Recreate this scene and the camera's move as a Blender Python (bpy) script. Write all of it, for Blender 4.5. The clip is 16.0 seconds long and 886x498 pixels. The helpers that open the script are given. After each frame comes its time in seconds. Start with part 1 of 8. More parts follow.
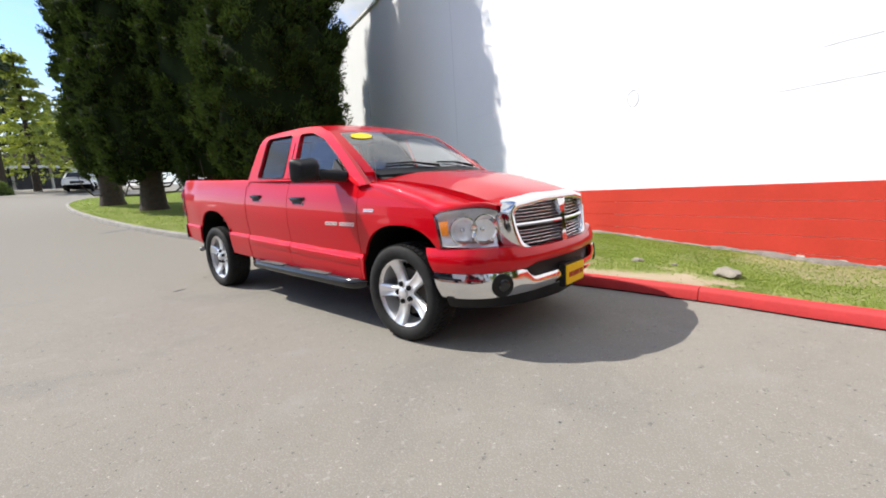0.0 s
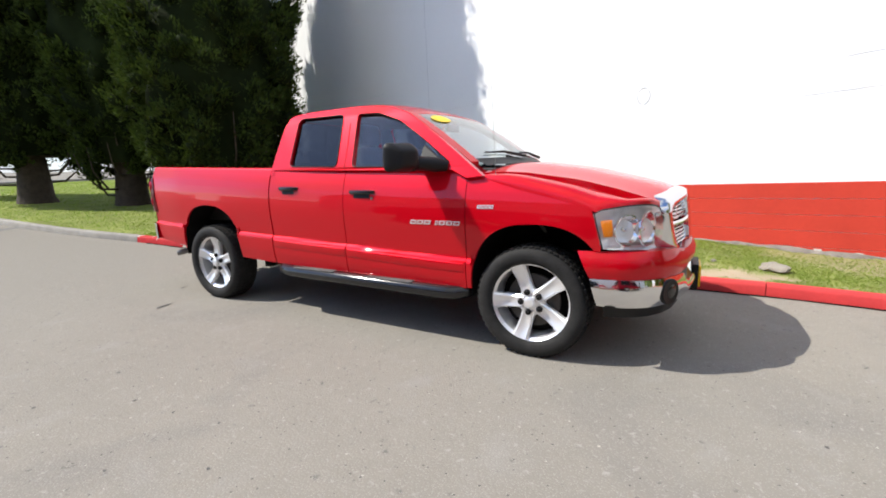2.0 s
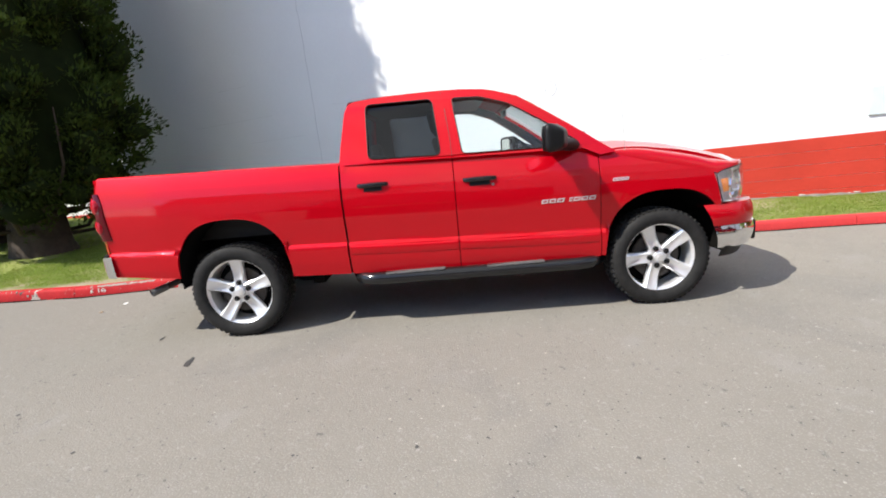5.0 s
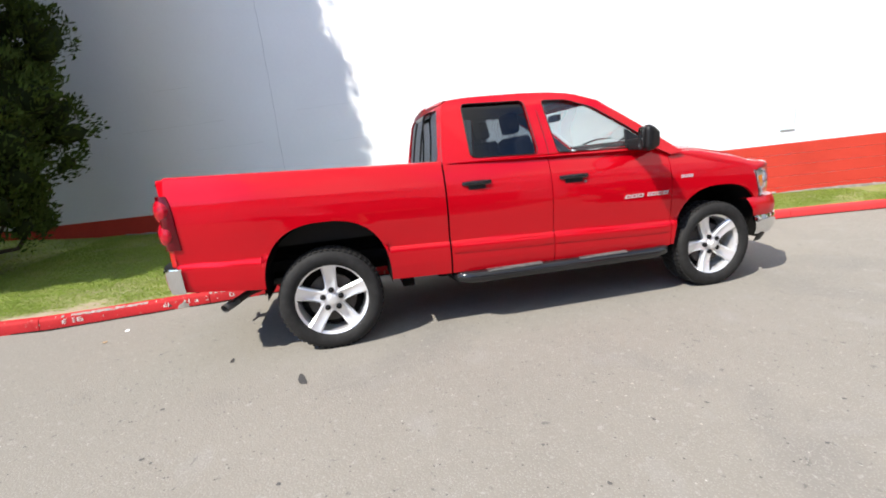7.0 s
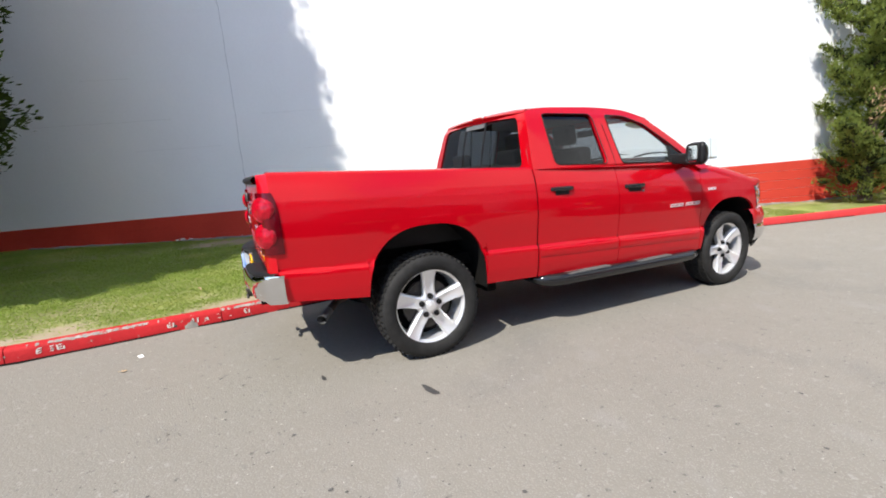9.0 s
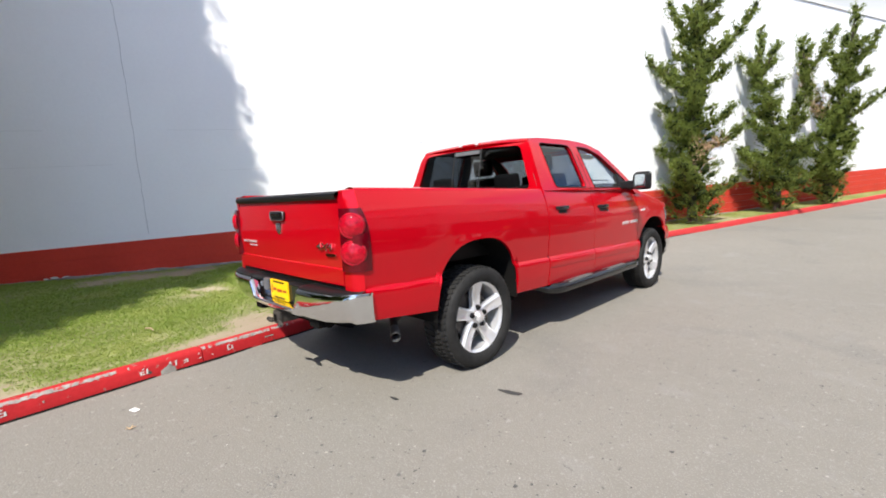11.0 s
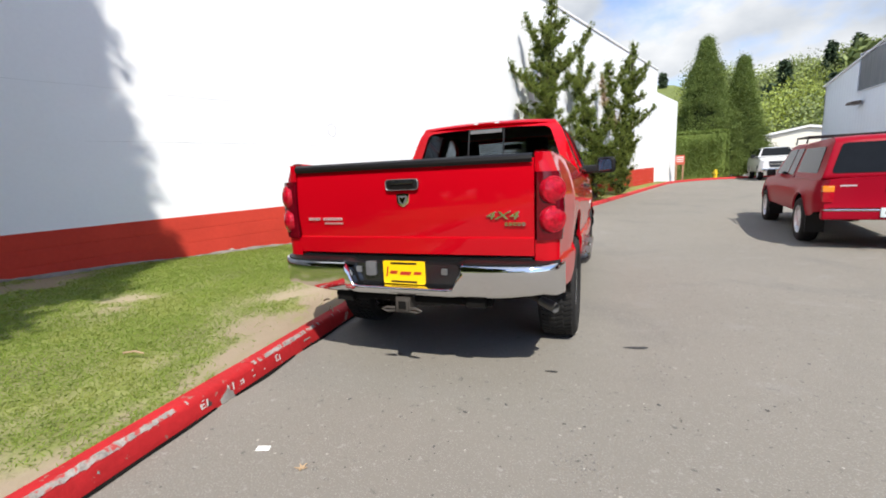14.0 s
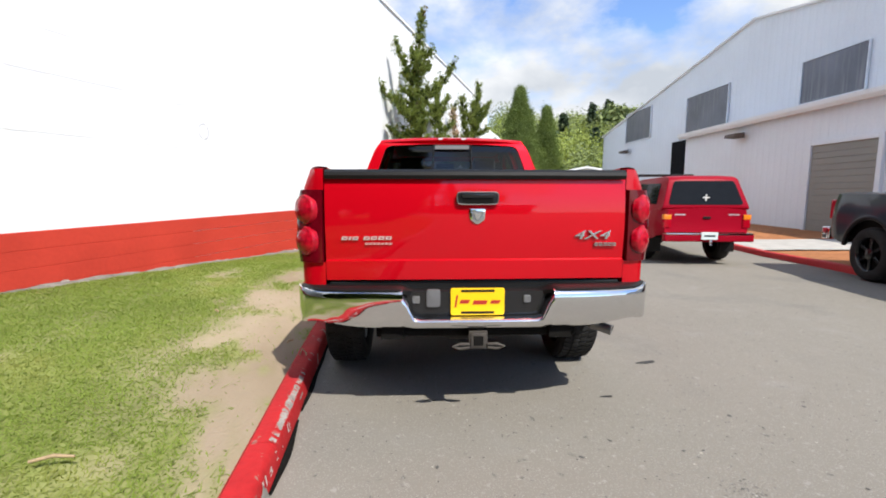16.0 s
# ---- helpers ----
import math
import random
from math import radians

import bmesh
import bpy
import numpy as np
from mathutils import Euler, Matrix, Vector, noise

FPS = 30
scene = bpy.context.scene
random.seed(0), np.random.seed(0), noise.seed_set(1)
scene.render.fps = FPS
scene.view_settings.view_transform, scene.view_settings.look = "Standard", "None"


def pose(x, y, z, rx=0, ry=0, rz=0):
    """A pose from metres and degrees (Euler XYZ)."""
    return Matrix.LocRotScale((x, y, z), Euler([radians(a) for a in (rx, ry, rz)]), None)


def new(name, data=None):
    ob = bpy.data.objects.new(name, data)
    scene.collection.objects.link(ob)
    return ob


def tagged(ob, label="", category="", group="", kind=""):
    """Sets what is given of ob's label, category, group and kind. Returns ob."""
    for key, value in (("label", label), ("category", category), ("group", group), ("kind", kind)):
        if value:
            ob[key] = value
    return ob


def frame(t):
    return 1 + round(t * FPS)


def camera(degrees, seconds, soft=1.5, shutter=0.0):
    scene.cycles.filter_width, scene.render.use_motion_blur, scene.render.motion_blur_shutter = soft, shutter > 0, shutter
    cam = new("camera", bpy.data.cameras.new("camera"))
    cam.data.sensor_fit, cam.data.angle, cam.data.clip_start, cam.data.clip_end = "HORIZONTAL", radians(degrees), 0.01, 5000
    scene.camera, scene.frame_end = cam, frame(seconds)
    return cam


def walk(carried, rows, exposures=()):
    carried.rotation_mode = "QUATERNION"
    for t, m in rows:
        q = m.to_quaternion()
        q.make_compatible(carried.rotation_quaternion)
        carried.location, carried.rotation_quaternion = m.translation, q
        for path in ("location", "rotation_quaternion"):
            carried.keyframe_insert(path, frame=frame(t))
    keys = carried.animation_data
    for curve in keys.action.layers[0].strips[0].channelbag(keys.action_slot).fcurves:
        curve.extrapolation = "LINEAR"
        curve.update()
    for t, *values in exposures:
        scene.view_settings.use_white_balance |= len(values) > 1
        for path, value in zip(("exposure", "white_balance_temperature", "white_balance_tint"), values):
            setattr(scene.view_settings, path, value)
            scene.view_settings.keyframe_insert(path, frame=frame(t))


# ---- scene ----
cam = camera(90.7, 16.0, soft=1.85)
METRES, EYE, TILT, LEAN, TURN = 12.886, 1.228, 0.0, 0.0, 131.4
ROWS = [
    (0.0, 0.0, 0.0, 0.0, -0.48, -8.83, 3.12),
    (0.5, -0.0316, 0.0113, 0.0014, -3.48, -9.6, 3.25),
    (1.0, -0.0643, 0.0199, 0.0026, -8.31, -7.76, 2.51),
    (1.5, -0.0931, 0.0347, 0.003, -10.54, -8.72, 3.66),
    (2.0, -0.1207, 0.0548, 0.0037, -12.6, -10.06, 2.01),
    (2.5, -0.1536, 0.0694, 0.0048, -17.67, -9.47, 2.52),
    (3.0, -0.1833, 0.0867, 0.0054, -20.93, -8.86, 4.04),
    (5.5, -0.3281, 0.1669, 0.011, -44.16, -11.9, 4.9),
    (6.0, -0.349, 0.1918, 0.0129, -47.17, -11.19, 4.27),
    (6.5, -0.3755, 0.2144, 0.0131, -53.11, -12.3, 5.68),
    (7.0, -0.3935, 0.2401, 0.0122, -54.35, -11.71, 5.65),
    (7.5, -0.4099, 0.2653, 0.0139, -56.79, -10.36, 5.5),
    (8.0, -0.4293, 0.2897, 0.0142, -61.9, -11.24, 6.11),
    (8.5, -0.4402, 0.3175, 0.0134, -64.25, -11.14, 4.92),
    (11.0, -0.4907, 0.4497, 0.0126, -86.18, -7.59, 3.1),
    (11.5, -0.4914, 0.4783, 0.0129, -89.65, -7.63, 3.43),
    (12.0, -0.4946, 0.5095, 0.0104, -95.55, -7.38, 2.48),
    (12.5, -0.4904, 0.5398, 0.0083, -97.52, -8.21, 1.23),
    (13.0, -0.4777, 0.5676, 0.0084, -100.85, -8.57, 0.7),
    (13.5, -0.4692, 0.5967, 0.0073, -106.65, -9.17, 1.81),
    (14.0, -0.4533, 0.6209, 0.006, -111.28, -9.26, 2.39),
    (14.5, -0.4336, 0.6422, 0.0059, -115.98, -8.82, 0.67),
    (15.0, -0.416, 0.6661, 0.0061, -123.66, -8.77, 2.2),
    (15.5, -0.3916, 0.6831, 0.0044, -128.6, -8.93, 2.5),
    (16.0, -0.3675, 0.6982, 0.0043, -133.92, -6.89, -0.01),
]
walk(cam, [(t, pose(3.330, 6.050, EYE, TILT, LEAN, TURN) @ pose(METRES * x, METRES * y, METRES * z, 90 + pitch, roll, yaw)) for t, x, y, z, yaw, pitch, roll in ROWS],
     [(0.0, 0.53), (3.0, 0.54), (5.5, 0.62), (7.0, 0.77), (8.0, 0.74), (8.5, 0.65), (11.0, 0.60), (11.5, 0.43), (12.0, 0.44), (13.0, 0.43), (14.5, 0.40), (16.0, 0.44)])

# ---- light ----
SUN_WAY = Vector((-0.42, 0.78, -1.0)).normalized()   # the way the sunlight travels
world = bpy.data.worlds.new("sky")
scene.world = world
world.use_nodes = True
wn, wl = world.node_tree.nodes, world.node_tree.links
wn.clear()
w_out, w_bg, w_sky = wn.new("ShaderNodeOutputWorld"), wn.new("ShaderNodeBackground"), wn.new("ShaderNodeTexSky")
w_sky.sky_type, w_sky.sun_disc = "NISHITA", False
w_sky.sun_elevation = math.asin(-SUN_WAY.z)
w_sky.sun_rotation = math.atan2(-SUN_WAY.x, -SUN_WAY.y)
w_sky.air_density, w_sky.dust_density, w_sky.ozone_density = 1.0, 0.4, 2.4
w_tc, w_map = wn.new("ShaderNodeTexCoord"), wn.new("ShaderNodeMapping")
w_map.inputs["Scale"].default_value = (1.0, 1.0, 1.7)
w_map.inputs["Location"].default_value = (0.35, 1.3, 0.4)
w_noise, w_ramp, w_mix = wn.new("ShaderNodeTexNoise"), wn.new("ShaderNodeValToRGB"), wn.new("ShaderNodeMix")
w_noise.inputs["Scale"].default_value, w_noise.inputs["Detail"].default_value = 1.7, 9.0
w_noise.inputs["Roughness"].default_value = 0.55
w_ramp.color_ramp.elements[0].position, w_ramp.color_ramp.elements[1].position = 0.43, 0.53
w_mix.data_type = "RGBA"
w_fold, w_body = wn.new("ShaderNodeTexNoise"), wn.new("ShaderNodeValToRGB")
w_fold.inputs["Scale"].default_value, w_fold.inputs["Detail"].default_value = 3.6, 7.0
w_body.color_ramp.elements[0].position, w_body.color_ramp.elements[1].position = 0.36, 0.60
w_body.color_ramp.elements[0].color, w_body.color_ramp.elements[1].color = (3.7, 4.0, 4.45, 1), (6.4, 6.5, 6.6, 1)
wl.new(w_map.outputs["Vector"], w_fold.inputs["Vector"])
wl.new(w_fold.outputs["Fac"], w_body.inputs["Fac"])
wl.new(w_body.outputs["Color"], w_mix.inputs["B"])
wl.new(w_tc.outputs["Generated"], w_map.inputs["Vector"])
wl.new(w_map.outputs["Vector"], w_noise.inputs["Vector"])
wl.new(w_noise.outputs["Fac"], w_ramp.inputs["Fac"])
wl.new(w_ramp.outputs["Color"], w_mix.inputs["Factor"])
w_tint = wn.new("ShaderNodeMix")
w_tint.data_type, w_tint.blend_type = "RGBA", "MULTIPLY"
w_tint.inputs["Factor"].default_value, w_tint.inputs["B"].default_value = 1.0, (1.15, 1.27, 1.52, 1)
wl.new(w_sky.outputs["Color"], w_tint.inputs["A"])
wl.new(w_tint.outputs["Result"], w_mix.inputs["A"])
wl.new(w_mix.outputs["Result"], w_bg.inputs["Color"])
w_bg.inputs["Strength"].default_value = 0.122
wl.new(w_bg.outputs["Background"], w_out.inputs["Surface"])
sun = new("sun", bpy.data.lights.new("sun", "SUN"))
sun.data.energy, sun.data.angle, sun.data.color = 4.75, radians(0.55), (1.0, 0.945, 0.85)
sun.rotation_mode = "QUATERNION"
sun.rotation_quaternion = SUN_WAY.to_track_quat("-Z", "Y")

# ---- materials ----
def material(name, color, rough=0.6, metal=0.0, vary=0.12, scale=6.0, fine=80.0, bump=0.0, tint=None, coat=0.0, spec=0.5, jitter=0.0, transmission=0.0, emit=None):
    """A node material: base colour varied at two scales, fine relief, roughness that varies a little."""
    m = bpy.data.materials.new(name)
    m.use_nodes = True
    n, l = m.node_tree.nodes, m.node_tree.links
    b = n["Principled BSDF"]
    b.inputs["Roughness"].default_value, b.inputs["Metallic"].default_value = rough, metal
    b.inputs["Specular IOR Level"].default_value = spec
    b.inputs["Coat Weight"].default_value, b.inputs["Coat Roughness"].default_value = coat, 0.02
    b.inputs["Transmission Weight"].default_value = transmission
    if emit:
        b.inputs["Emission Color"].default_value, b.inputs["Emission Strength"].default_value = (*emit[:3], 1), emit[3]
    tc = n.new("ShaderNodeTexCoord")
    big, small = n.new("ShaderNodeTexNoise"), n.new("ShaderNodeTexNoise")
    big.inputs["Scale"].default_value, big.inputs["Detail"].default_value = scale, 5
    small.inputs["Scale"].default_value, small.inputs["Detail"].default_value = fine, 3
    for k in (big, small):
        l.new(tc.outputs["Object"], k.inputs["Vector"])
    add = n.new("ShaderNodeMath")
    add.operation = "MULTIPLY_ADD"
    l.new(small.outputs["Fac"], add.inputs[0])
    add.inputs[1].default_value = 0.45
    l.new(big.outputs["Fac"], add.inputs[2])
    ramp = n.new("ShaderNodeValToRGB")
    dark = [c * (1 - vary) for c in (tint or color)]
    lite = [min(1, c * (1 + vary)) for c in color]
    ramp.color_ramp.elements[0].color, ramp.color_ramp.elements[0].position = (*dark, 1), 0.48
    ramp.color_ramp.elements[1].color, ramp.color_ramp.elements[1].position = (*lite, 1), 0.98
    l.new(add.outputs[0], ramp.inputs["Fac"])
    out = ramp.outputs["Color"]
    if jitter:
        geo, hsv, mr = n.new("ShaderNodeNewGeometry"), n.new("ShaderNodeHueSaturation"), n.new("ShaderNodeMapRange")
        mr.inputs["To Min"].default_value, mr.inputs["To Max"].default_value = 1 - jitter, 1 + jitter
        l.new(geo.outputs["Random Per Island"], mr.inputs["Value"])
        l.new(mr.outputs["Result"], hsv.inputs["Value"])
        l.new(out, hsv.inputs["Color"])
        out = hsv.outputs["Color"]
    l.new(out, b.inputs["Base Color"])
    if bump:
        bn = n.new("ShaderNodeBump")
        bn.inputs["Strength"].default_value, bn.inputs["Distance"].default_value = bump, 0.01
        l.new(small.outputs["Fac"], bn.inputs["Height"])
        l.new(bn.outputs["Normal"], b.inputs["Normal"])
    return m


def blend(m, color, scale, lo, hi, detail=6.0, distortion=0.0, stretch=(1, 1, 1), offset=(0, 0, 0)):
    """Mixes a second colour into m's base colour, in noise-shaped patches."""
    n, l = m.node_tree.nodes, m.node_tree.links
    b = n["Principled BSDF"]
    src = b.inputs["Base Color"].links[0].from_socket
    tc, mp, no, rp, mx = (n.new("ShaderNode" + k) for k in ("TexCoord", "Mapping", "TexNoise", "ValToRGB", "Mix"))
    mp.inputs["Scale"].default_value, mp.inputs["Location"].default_value = stretch, offset
    no.inputs["Scale"].default_value, no.inputs["Detail"].default_value, no.inputs["Distortion"].default_value = scale, detail, distortion
    rp.color_ramp.elements[0].position, rp.color_ramp.elements[1].position = lo, hi
    mx.data_type = "RGBA"
    mx.inputs["B"].default_value = (*color, 1)
    l.new(tc.outputs["Object"], mp.inputs["Vector"])
    l.new(mp.outputs["Vector"], no.inputs["Vector"])
    l.new(no.outputs["Fac"], rp.inputs["Fac"])
    l.new(rp.outputs["Color"], mx.inputs["Factor"])
    l.new(src, mx.inputs["A"])
    l.new(mx.outputs["Result"], b.inputs["Base Color"])
    return m


def grit(m, scale, color, size=0.3, bump=0.25):
    """Scattered stones in asphalt: a cell pattern that lightens single grains."""
    n, l = m.node_tree.nodes, m.node_tree.links
    b = n["Principled BSDF"]
    src = b.inputs["Base Color"].links[0].from_socket
    tc, vo, lt, no, mu, mx, bn = (n.new("ShaderNode" + k) for k in ("TexCoord", "TexVoronoi", "Math", "TexNoise", "Math", "Mix", "Bump"))
    vo.inputs["Scale"].default_value = scale
    lt.operation, lt.inputs[1].default_value = "LESS_THAN", size
    no.inputs["Scale"].default_value = scale * 0.23
    mu.operation = "MULTIPLY"
    mx.data_type = "RGBA"
    mx.inputs["B"].default_value = (*color, 1)
    l.new(tc.outputs["Object"], vo.inputs["Vector"])
    l.new(tc.outputs["Object"], no.inputs["Vector"])
    l.new(vo.outputs["Distance"], lt.inputs[0])
    l.new(lt.outputs[0], mu.inputs[0])
    l.new(no.outputs["Fac"], mu.inputs[1])
    l.new(mu.outputs[0], mx.inputs["Factor"])
    l.new(src, mx.inputs["A"])
    l.new(mx.outputs["Result"], b.inputs["Base Color"])
    bn.inputs["Strength"].default_value, bn.inputs["Distance"].default_value = bump, 0.006
    l.new(vo.outputs["Distance"], bn.inputs["Height"])
    l.new(bn.outputs["Normal"], b.inputs["Normal"])
    return m


M_ASPHALT = material("asphalt", (0.218, 0.203, 0.177), 0.88, vary=0.07, scale=0.35, fine=7.0, spec=0.15)
blend(M_ASPHALT, (0.180, 0.170, 0.155), 0.8, 0.56, 0.75, 8.0, 0.6, offset=(3, 5, 0))
blend(M_ASPHALT, (0.242, 0.231, 0.212), 2.4, 0.58, 0.8, 8.0, 0.4, offset=(9, 1, 0))


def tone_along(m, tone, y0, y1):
    """A slightly darker stretch of paving: blends a tone in along y, with an uneven border."""
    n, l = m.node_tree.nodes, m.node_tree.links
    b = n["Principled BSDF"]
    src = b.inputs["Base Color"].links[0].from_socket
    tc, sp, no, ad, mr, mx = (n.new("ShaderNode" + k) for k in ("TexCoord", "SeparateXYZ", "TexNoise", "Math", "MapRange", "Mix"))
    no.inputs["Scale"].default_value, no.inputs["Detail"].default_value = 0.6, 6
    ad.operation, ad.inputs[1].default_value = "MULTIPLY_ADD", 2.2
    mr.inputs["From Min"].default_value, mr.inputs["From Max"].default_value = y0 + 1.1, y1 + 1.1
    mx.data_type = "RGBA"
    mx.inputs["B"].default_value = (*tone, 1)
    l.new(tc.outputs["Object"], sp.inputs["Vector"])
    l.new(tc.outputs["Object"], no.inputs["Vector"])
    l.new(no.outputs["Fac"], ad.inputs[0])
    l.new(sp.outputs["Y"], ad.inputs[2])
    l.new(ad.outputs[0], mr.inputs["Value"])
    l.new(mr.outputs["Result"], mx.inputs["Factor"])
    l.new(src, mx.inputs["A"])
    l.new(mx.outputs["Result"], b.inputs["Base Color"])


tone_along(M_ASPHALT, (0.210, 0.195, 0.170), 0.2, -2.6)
blend(M_ASPHALT, (0.275, 0.263, 0.24), 26.0, 0.63, 0.72, 6.0, 0.3)
blend(M_ASPHALT, (0.13, 0.124, 0.115), 17.0, 0.66, 0.74, 6.0, 0.3, offset=(2, 7, 0))
grit(M_ASPHALT, 90.0, (0.30, 0.287, 0.262), 0.32, 0.3)


def flecks(m, scale, color, size, share, offset=(0, 0, 0)):
    """Scattered single stones of another colour, on some cells of a fine cell pattern."""
    n, l = m.node_tree.nodes, m.node_tree.links
    b = n["Principled BSDF"]
    src = b.inputs["Base Color"].links[0].from_socket
    tc, mp, vo, lt, gt, mu, sx, mx = (n.new("ShaderNode" + k) for k in ("TexCoord", "Mapping", "TexVoronoi", "Math", "Math", "Math", "SeparateColor", "Mix"))
    mp.inputs["Location"].default_value = offset
    vo.inputs["Scale"].default_value = scale
    lt.operation, lt.inputs[1].default_value = "LESS_THAN", size
    gt.operation, gt.inputs[1].default_value = "GREATER_THAN", 1 - share
    mu.operation = "MULTIPLY"
    mx.data_type = "RGBA"
    mx.inputs["B"].default_value = (*color, 1)
    l.new(tc.outputs["Object"], mp.inputs["Vector"])
    l.new(mp.outputs["Vector"], vo.inputs["Vector"])
    l.new(vo.outputs["Distance"], lt.inputs[0])
    l.new(vo.outputs["Color"], sx.inputs["Color"])
    l.new(sx.outputs["Red"], gt.inputs[0])
    l.new(lt.outputs[0], mu.inputs[0])
    l.new(gt.outputs[0], mu.inputs[1])
    l.new(mu.outputs[0], mx.inputs["Factor"])
    l.new(src, mx.inputs["A"])
    l.new(mx.outputs["Result"], b.inputs["Base Color"])
    return m


flecks(M_ASPHALT, 24.0, (0.37, 0.355, 0.32), 0.14, 0.06)
flecks(M_ASPHALT, 31.0, (0.10, 0.096, 0.09), 0.17, 0.12, (5, 3, 0))
flecks(M_ASPHALT, 11.0, (0.36, 0.335, 0.29), 0.09, 0.06, (1, 8, 0))
M_GRASS_SOIL = material("lawn_soil", (0.205, 0.235, 0.070), 0.95, vary=0.3, scale=1.5, fine=40.0, bump=0.6, spec=0.1)
M_GRASS = material("grass_blades", (0.208, 0.262, 0.058), 0.8, vary=0.25, scale=0.9, fine=9.0, jitter=0.09, spec=0.1)
blend(M_GRASS, (0.29, 0.285, 0.09), 1.5, 0.52, 0.72)


def let_through(m, share, tone):
    """Leaves and blades pass part of the light that falls on their other side."""
    n, l = m.node_tree.nodes, m.node_tree.links
    thin, mix = n.new("ShaderNodeBsdfTranslucent"), n.new("ShaderNodeMixShader")
    thin.inputs["Color"].default_value = (*tone, 1)
    mix.inputs["Fac"].default_value = share
    l.new(n["Principled BSDF"].outputs["BSDF"], mix.inputs[1])
    l.new(thin.outputs["BSDF"], mix.inputs[2])
    l.new(mix.outputs["Shader"], n["Material Output"].inputs["Surface"])


let_through(M_GRASS, 0.35, (0.25, 0.40, 0.05))
M_DIRT = material("bare_dirt", (0.37, 0.29, 0.20), 0.95, vary=0.25, scale=3.0, fine=45.0, bump=0.6)
grit(M_DIRT, 55.0, (0.5, 0.44, 0.36), 0.28, 0.4)
M_WALL_WHITE = material("white_wall_paint", (0.785, 0.80, 0.82), 0.75, vary=0.035, scale=0.6, fine=25.0, bump=0.12)
M_WALL_RED = material("red_wall_paint", (0.50, 0.050, 0.032), 0.8, vary=0.10, scale=1.6, fine=22.0, bump=0.2, spec=0.12)
M_CONCRETE = material("concrete", (0.40, 0.385, 0.36), 0.9, vary=0.16, scale=4.0, fine=60.0, bump=0.3)
M_KERB_RED = material("red_kerb_paint", (0.42, 0.018, 0.021), 0.7, vary=0.18, scale=4.0, fine=30.0, bump=0.4, spec=0.2)
blend(M_KERB_RED, (0.44, 0.40, 0.35), 4.5, 0.655, 0.68, 10.0, 0.4)
blend(M_KERB_RED, (0.06, 0.05, 0.045), 8.0, 0.675, 0.69, 9.0, 0.3, offset=(4, 4, 1))
blend(M_KERB_RED, (0.30, 0.12, 0.10), 17.0, 0.655, 0.68, 9.0, 0.3)
M_KERB_CLEAN = material("fresh_red_kerb_paint", (0.47, 0.027, 0.028), 0.7, vary=0.12, scale=4.0, fine=30.0, bump=0.25)
blend(M_KERB_CLEAN, (0.46, 0.40, 0.36), 2.3, 0.74, 0.76, 10.0, 0.4)
M_RUBBLE = material("wall_foot_rubble", (0.19, 0.172, 0.15), 0.95, vary=0.35, scale=9.0, fine=50.0, bump=0.8)
M_WORN = material("worn_kerb_concrete", (0.29, 0.262, 0.238), 0.9, vary=0.35, scale=22.0, fine=90.0, bump=0.5)
blend(M_WORN, (0.40, 0.06, 0.055), 30.0, 0.50, 0.60, 6.0)
M_BARE_WHITE = material("chipped_plaster", (0.56, 0.54, 0.50), 0.9, vary=0.15, scale=9.0, bump=0.3)
M_CRACK = material("crack_shadow", (0.22, 0.22, 0.22), 0.95, scale=9.0)
M_SEAM = material("wall_seam", (0.60, 0.61, 0.62), 0.9, scale=9.0)
M_KERB_GREY = material("weathered_kerb_concrete", (0.25, 0.235, 0.21), 0.9, vary=0.25, scale=3.0, fine=50.0, bump=0.4)
M_BARK = material("bark", (0.05, 0.037, 0.028), 0.95, vary=0.35, scale=9.0, fine=50.0, bump=0.8)
# Near-black green: the shade inside the crown is put into its colour.
M_CYPRESS_SHADE = material("cypress_inner_shade", (0.013, 0.020, 0.006), 0.9, vary=0.35, scale=0.8, fine=6.0, jitter=0.3, spec=0.08)
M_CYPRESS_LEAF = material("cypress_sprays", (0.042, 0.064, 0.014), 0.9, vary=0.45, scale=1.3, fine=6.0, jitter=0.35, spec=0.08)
let_through(M_CYPRESS_LEAF, 0.16, (0.06, 0.095, 0.013))
# Dark green that stands for the shade between juniper pads and inside cedars.
M_INNER_SHADE = material("conifer_inner_shade", (0.026, 0.036, 0.012), 0.9, vary=0.3, scale=1.2, fine=8.0, spec=0.05)
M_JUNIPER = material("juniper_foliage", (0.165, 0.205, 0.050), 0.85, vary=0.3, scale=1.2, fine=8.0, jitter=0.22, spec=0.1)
blend(M_JUNIPER, (0.20, 0.14, 0.07), 1.3, 0.64, 0.70)
M_DRY = material("dry_foliage", (0.42, 0.28, 0.17), 0.9, vary=0.3, scale=3.0, jitter=0.25, spec=0.1)
M_CEDAR = material("cedar_foliage", (0.122, 0.165, 0.036), 0.85, vary=0.3, scale=0.5, fine=4.0, jitter=0.2)
M_HEDGE = material("hedge_foliage", (0.145, 0.20, 0.037), 0.7, vary=0.25, scale=0.7, fine=5.0, jitter=0.15)
M_LEAF_SPRING = material("spring_leaves", (0.26, 0.315, 0.065), 0.7, vary=0.25, scale=0.2, fine=2.0, jitter=0.2)
M_LEAF_OLIVE = material("olive_leaves", (0.17, 0.21, 0.07), 0.7, vary=0.3, scale=0.2, fine=2.0, jitter=0.2)
let_through(M_JUNIPER, 0.32, (0.24, 0.30, 0.06))
let_through(M_CEDAR, 0.25, (0.16, 0.24, 0.04))
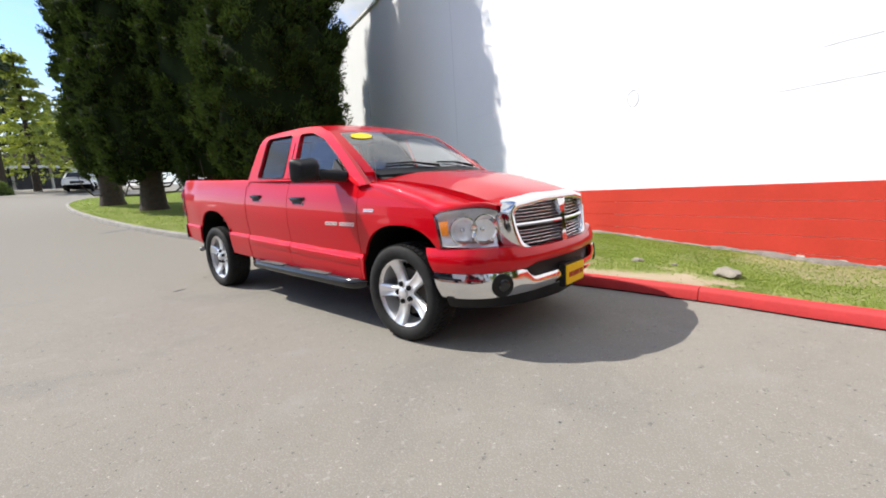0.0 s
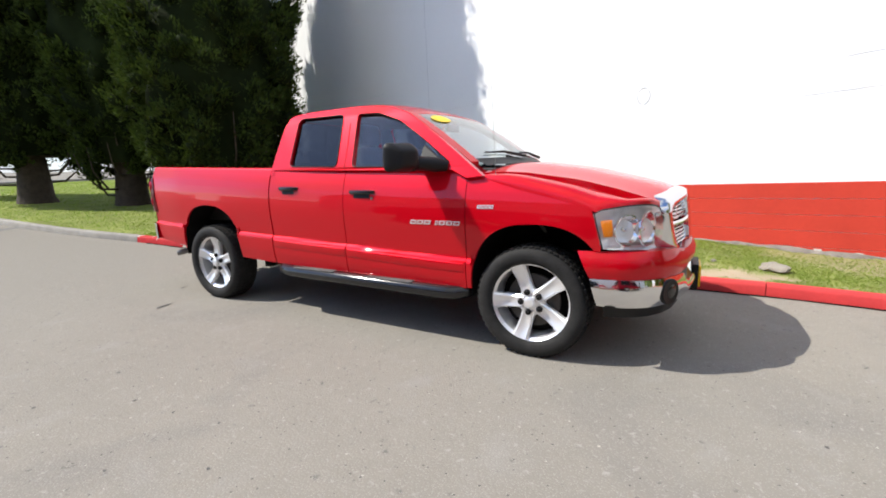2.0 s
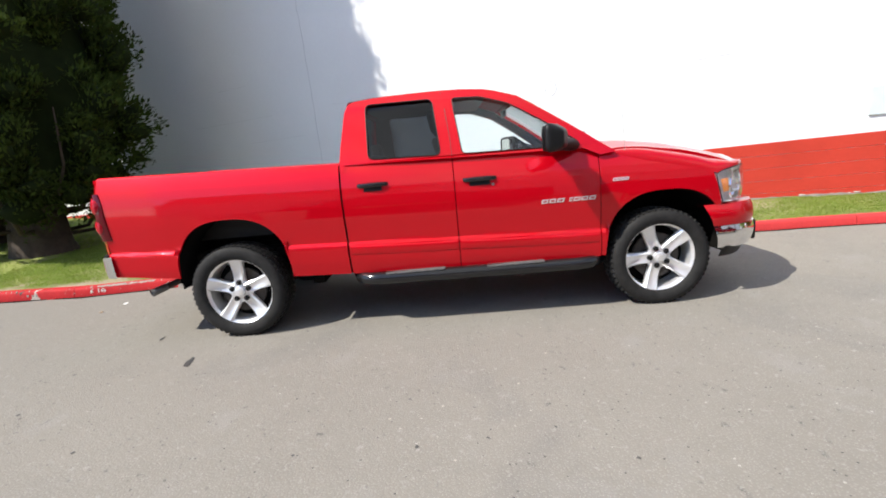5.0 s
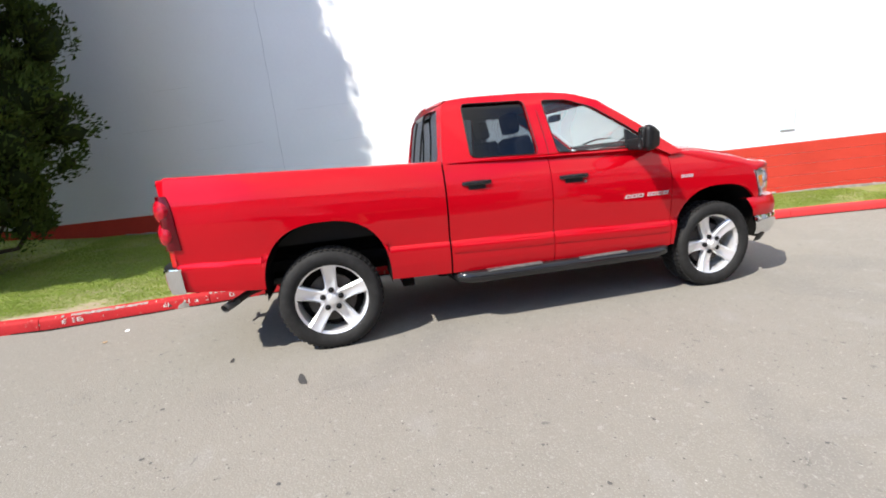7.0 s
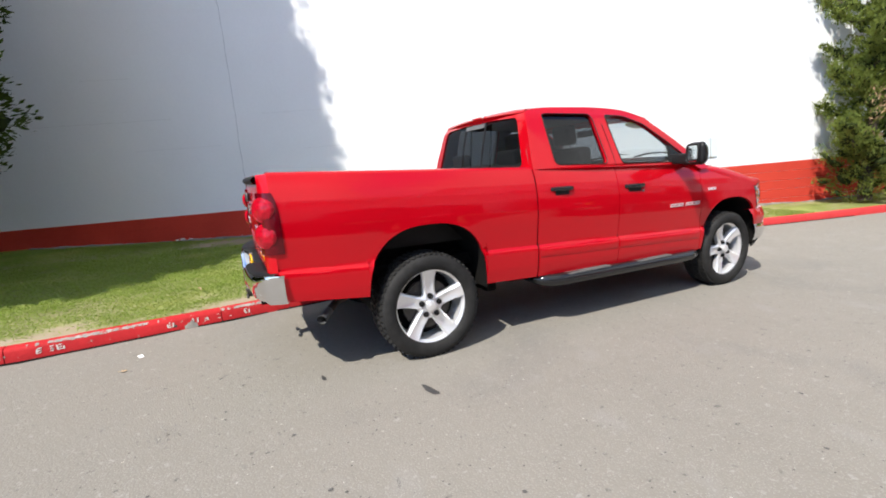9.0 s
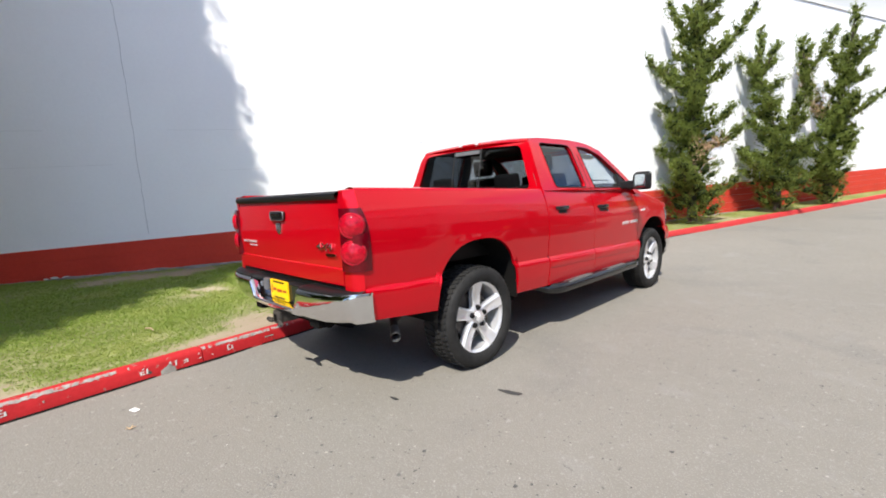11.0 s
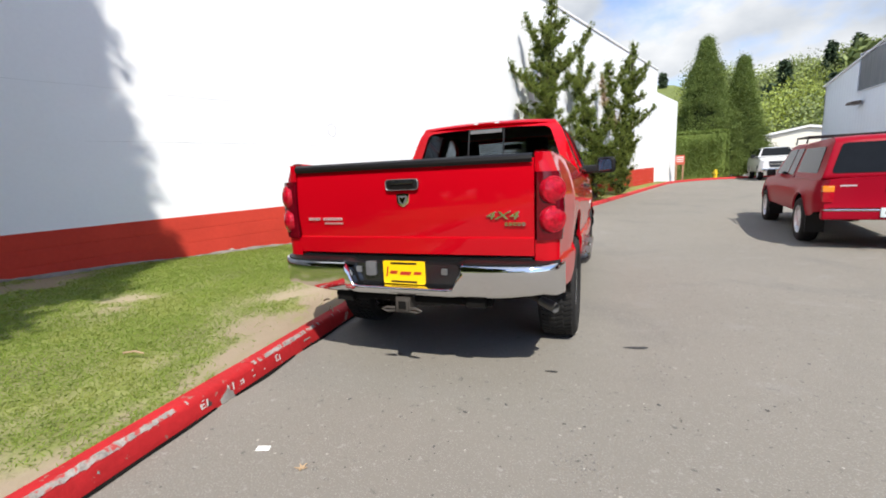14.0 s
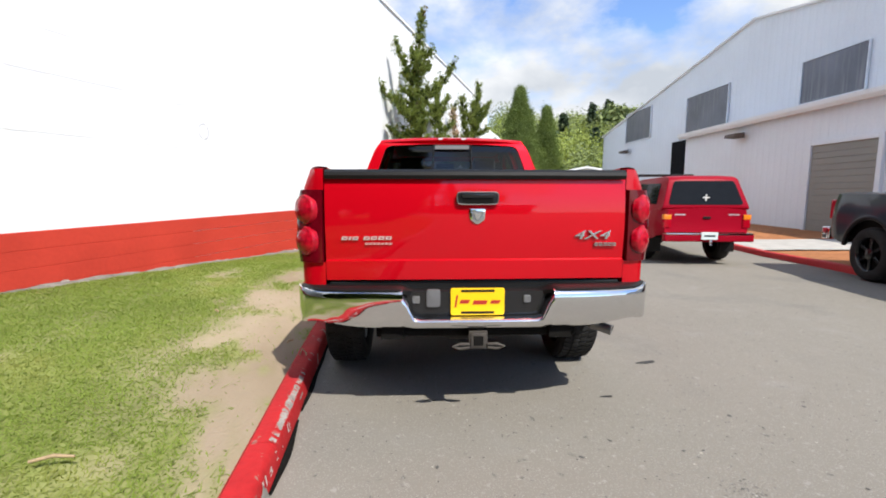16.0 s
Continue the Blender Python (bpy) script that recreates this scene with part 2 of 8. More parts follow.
let_through(M_HEDGE, 0.25, (0.18, 0.28, 0.04))
let_through(M_LEAF_SPRING, 0.22, (0.50, 0.56, 0.06))
M_FIR = material("fir_needles", (0.035, 0.06, 0.025), 0.7, vary=0.3, scale=0.3, fine=2.0, jitter=0.35)
M_HILL = material("hill_meadow", (0.15, 0.185, 0.045), 0.95, vary=0.3, scale=0.03, fine=0.6)
M_METAL_WALL = material("grey_metal_siding", (0.72, 0.76, 0.81), 0.55, vary=0.05, scale=0.5, fine=12.0)
M_TRIM_WHITE = material("white_trim", (0.74, 0.74, 0.73), 0.55, vary=0.05, scale=2.0)
M_CREAM = material("cream_siding", (0.72, 0.68, 0.58), 0.7, vary=0.05, scale=1.0)
M_ROLLUP = material("grey_rollup_door", (0.24, 0.235, 0.215), 0.5, vary=0.06, scale=1.0)
M_WINDOW_DARK = material("dark_window_glass", (0.05, 0.055, 0.065), 0.12, vary=0.3, scale=0.9)
M_DOORWAY = material("doorway_shade", (0.014, 0.014, 0.016), 0.9, spec=0.05)
M_WINDOW_FILM = material("old_window_sheet", (0.14, 0.145, 0.17), 0.35, vary=0.3, scale=0.7)
blend(M_WINDOW_FILM, (0.20, 0.20, 0.21), 2.0, 0.50, 0.68, stretch=(1, 4, 0.25))
M_BROWN_ROOF = material("brown_roof", (0.12, 0.095, 0.08), 0.8, vary=0.2, scale=2.0)
M_MULCH = material("bark_mulch", (0.33, 0.13, 0.045), 0.95, vary=0.35, scale=6.0, fine=60.0, bump=0.9)
M_WOOD = material("weathered_post_wood", (0.30, 0.17, 0.09), 0.8, vary=0.25, scale=6.0)
M_SIGN_RED = material("red_sign", (0.45, 0.09, 0.05), 0.5, scale=5.0)
M_YELLOW = material("yellow_paint", (0.85, 0.60, 0.02), 0.5, vary=0.08, scale=7.0)
M_STAIN = material("oil_stain", (0.045, 0.044, 0.043), 0.75, vary=0.3, scale=30.0, bump=0.2)
M_STAIN_FAINT = material("faint_stain", (0.13, 0.127, 0.123), 0.85, vary=0.2, scale=9.0)
M_SEAM_DARK = material("wall_crack_grey", (0.38, 0.40, 0.43), 0.9, scale=9.0)
M_GUM = material("gum_spot", (0.075, 0.073, 0.07), 0.8, scale=9.0)
M_PANEL = material("pale_panel", (0.60, 0.68, 0.70), 0.5, vary=0.05)
M_PAPER = material("paper_scrap", (0.82, 0.82, 0.80), 0.8, vary=0.05)
M_TWIG = material("dry_twig", (0.42, 0.30, 0.18), 0.85, vary=0.2, scale=20.0)
M_ROCK = material("grey_rock", (0.25, 0.225, 0.19), 0.9, vary=0.25, scale=12.0, fine=90.0, bump=0.6)

# ---- building blocks ----
def mesh_object(name, verts, faces, mat, parent=None, label="", smooth=False):
    me = bpy.data.meshes.new(name)
    me.from_pydata([tuple(map(float, v)) for v in verts], [], [tuple(int(i) for i in f) for f in faces])
    me.materials.append(mat)
    if smooth:
        me.polygons.foreach_set("use_smooth", [True] * len(me.polygons))
    me.update()
    ob = new(name, me)
    if parent is not None:
        ob.parent = parent
    return tagged(ob, label)


def part(name, bm, mat, parent=None, label="", smooth=None):
    """Links a bmesh as one mesh object, under a thing or a part."""
    me = bpy.data.meshes.new(name)
    bm.normal_update()
    bm.to_mesh(me)
    bm.free()
    me.materials.append(mat)
    if smooth is not None:
        me.shade_smooth() if smooth >= 180 else me.set_sharp_from_angle(angle=radians(smooth))
        if smooth < 180:
            me.polygons.foreach_set("use_smooth", [True] * len(me.polygons))
    ob = new(name, me)
    if parent is not None:
        ob.parent = parent
    return tagged(ob, label)


def empty(name, m, label, category, group="", kind=""):
    ob = new(name)
    ob.empty_display_size = 0.2
    ob.matrix_basis = m
    return tagged(ob, label, category, group, kind)


def box(lo, hi, bevel=0.0, segments=2, bm=None):
    """A bevelled box from corner to corner, as a bmesh (added to bm if given)."""
    b = bmesh.new()
    size = [max(1e-4, h - l) for l, h in zip(lo, hi)]
    bmesh.ops.create_cube(b, size=1.0, matrix=Matrix.Translation([(l + h) / 2 for l, h in zip(lo, hi)]) @ Matrix.Diagonal((*size, 1)))
    if bevel:
        bmesh.ops.bevel(b, geom=b.edges[:], offset=bevel, segments=segments, affect="EDGES", profile=0.6)
    if bm is None:
        return b
    return join(bm, b)


def join(bm, other):
    me = bpy.data.meshes.new("tmp")
    other.to_mesh(me)
    other.free()
    bm.from_mesh(me)
    bpy.data.meshes.remove(me)
    return bm


def tube(points, radii, sides=10, caps=True, bm=None):
    """A round tube through the points, with a radius at each."""
    b = bm or bmesh.new()
    pts = [Vector(p) for p in points]
    if isinstance(radii, (int, float)):
        radii = [radii] * len(pts)
    rings, up = [], None
    for i, p in enumerate(pts):
        d = (pts[min(i + 1, len(pts) - 1)] - pts[max(i - 1, 0)]).normalized()
        if up is None:
            up = Vector((0, 0, 1)) if abs(d.z) < 0.9 else Vector((1, 0, 0))
        a = d.cross(up).normalized()
        c = a.cross(d).normalized()
        up = c
        rings.append([b.verts.new(p + float(radii[i]) * (math.cos(2 * math.pi * k / sides) * a + math.sin(2 * math.pi * k / sides) * c)) for k in range(sides)])
    for r, s in zip(rings, rings[1:]):
        for k in range(sides):
            b.faces.new((r[k], r[(k + 1) % sides], s[(k + 1) % sides], s[k]))
    if caps:
        b.faces.new(rings[0][::-1])
        b.faces.new(rings[-1])
    return b


def lathe(profile, axis_m=None, sides=48, bm=None, closed=False):
    """Turns a profile of (radius, height) about local z."""
    b = bm or bmesh.new()
    m = axis_m or Matrix()
    rings = []
    for r, h in profile:
        rings.append([b.verts.new(m @ Vector((r * math.cos(2 * math.pi * k / sides), r * math.sin(2 * math.pi * k / sides), h))) for k in range(sides)])
    pairs = list(zip(rings, rings[1:])) + ([(rings[-1], rings[0])] if closed else [])
    for r, s in pairs:
        for k in range(sides):
            b.faces.new((r[k], r[(k + 1) % sides], s[(k + 1) % sides], s[k]))
    return b


def extrude_poly(points, depth, axis="x", at=0.0, bevel=0.0, bm=None, segments=2):
    """A flat outline given in the two other axes, extruded by depth along axis."""
    b = bmesh.new()
    def place(u, v, w):
        return {"x": (w, u, v), "y": (u, w, v), "z": (u, v, w)}[axis]
    lo = [b.verts.new(place(u, v, at)) for u, v in points]
    hi = [b.verts.new(place(u, v, at + depth)) for u, v in points]
    b.faces.new(lo)
    b.faces.new(hi[::-1])
    n = len(points)
    for i in range(n):
        b.faces.new((lo[i], hi[i], hi[(i + 1) % n], lo[(i + 1) % n]))
    bmesh.ops.recalc_face_normals(b, faces=b.faces[:])
    if bevel:
        bmesh.ops.bevel(b, geom=b.edges[:], offset=bevel, segments=segments, affect="EDGES", profile=0.6)
    return b if bm is None else join(bm, b)


def leaves(name, centers, size, mat, parent, aspect=0.5, up=None, seed=1, droop=0.0, label="", face=None):
    """Many small bent leaves, each of two triangles, at the centers; up: the way each one points."""
    rng = np.random.default_rng(seed)
    c = np.asarray(centers, float)
    n = len(c)
    d = rng.normal(size=(n, 3)) if up is None else np.asarray(up, float) + rng.normal(size=(n, 3)) * 0.45
    d[:, 2] -= droop
    d /= np.linalg.norm(d, axis=1, keepdims=True) + 1e-9
    s = np.cross(d, rng.normal(size=(n, 3)) if face is None else np.asarray(face, float) + rng.normal(size=(n, 3)) * 0.4)
    s /= np.linalg.norm(s, axis=1, keepdims=True) + 1e-9
    sz = (np.full(n, size) if np.isscalar(size) else np.asarray(size)) * rng.uniform(0.6, 1.35, n)
    sz = sz[:, None]
    v = np.stack([c - d * sz * 0.5, c - s * sz * aspect * 0.5, c + d * sz * 0.5, c + s * sz * aspect * 0.5], 1).reshape(-1, 3)
    me = bpy.data.meshes.new(name)
    me.vertices.add(4 * n)
    me.vertices.foreach_set("co", v.ravel())
    me.loops.add(4 * n)
    me.loops.foreach_set("vertex_index", np.arange(4 * n))
    me.polygons.add(n)
    me.polygons.foreach_set("loop_start", np.arange(n) * 4)
    me.materials.append(mat)
    me.update(calc_edges=True)
    ob = new(name, me)
    ob.parent = parent
    return tagged(ob, label)


def grid_mesh(rows, rim=None, flip=False):
    """A sheet through rows of points; rim: a vector by which its border is folded back, so that the edge has depth."""
    bm = bmesh.new()
    vs = [[bm.verts.new(p) for p in r] for r in rows]
    for a, b in zip(vs, vs[1:]):
        for k in range(len(a) - 1):
            q = (a[k], a[k + 1], b[k + 1], b[k])
            if len({tuple(round(c, 6) for c in x.co) for x in q}) == 4:
                bm.faces.new(q[::-1] if flip else q)
    if rim is not None:
        loop = vs[0][:-1] + [r[-1] for r in vs[:-1]] + vs[-1][:0:-1] + [r[0] for r in vs[:0:-1]]
        back = [bm.verts.new(v.co + Vector(rim)) for v in loop]
        for k in range(len(loop)):
            q = (loop[k], back[k], back[(k + 1) % len(loop)], loop[(k + 1) % len(loop)])
            if (q[0].co - q[3].co).length > 1e-6:
                bm.faces.new(q if flip else q[::-1])
    bmesh.ops.remove_doubles(bm, verts=bm.verts[:], dist=1e-5)
    bmesh.ops.recalc_face_normals(bm, faces=bm.faces[:])
    return bm


# ---- the lie of the land ----
def lerp_table(table, v):
    """Straight interpolation in a table of (key, value)."""
    if v <= table[0][0]:
        return table[0][1]
    for (a, p), (b, q) in zip(table, table[1:]):
        if v <= b:
            return p + (q - p) * (v - a) / (b - a)
    return table[-1][1]


def soft_table(table, v, w=0.05):
    return (lerp_table(table, v - w) + 2 * lerp_table(table, v) + lerp_table(table, v + w)) / 4


def smooth_step(a, b, v):
    u = min(1.0, max(0.0, (v - a) / (b - a)))
    return u * u * (3 - 2 * u)


def ground_z(x, y):
    """Height of the asphalt: falls gently along the parked truck, rises behind it and far ahead."""
    if y < -3:
        return 0.027 + 0.055 * (-3 - max(y, -48.0))
    if y < 0:
        return -0.009 * y
    if y < 6:
        return -0.013 * y
    return -0.078 + 0.0227 * (min(y, 26.0) - 6) + 0.006 * (min(max(y, 26.0), 90.0) - 26)


WALL_AT, WALL_TURN = Vector((-3.72, 3.85, 0.0)), radians(19.0)
ALONG = Vector((math.sin(WALL_TURN), math.cos(WALL_TURN), 0))
OUT = Vector((math.cos(WALL_TURN), -math.sin(WALL_TURN), 0))


def on_wall(s, z, out=0.0):
    p = WALL_AT + ALONG * s + OUT * out
    return Vector((p.x, p.y, z))


def band_z(s):
    return 0.95 + 0.0185 * s


KERB = [(-30.0, -33.0), (-14.0, -31.0), (-6.0, -28.5), (-2.2, -25.5), (-0.75, -22.0), (-0.2, -18.0), (-0.02, -14.0), (-0.08, -10.5), (-0.2, -8.0), (-0.42, -6.0),
        (-0.66, -4.9), (-0.79, -3.6), (-0.85, -2.8), (-0.92, -2.1), (-0.98, -1.4), (-1.06, -0.6), (-1.16, 0.6), (-1.28, 2.0), (-1.37, 3.4), (-1.41, 4.6), (-1.37, 5.5),
        (-1.26, 6.3), (-0.98, 7.3), (-0.66, 8.2), (-0.1, 9.9), (0.75, 12.7), (1.9, 16.5), (3.1, 20.5), (4.3, 24.6), (5.4, 27.6), (6.9, 29.9), (9.0, 31.6), (12.0, 32.6), (16.0, 33.2), (24.0, 34.0), (40.0, 35.0)]


def resample(points, step):
    out, carry = [], 0.0
    for (x0, y0), (x1, y1) in zip(points, points[1:]):
        n = max(1, int(round(math.hypot(x1 - x0, y1 - y0) / step)))
        out += [(x0 + (x1 - x0) * i / n, y0 + (y1 - y0) * i / n) for i in range(n)]
    return out + [points[-1]]


def smooth_line(points, times=2):
    for _ in range(times):
        q = [points[0]]
        for a, b in zip(points, points[1:]):
            q += [(0.75 * a[0] + 0.25 * b[0], 0.75 * a[1] + 0.25 * b[1]), (0.25 * a[0] + 0.75 * b[0], 0.25 * a[1] + 0.75 * b[1])]
        points = q + [points[-1]]
    return points


KERB_LINE = smooth_line(KERB)

# ground: one sheet to the horizon
gx = sorted(set([-900, -500, -300, -200, -140, -100, -75] + list(range(-60, 61, 3)) + [75, 100, 140, 200, 300, 500, 900]))
gy = sorted(set([-900, -500, -300, -200, -140, -100, -75] + list(np.arange(-60, 100, 1.5)) + [100, 140, 200, 300, 500, 900]))
gv = [(x, y, ground_z(x, y)) for y in gy for x in gx]
gf = [(j * len(gx) + i, j * len(gx) + i + 1, (j + 1) * len(gx) + i + 1, (j + 1) * len(gx) + i) for j in range(len(gy) - 1) for i in range(len(gx) - 1)]
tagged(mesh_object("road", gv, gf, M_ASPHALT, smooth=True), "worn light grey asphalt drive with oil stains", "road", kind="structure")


# kerb stones, each with chipped bevelled edges
def kerb_run(line, z_of, side, width=0.15, height=0.125, piece=1.6, red_from=None, red=M_KERB_RED, grey=M_CONCRETE, owner=None, names="kerb_stone", joint=0.008):
    """Kerb stones along a line of (x, y); side: -1 puts their body to the left of the line."""
    pts = resample(line, 0.2)
    dist = [0.0]
    for a, b in zip(pts, pts[1:]):
        dist.append(dist[-1] + math.hypot(b[0] - a[0], b[1] - a[1]))
    i = 0
    while i < len(pts) - 1:
        j = i
        while j < len(pts) - 1 and dist[j] - dist[i] < piece:
            j += 1
        if dist[j] - dist[i] < 0.15:
            break
        bm, rings = bmesh.new(), []
        for k in range(i, j + 1):
            a, b = pts[max(0, k - 1)], pts[min(len(pts) - 1, k + 1)]
            d = Vector((b[0] - a[0], b[1] - a[1], 0)).normalized()
            nrm = Vector((d.y, -d.x, 0)) * -side * -1
            base = Vector((pts[k][0], pts[k][1], 0))
            if k == i:
                base += d * joint / 2
            if k == j:
                base -= d * joint / 2
            z = z_of(base.x, base.y)
            wob = 0.004 * noise.noise(base * 3.0)
            prof = [(0.0, -0.15), (0.0, 0.0), (-0.012, height - 0.035), (-0.022 + wob, height - 0.012), (-0.042, height + wob), (-width + 0.02, height + wob * 0.5), (-width, height - 0.02), (-width, -0.15)]
            rings.append([bm.verts.new(base + nrm * u + Vector((0, 0, z + w))) for u, w in prof])
        for r, s in zip(rings, rings[1:]):
            for k in range(len(r) - 1):
                bm.faces.new((r[k], r[k + 1], s[k + 1], s[k]))
        bm.faces.new(rings[0])
        bm.faces.new(rings[-1][::-1])
        bmesh.ops.recalc_face_normals(bm, faces=bm.faces[:])
        mid = pts[(i + j) // 2]
        part(names, bm, (M_KERB_CLEAN if red is M_KERB_RED and mid[1] > 2.8 else red) if red_from is None or mid[1] > red_from else grey, owner, smooth=40)
        i = j


kerb = empty("kerb", Matrix(), "red painted concrete kerb with worn patches", "kerb", kind="structure")
kerb_run(KERB_LINE, ground_z, 1, red_from=-4.6, grey=M_KERB_GREY, owner=kerb)


# lawn between kerb and wall
def lawn_z(x, y, f):
    rise = 0.21 * (1 - smooth_step(-2, 12, y)) + 0.0
    far = smooth_step(-6, -3, y)
    return ground_z(x, y) + 0.105 + f * (0.02 + rise * far + 0.12 * (1 - far)) + 0.012 * noise.noise(Vector((x * 1.3, y * 1.3, 0)))


def wall_x(y):
    return WALL_AT.x + (y - WALL_AT.y) * math.tan(WALL_TURN)


def bareness(x, y, from_kerb):
    """How trodden the grass is: bare earth beside the kerb near the truck, thin patches elsewhere."""
    reach = 0.05 + 0.13 * (1 - smooth_step(2.0, 4.5, y)) + 0.85 * smooth_step(-2.6, 0.2, y) * (1 - smooth_step(3.0, 6.5, y))
    v = noise.noise(Vector((x * 1.5, y * 0.9, 5.0))) * 0.55 + noise.noise(Vector((x * 5.0, y * 4.0, 2.0))) * 0.45 + noise.noise(Vector((x * 14.0, y * 9.0, 6.0))) * 0.25
    near = 1.0 - smooth_step(reach * 0.55, reach * 1.25, from_kerb + v * 0.55)
    island = noise.noise(Vector((x * 2.3, y * 1.5, 11.0))) + 0.45 * noise.noise(Vector((x * 7.0, y * 6.0, 3.0)))
    near *= 1 - 0.8 * smooth_step(0.08, 0.34, island)
    patch = smooth_step(0.12, 0.42, noise.noise(Vector((x * 0.9 + 4, y * 0.55, 8.0))) + 0.3 * noise.noise(Vector((x * 4, y * 4, 1.0)))) * lerp_table([(-2.1, 0.35), (-1.9, 0.9), (2.5, 0.85), (4.5, 0.55), (8.0, 0.5)], y)
    thin = 0.22 * smooth_step(-0.05, 0.40, noise.noise(Vector((x * 2.1 + 7, y * 1.3, 3.0))) + 0.4 * noise.noise(Vector((x * 6.0, y * 5.0, 9.0))))
    return min(1.0, max(near, patch, thin) if y > -4.5 else 0.3 * patch)


lawn_rows, lawn_line = 44, [p for p in resample(KERB_LINE, 0.13) if -26 < p[1] < 27 and p[0] < 5.3]
lv, lf, bare = [], [], []
for x, y in lawn_line:
    x0 = x - 0.14
    x1 = min(x0 - 0.05, wall_x(y) + 0.02) if y > -16 else x0 - 14.0
    for r in range(lawn_rows + 1):
        f = (r / lawn_rows) ** 1.3
        xx = x0 + (x1 - x0) * f
        b = bareness(xx, y, x0 - xx)
        lv.append((xx, y, lawn_z(xx, y, f) - 0.018 * b + 0.008 * noise.noise(Vector((xx * 7, y * 7, 4)))))
        bare.append(b)
n = lawn_rows + 1
lf = [(i * n + r, i * n + r + 1, (i + 1) * n + r + 1, (i + 1) * n + r) for i in range(len(lawn_line) - 1) for r in range(lawn_rows)]
lawn = tagged(mesh_object("lawn", lv, lf, M_GRASS_SOIL, smooth=True), "patchy mown grass strip with bare earth beside the kerb", "lawn", kind="structure")
lawn.data.attributes.new("bare", "FLOAT", "POINT").data.foreach_set("value", bare)
nt = M_GRASS_SOIL.node_tree
at_node, mx_node, rp_node = nt.nodes.new("ShaderNodeAttribute"), nt.nodes.new("ShaderNodeMix"), nt.nodes.new("ShaderNodeValToRGB")
no_node = nt.nodes.new("ShaderNodeTexNoise")
no_node.inputs["Scale"].default_value, no_node.inputs["Detail"].default_value = 14.0, 6.0
at_node.attribute_name, mx_node.data_type = "bare", "RGBA"
rp_node.color_ramp.elements[0].color, rp_node.color_ramp.elements[0].position = (0.25, 0.195, 0.135, 1), 0.35
rp_node.color_ramp.elements[1].color, rp_node.color_ramp.elements[1].position = (0.42, 0.345, 0.255, 1), 0.68
nt.links.new(no_node.outputs["Fac"], rp_node.inputs["Fac"])
nt.links.new(nt.nodes["Principled BSDF"].inputs["Base Color"].links[0].from_socket, mx_node.inputs["A"])
nt.links.new(rp_node.outputs["Color"], mx_node.inputs["B"])
nt.links.new(at_node.outputs["Fac"], mx_node.inputs["Factor"])
nt.links.new(mx_node.outputs["Result"], nt.nodes["Principled BSDF"].inputs["Base Color"])

# grass blades, thinned where the earth is bare
rng = np.random.default_rng(17)
lv_a, bare_a = np.array(lv), np.array(bare)
tri = np.array(lf)
mid = lv_a[tri].mean(1)
area = np.linalg.norm(np.cross(lv_a[tri[:, 2]] - lv_a[tri[:, 0]], lv_a[tri[:, 3]] - lv_a[tri[:, 1]]), axis=1) / 2
dens = np.where((mid[:, 1] > -5) & (mid[:, 1] < 9), 6800.0, 330.0) * np.clip(1.05 - bare_a[tri].mean(1) * 1.25, 0.015, 1)
count = rng.poisson(np.minimum(area * dens, 400))
idx = np.repeat(np.arange(len(tri)), count)
k = len(idx)
u, w = rng.uniform(0, 1, (k, 1)), rng.uniform(0, 1, (k, 1))
q = lv_a[tri[idx]]
root = (q[:, 0] * (1 - u) + q[:, 1] * u) * (1 - w) + (q[:, 3] * (1 - u) + q[:, 2] * u) * w
tall = rng.uniform(0.008, 0.022, (k, 1)) * np.where(mid[idx, 1:2] < -5, 1.3, 1.0)
ang = rng.uniform(0, 6.28, k)
side = np.stack([np.cos(ang), np.sin(ang), ang * 0], 1) * rng.uniform(0.003, 0.0055, (k, 1)) * np.where(mid[idx, 1:2] < -5, 3.0, 1.0)
lean = rng.normal(size=(k, 3)) * 1.5
lean[:, 2] = 1
gv3 = np.stack([root - side, root + side, root + lean * tall], 1).reshape(-1, 3)
me = bpy.data.meshes.new("grass")
me.vertices.add(3 * k)
me.vertices.foreach_set("co", gv3.ravel())
me.loops.add(3 * k)
me.loops.foreach_set("vertex_index", np.arange(3 * k))
me.polygons.add(k)
me.polygons.foreach_set("loop_start", np.arange(k) * 3)
me.materials.append(M_GRASS)
me.update(calc_edges=True)
tagged(new("grass", me), "short green grass blades, thin and worn in places", "grass", kind="stuff")

# the long painted block wall
wall = tagged(mesh_object("wall_long", [on_wall(s, z, o) for s in (-30, 23.55) for o in (0, -0.35) for z in (-0.6, 7.0)],
              [(0, 1, 5, 4), (2, 6, 7, 3), (1, 3, 7, 5), (0, 2, 3, 1), (4, 5, 7, 6), (0, 4, 6, 2)], M_WALL_WHITE), "tall white painted concrete block wall with red base", "wall", kind="structure")
course_h = 0.2
for k in range(6):
    v = []
    steps = np.linspace(-30, 23.5, 60)
    for s in steps:
        top = band_z(s) - k * course_h
        for o, dz in ((0.0, 0.0), (0.006, -0.003), (0.006, -course_h + 0.0055), (0.0, -course_h + 0.003)):
            v.append(on_wall(s, top + dz, o))
    f = [(i * 4 + c, i * 4 + c + 1, i * 4 + 5 + c, i * 4 + 4 + c) for i in range(len(steps) - 1) for c in range(3)]
    mesh_object("block_course", v, f, M_WALL_RED, wall)
v = [on_wall(s, band_z(s) + dz, 0.0025) for s in (-30, -0.4) for dz in (-0.012, -1.3)]
mesh_object("painted_joint", v, [(0, 1, 3, 2)], M_WALL_RED, wall)
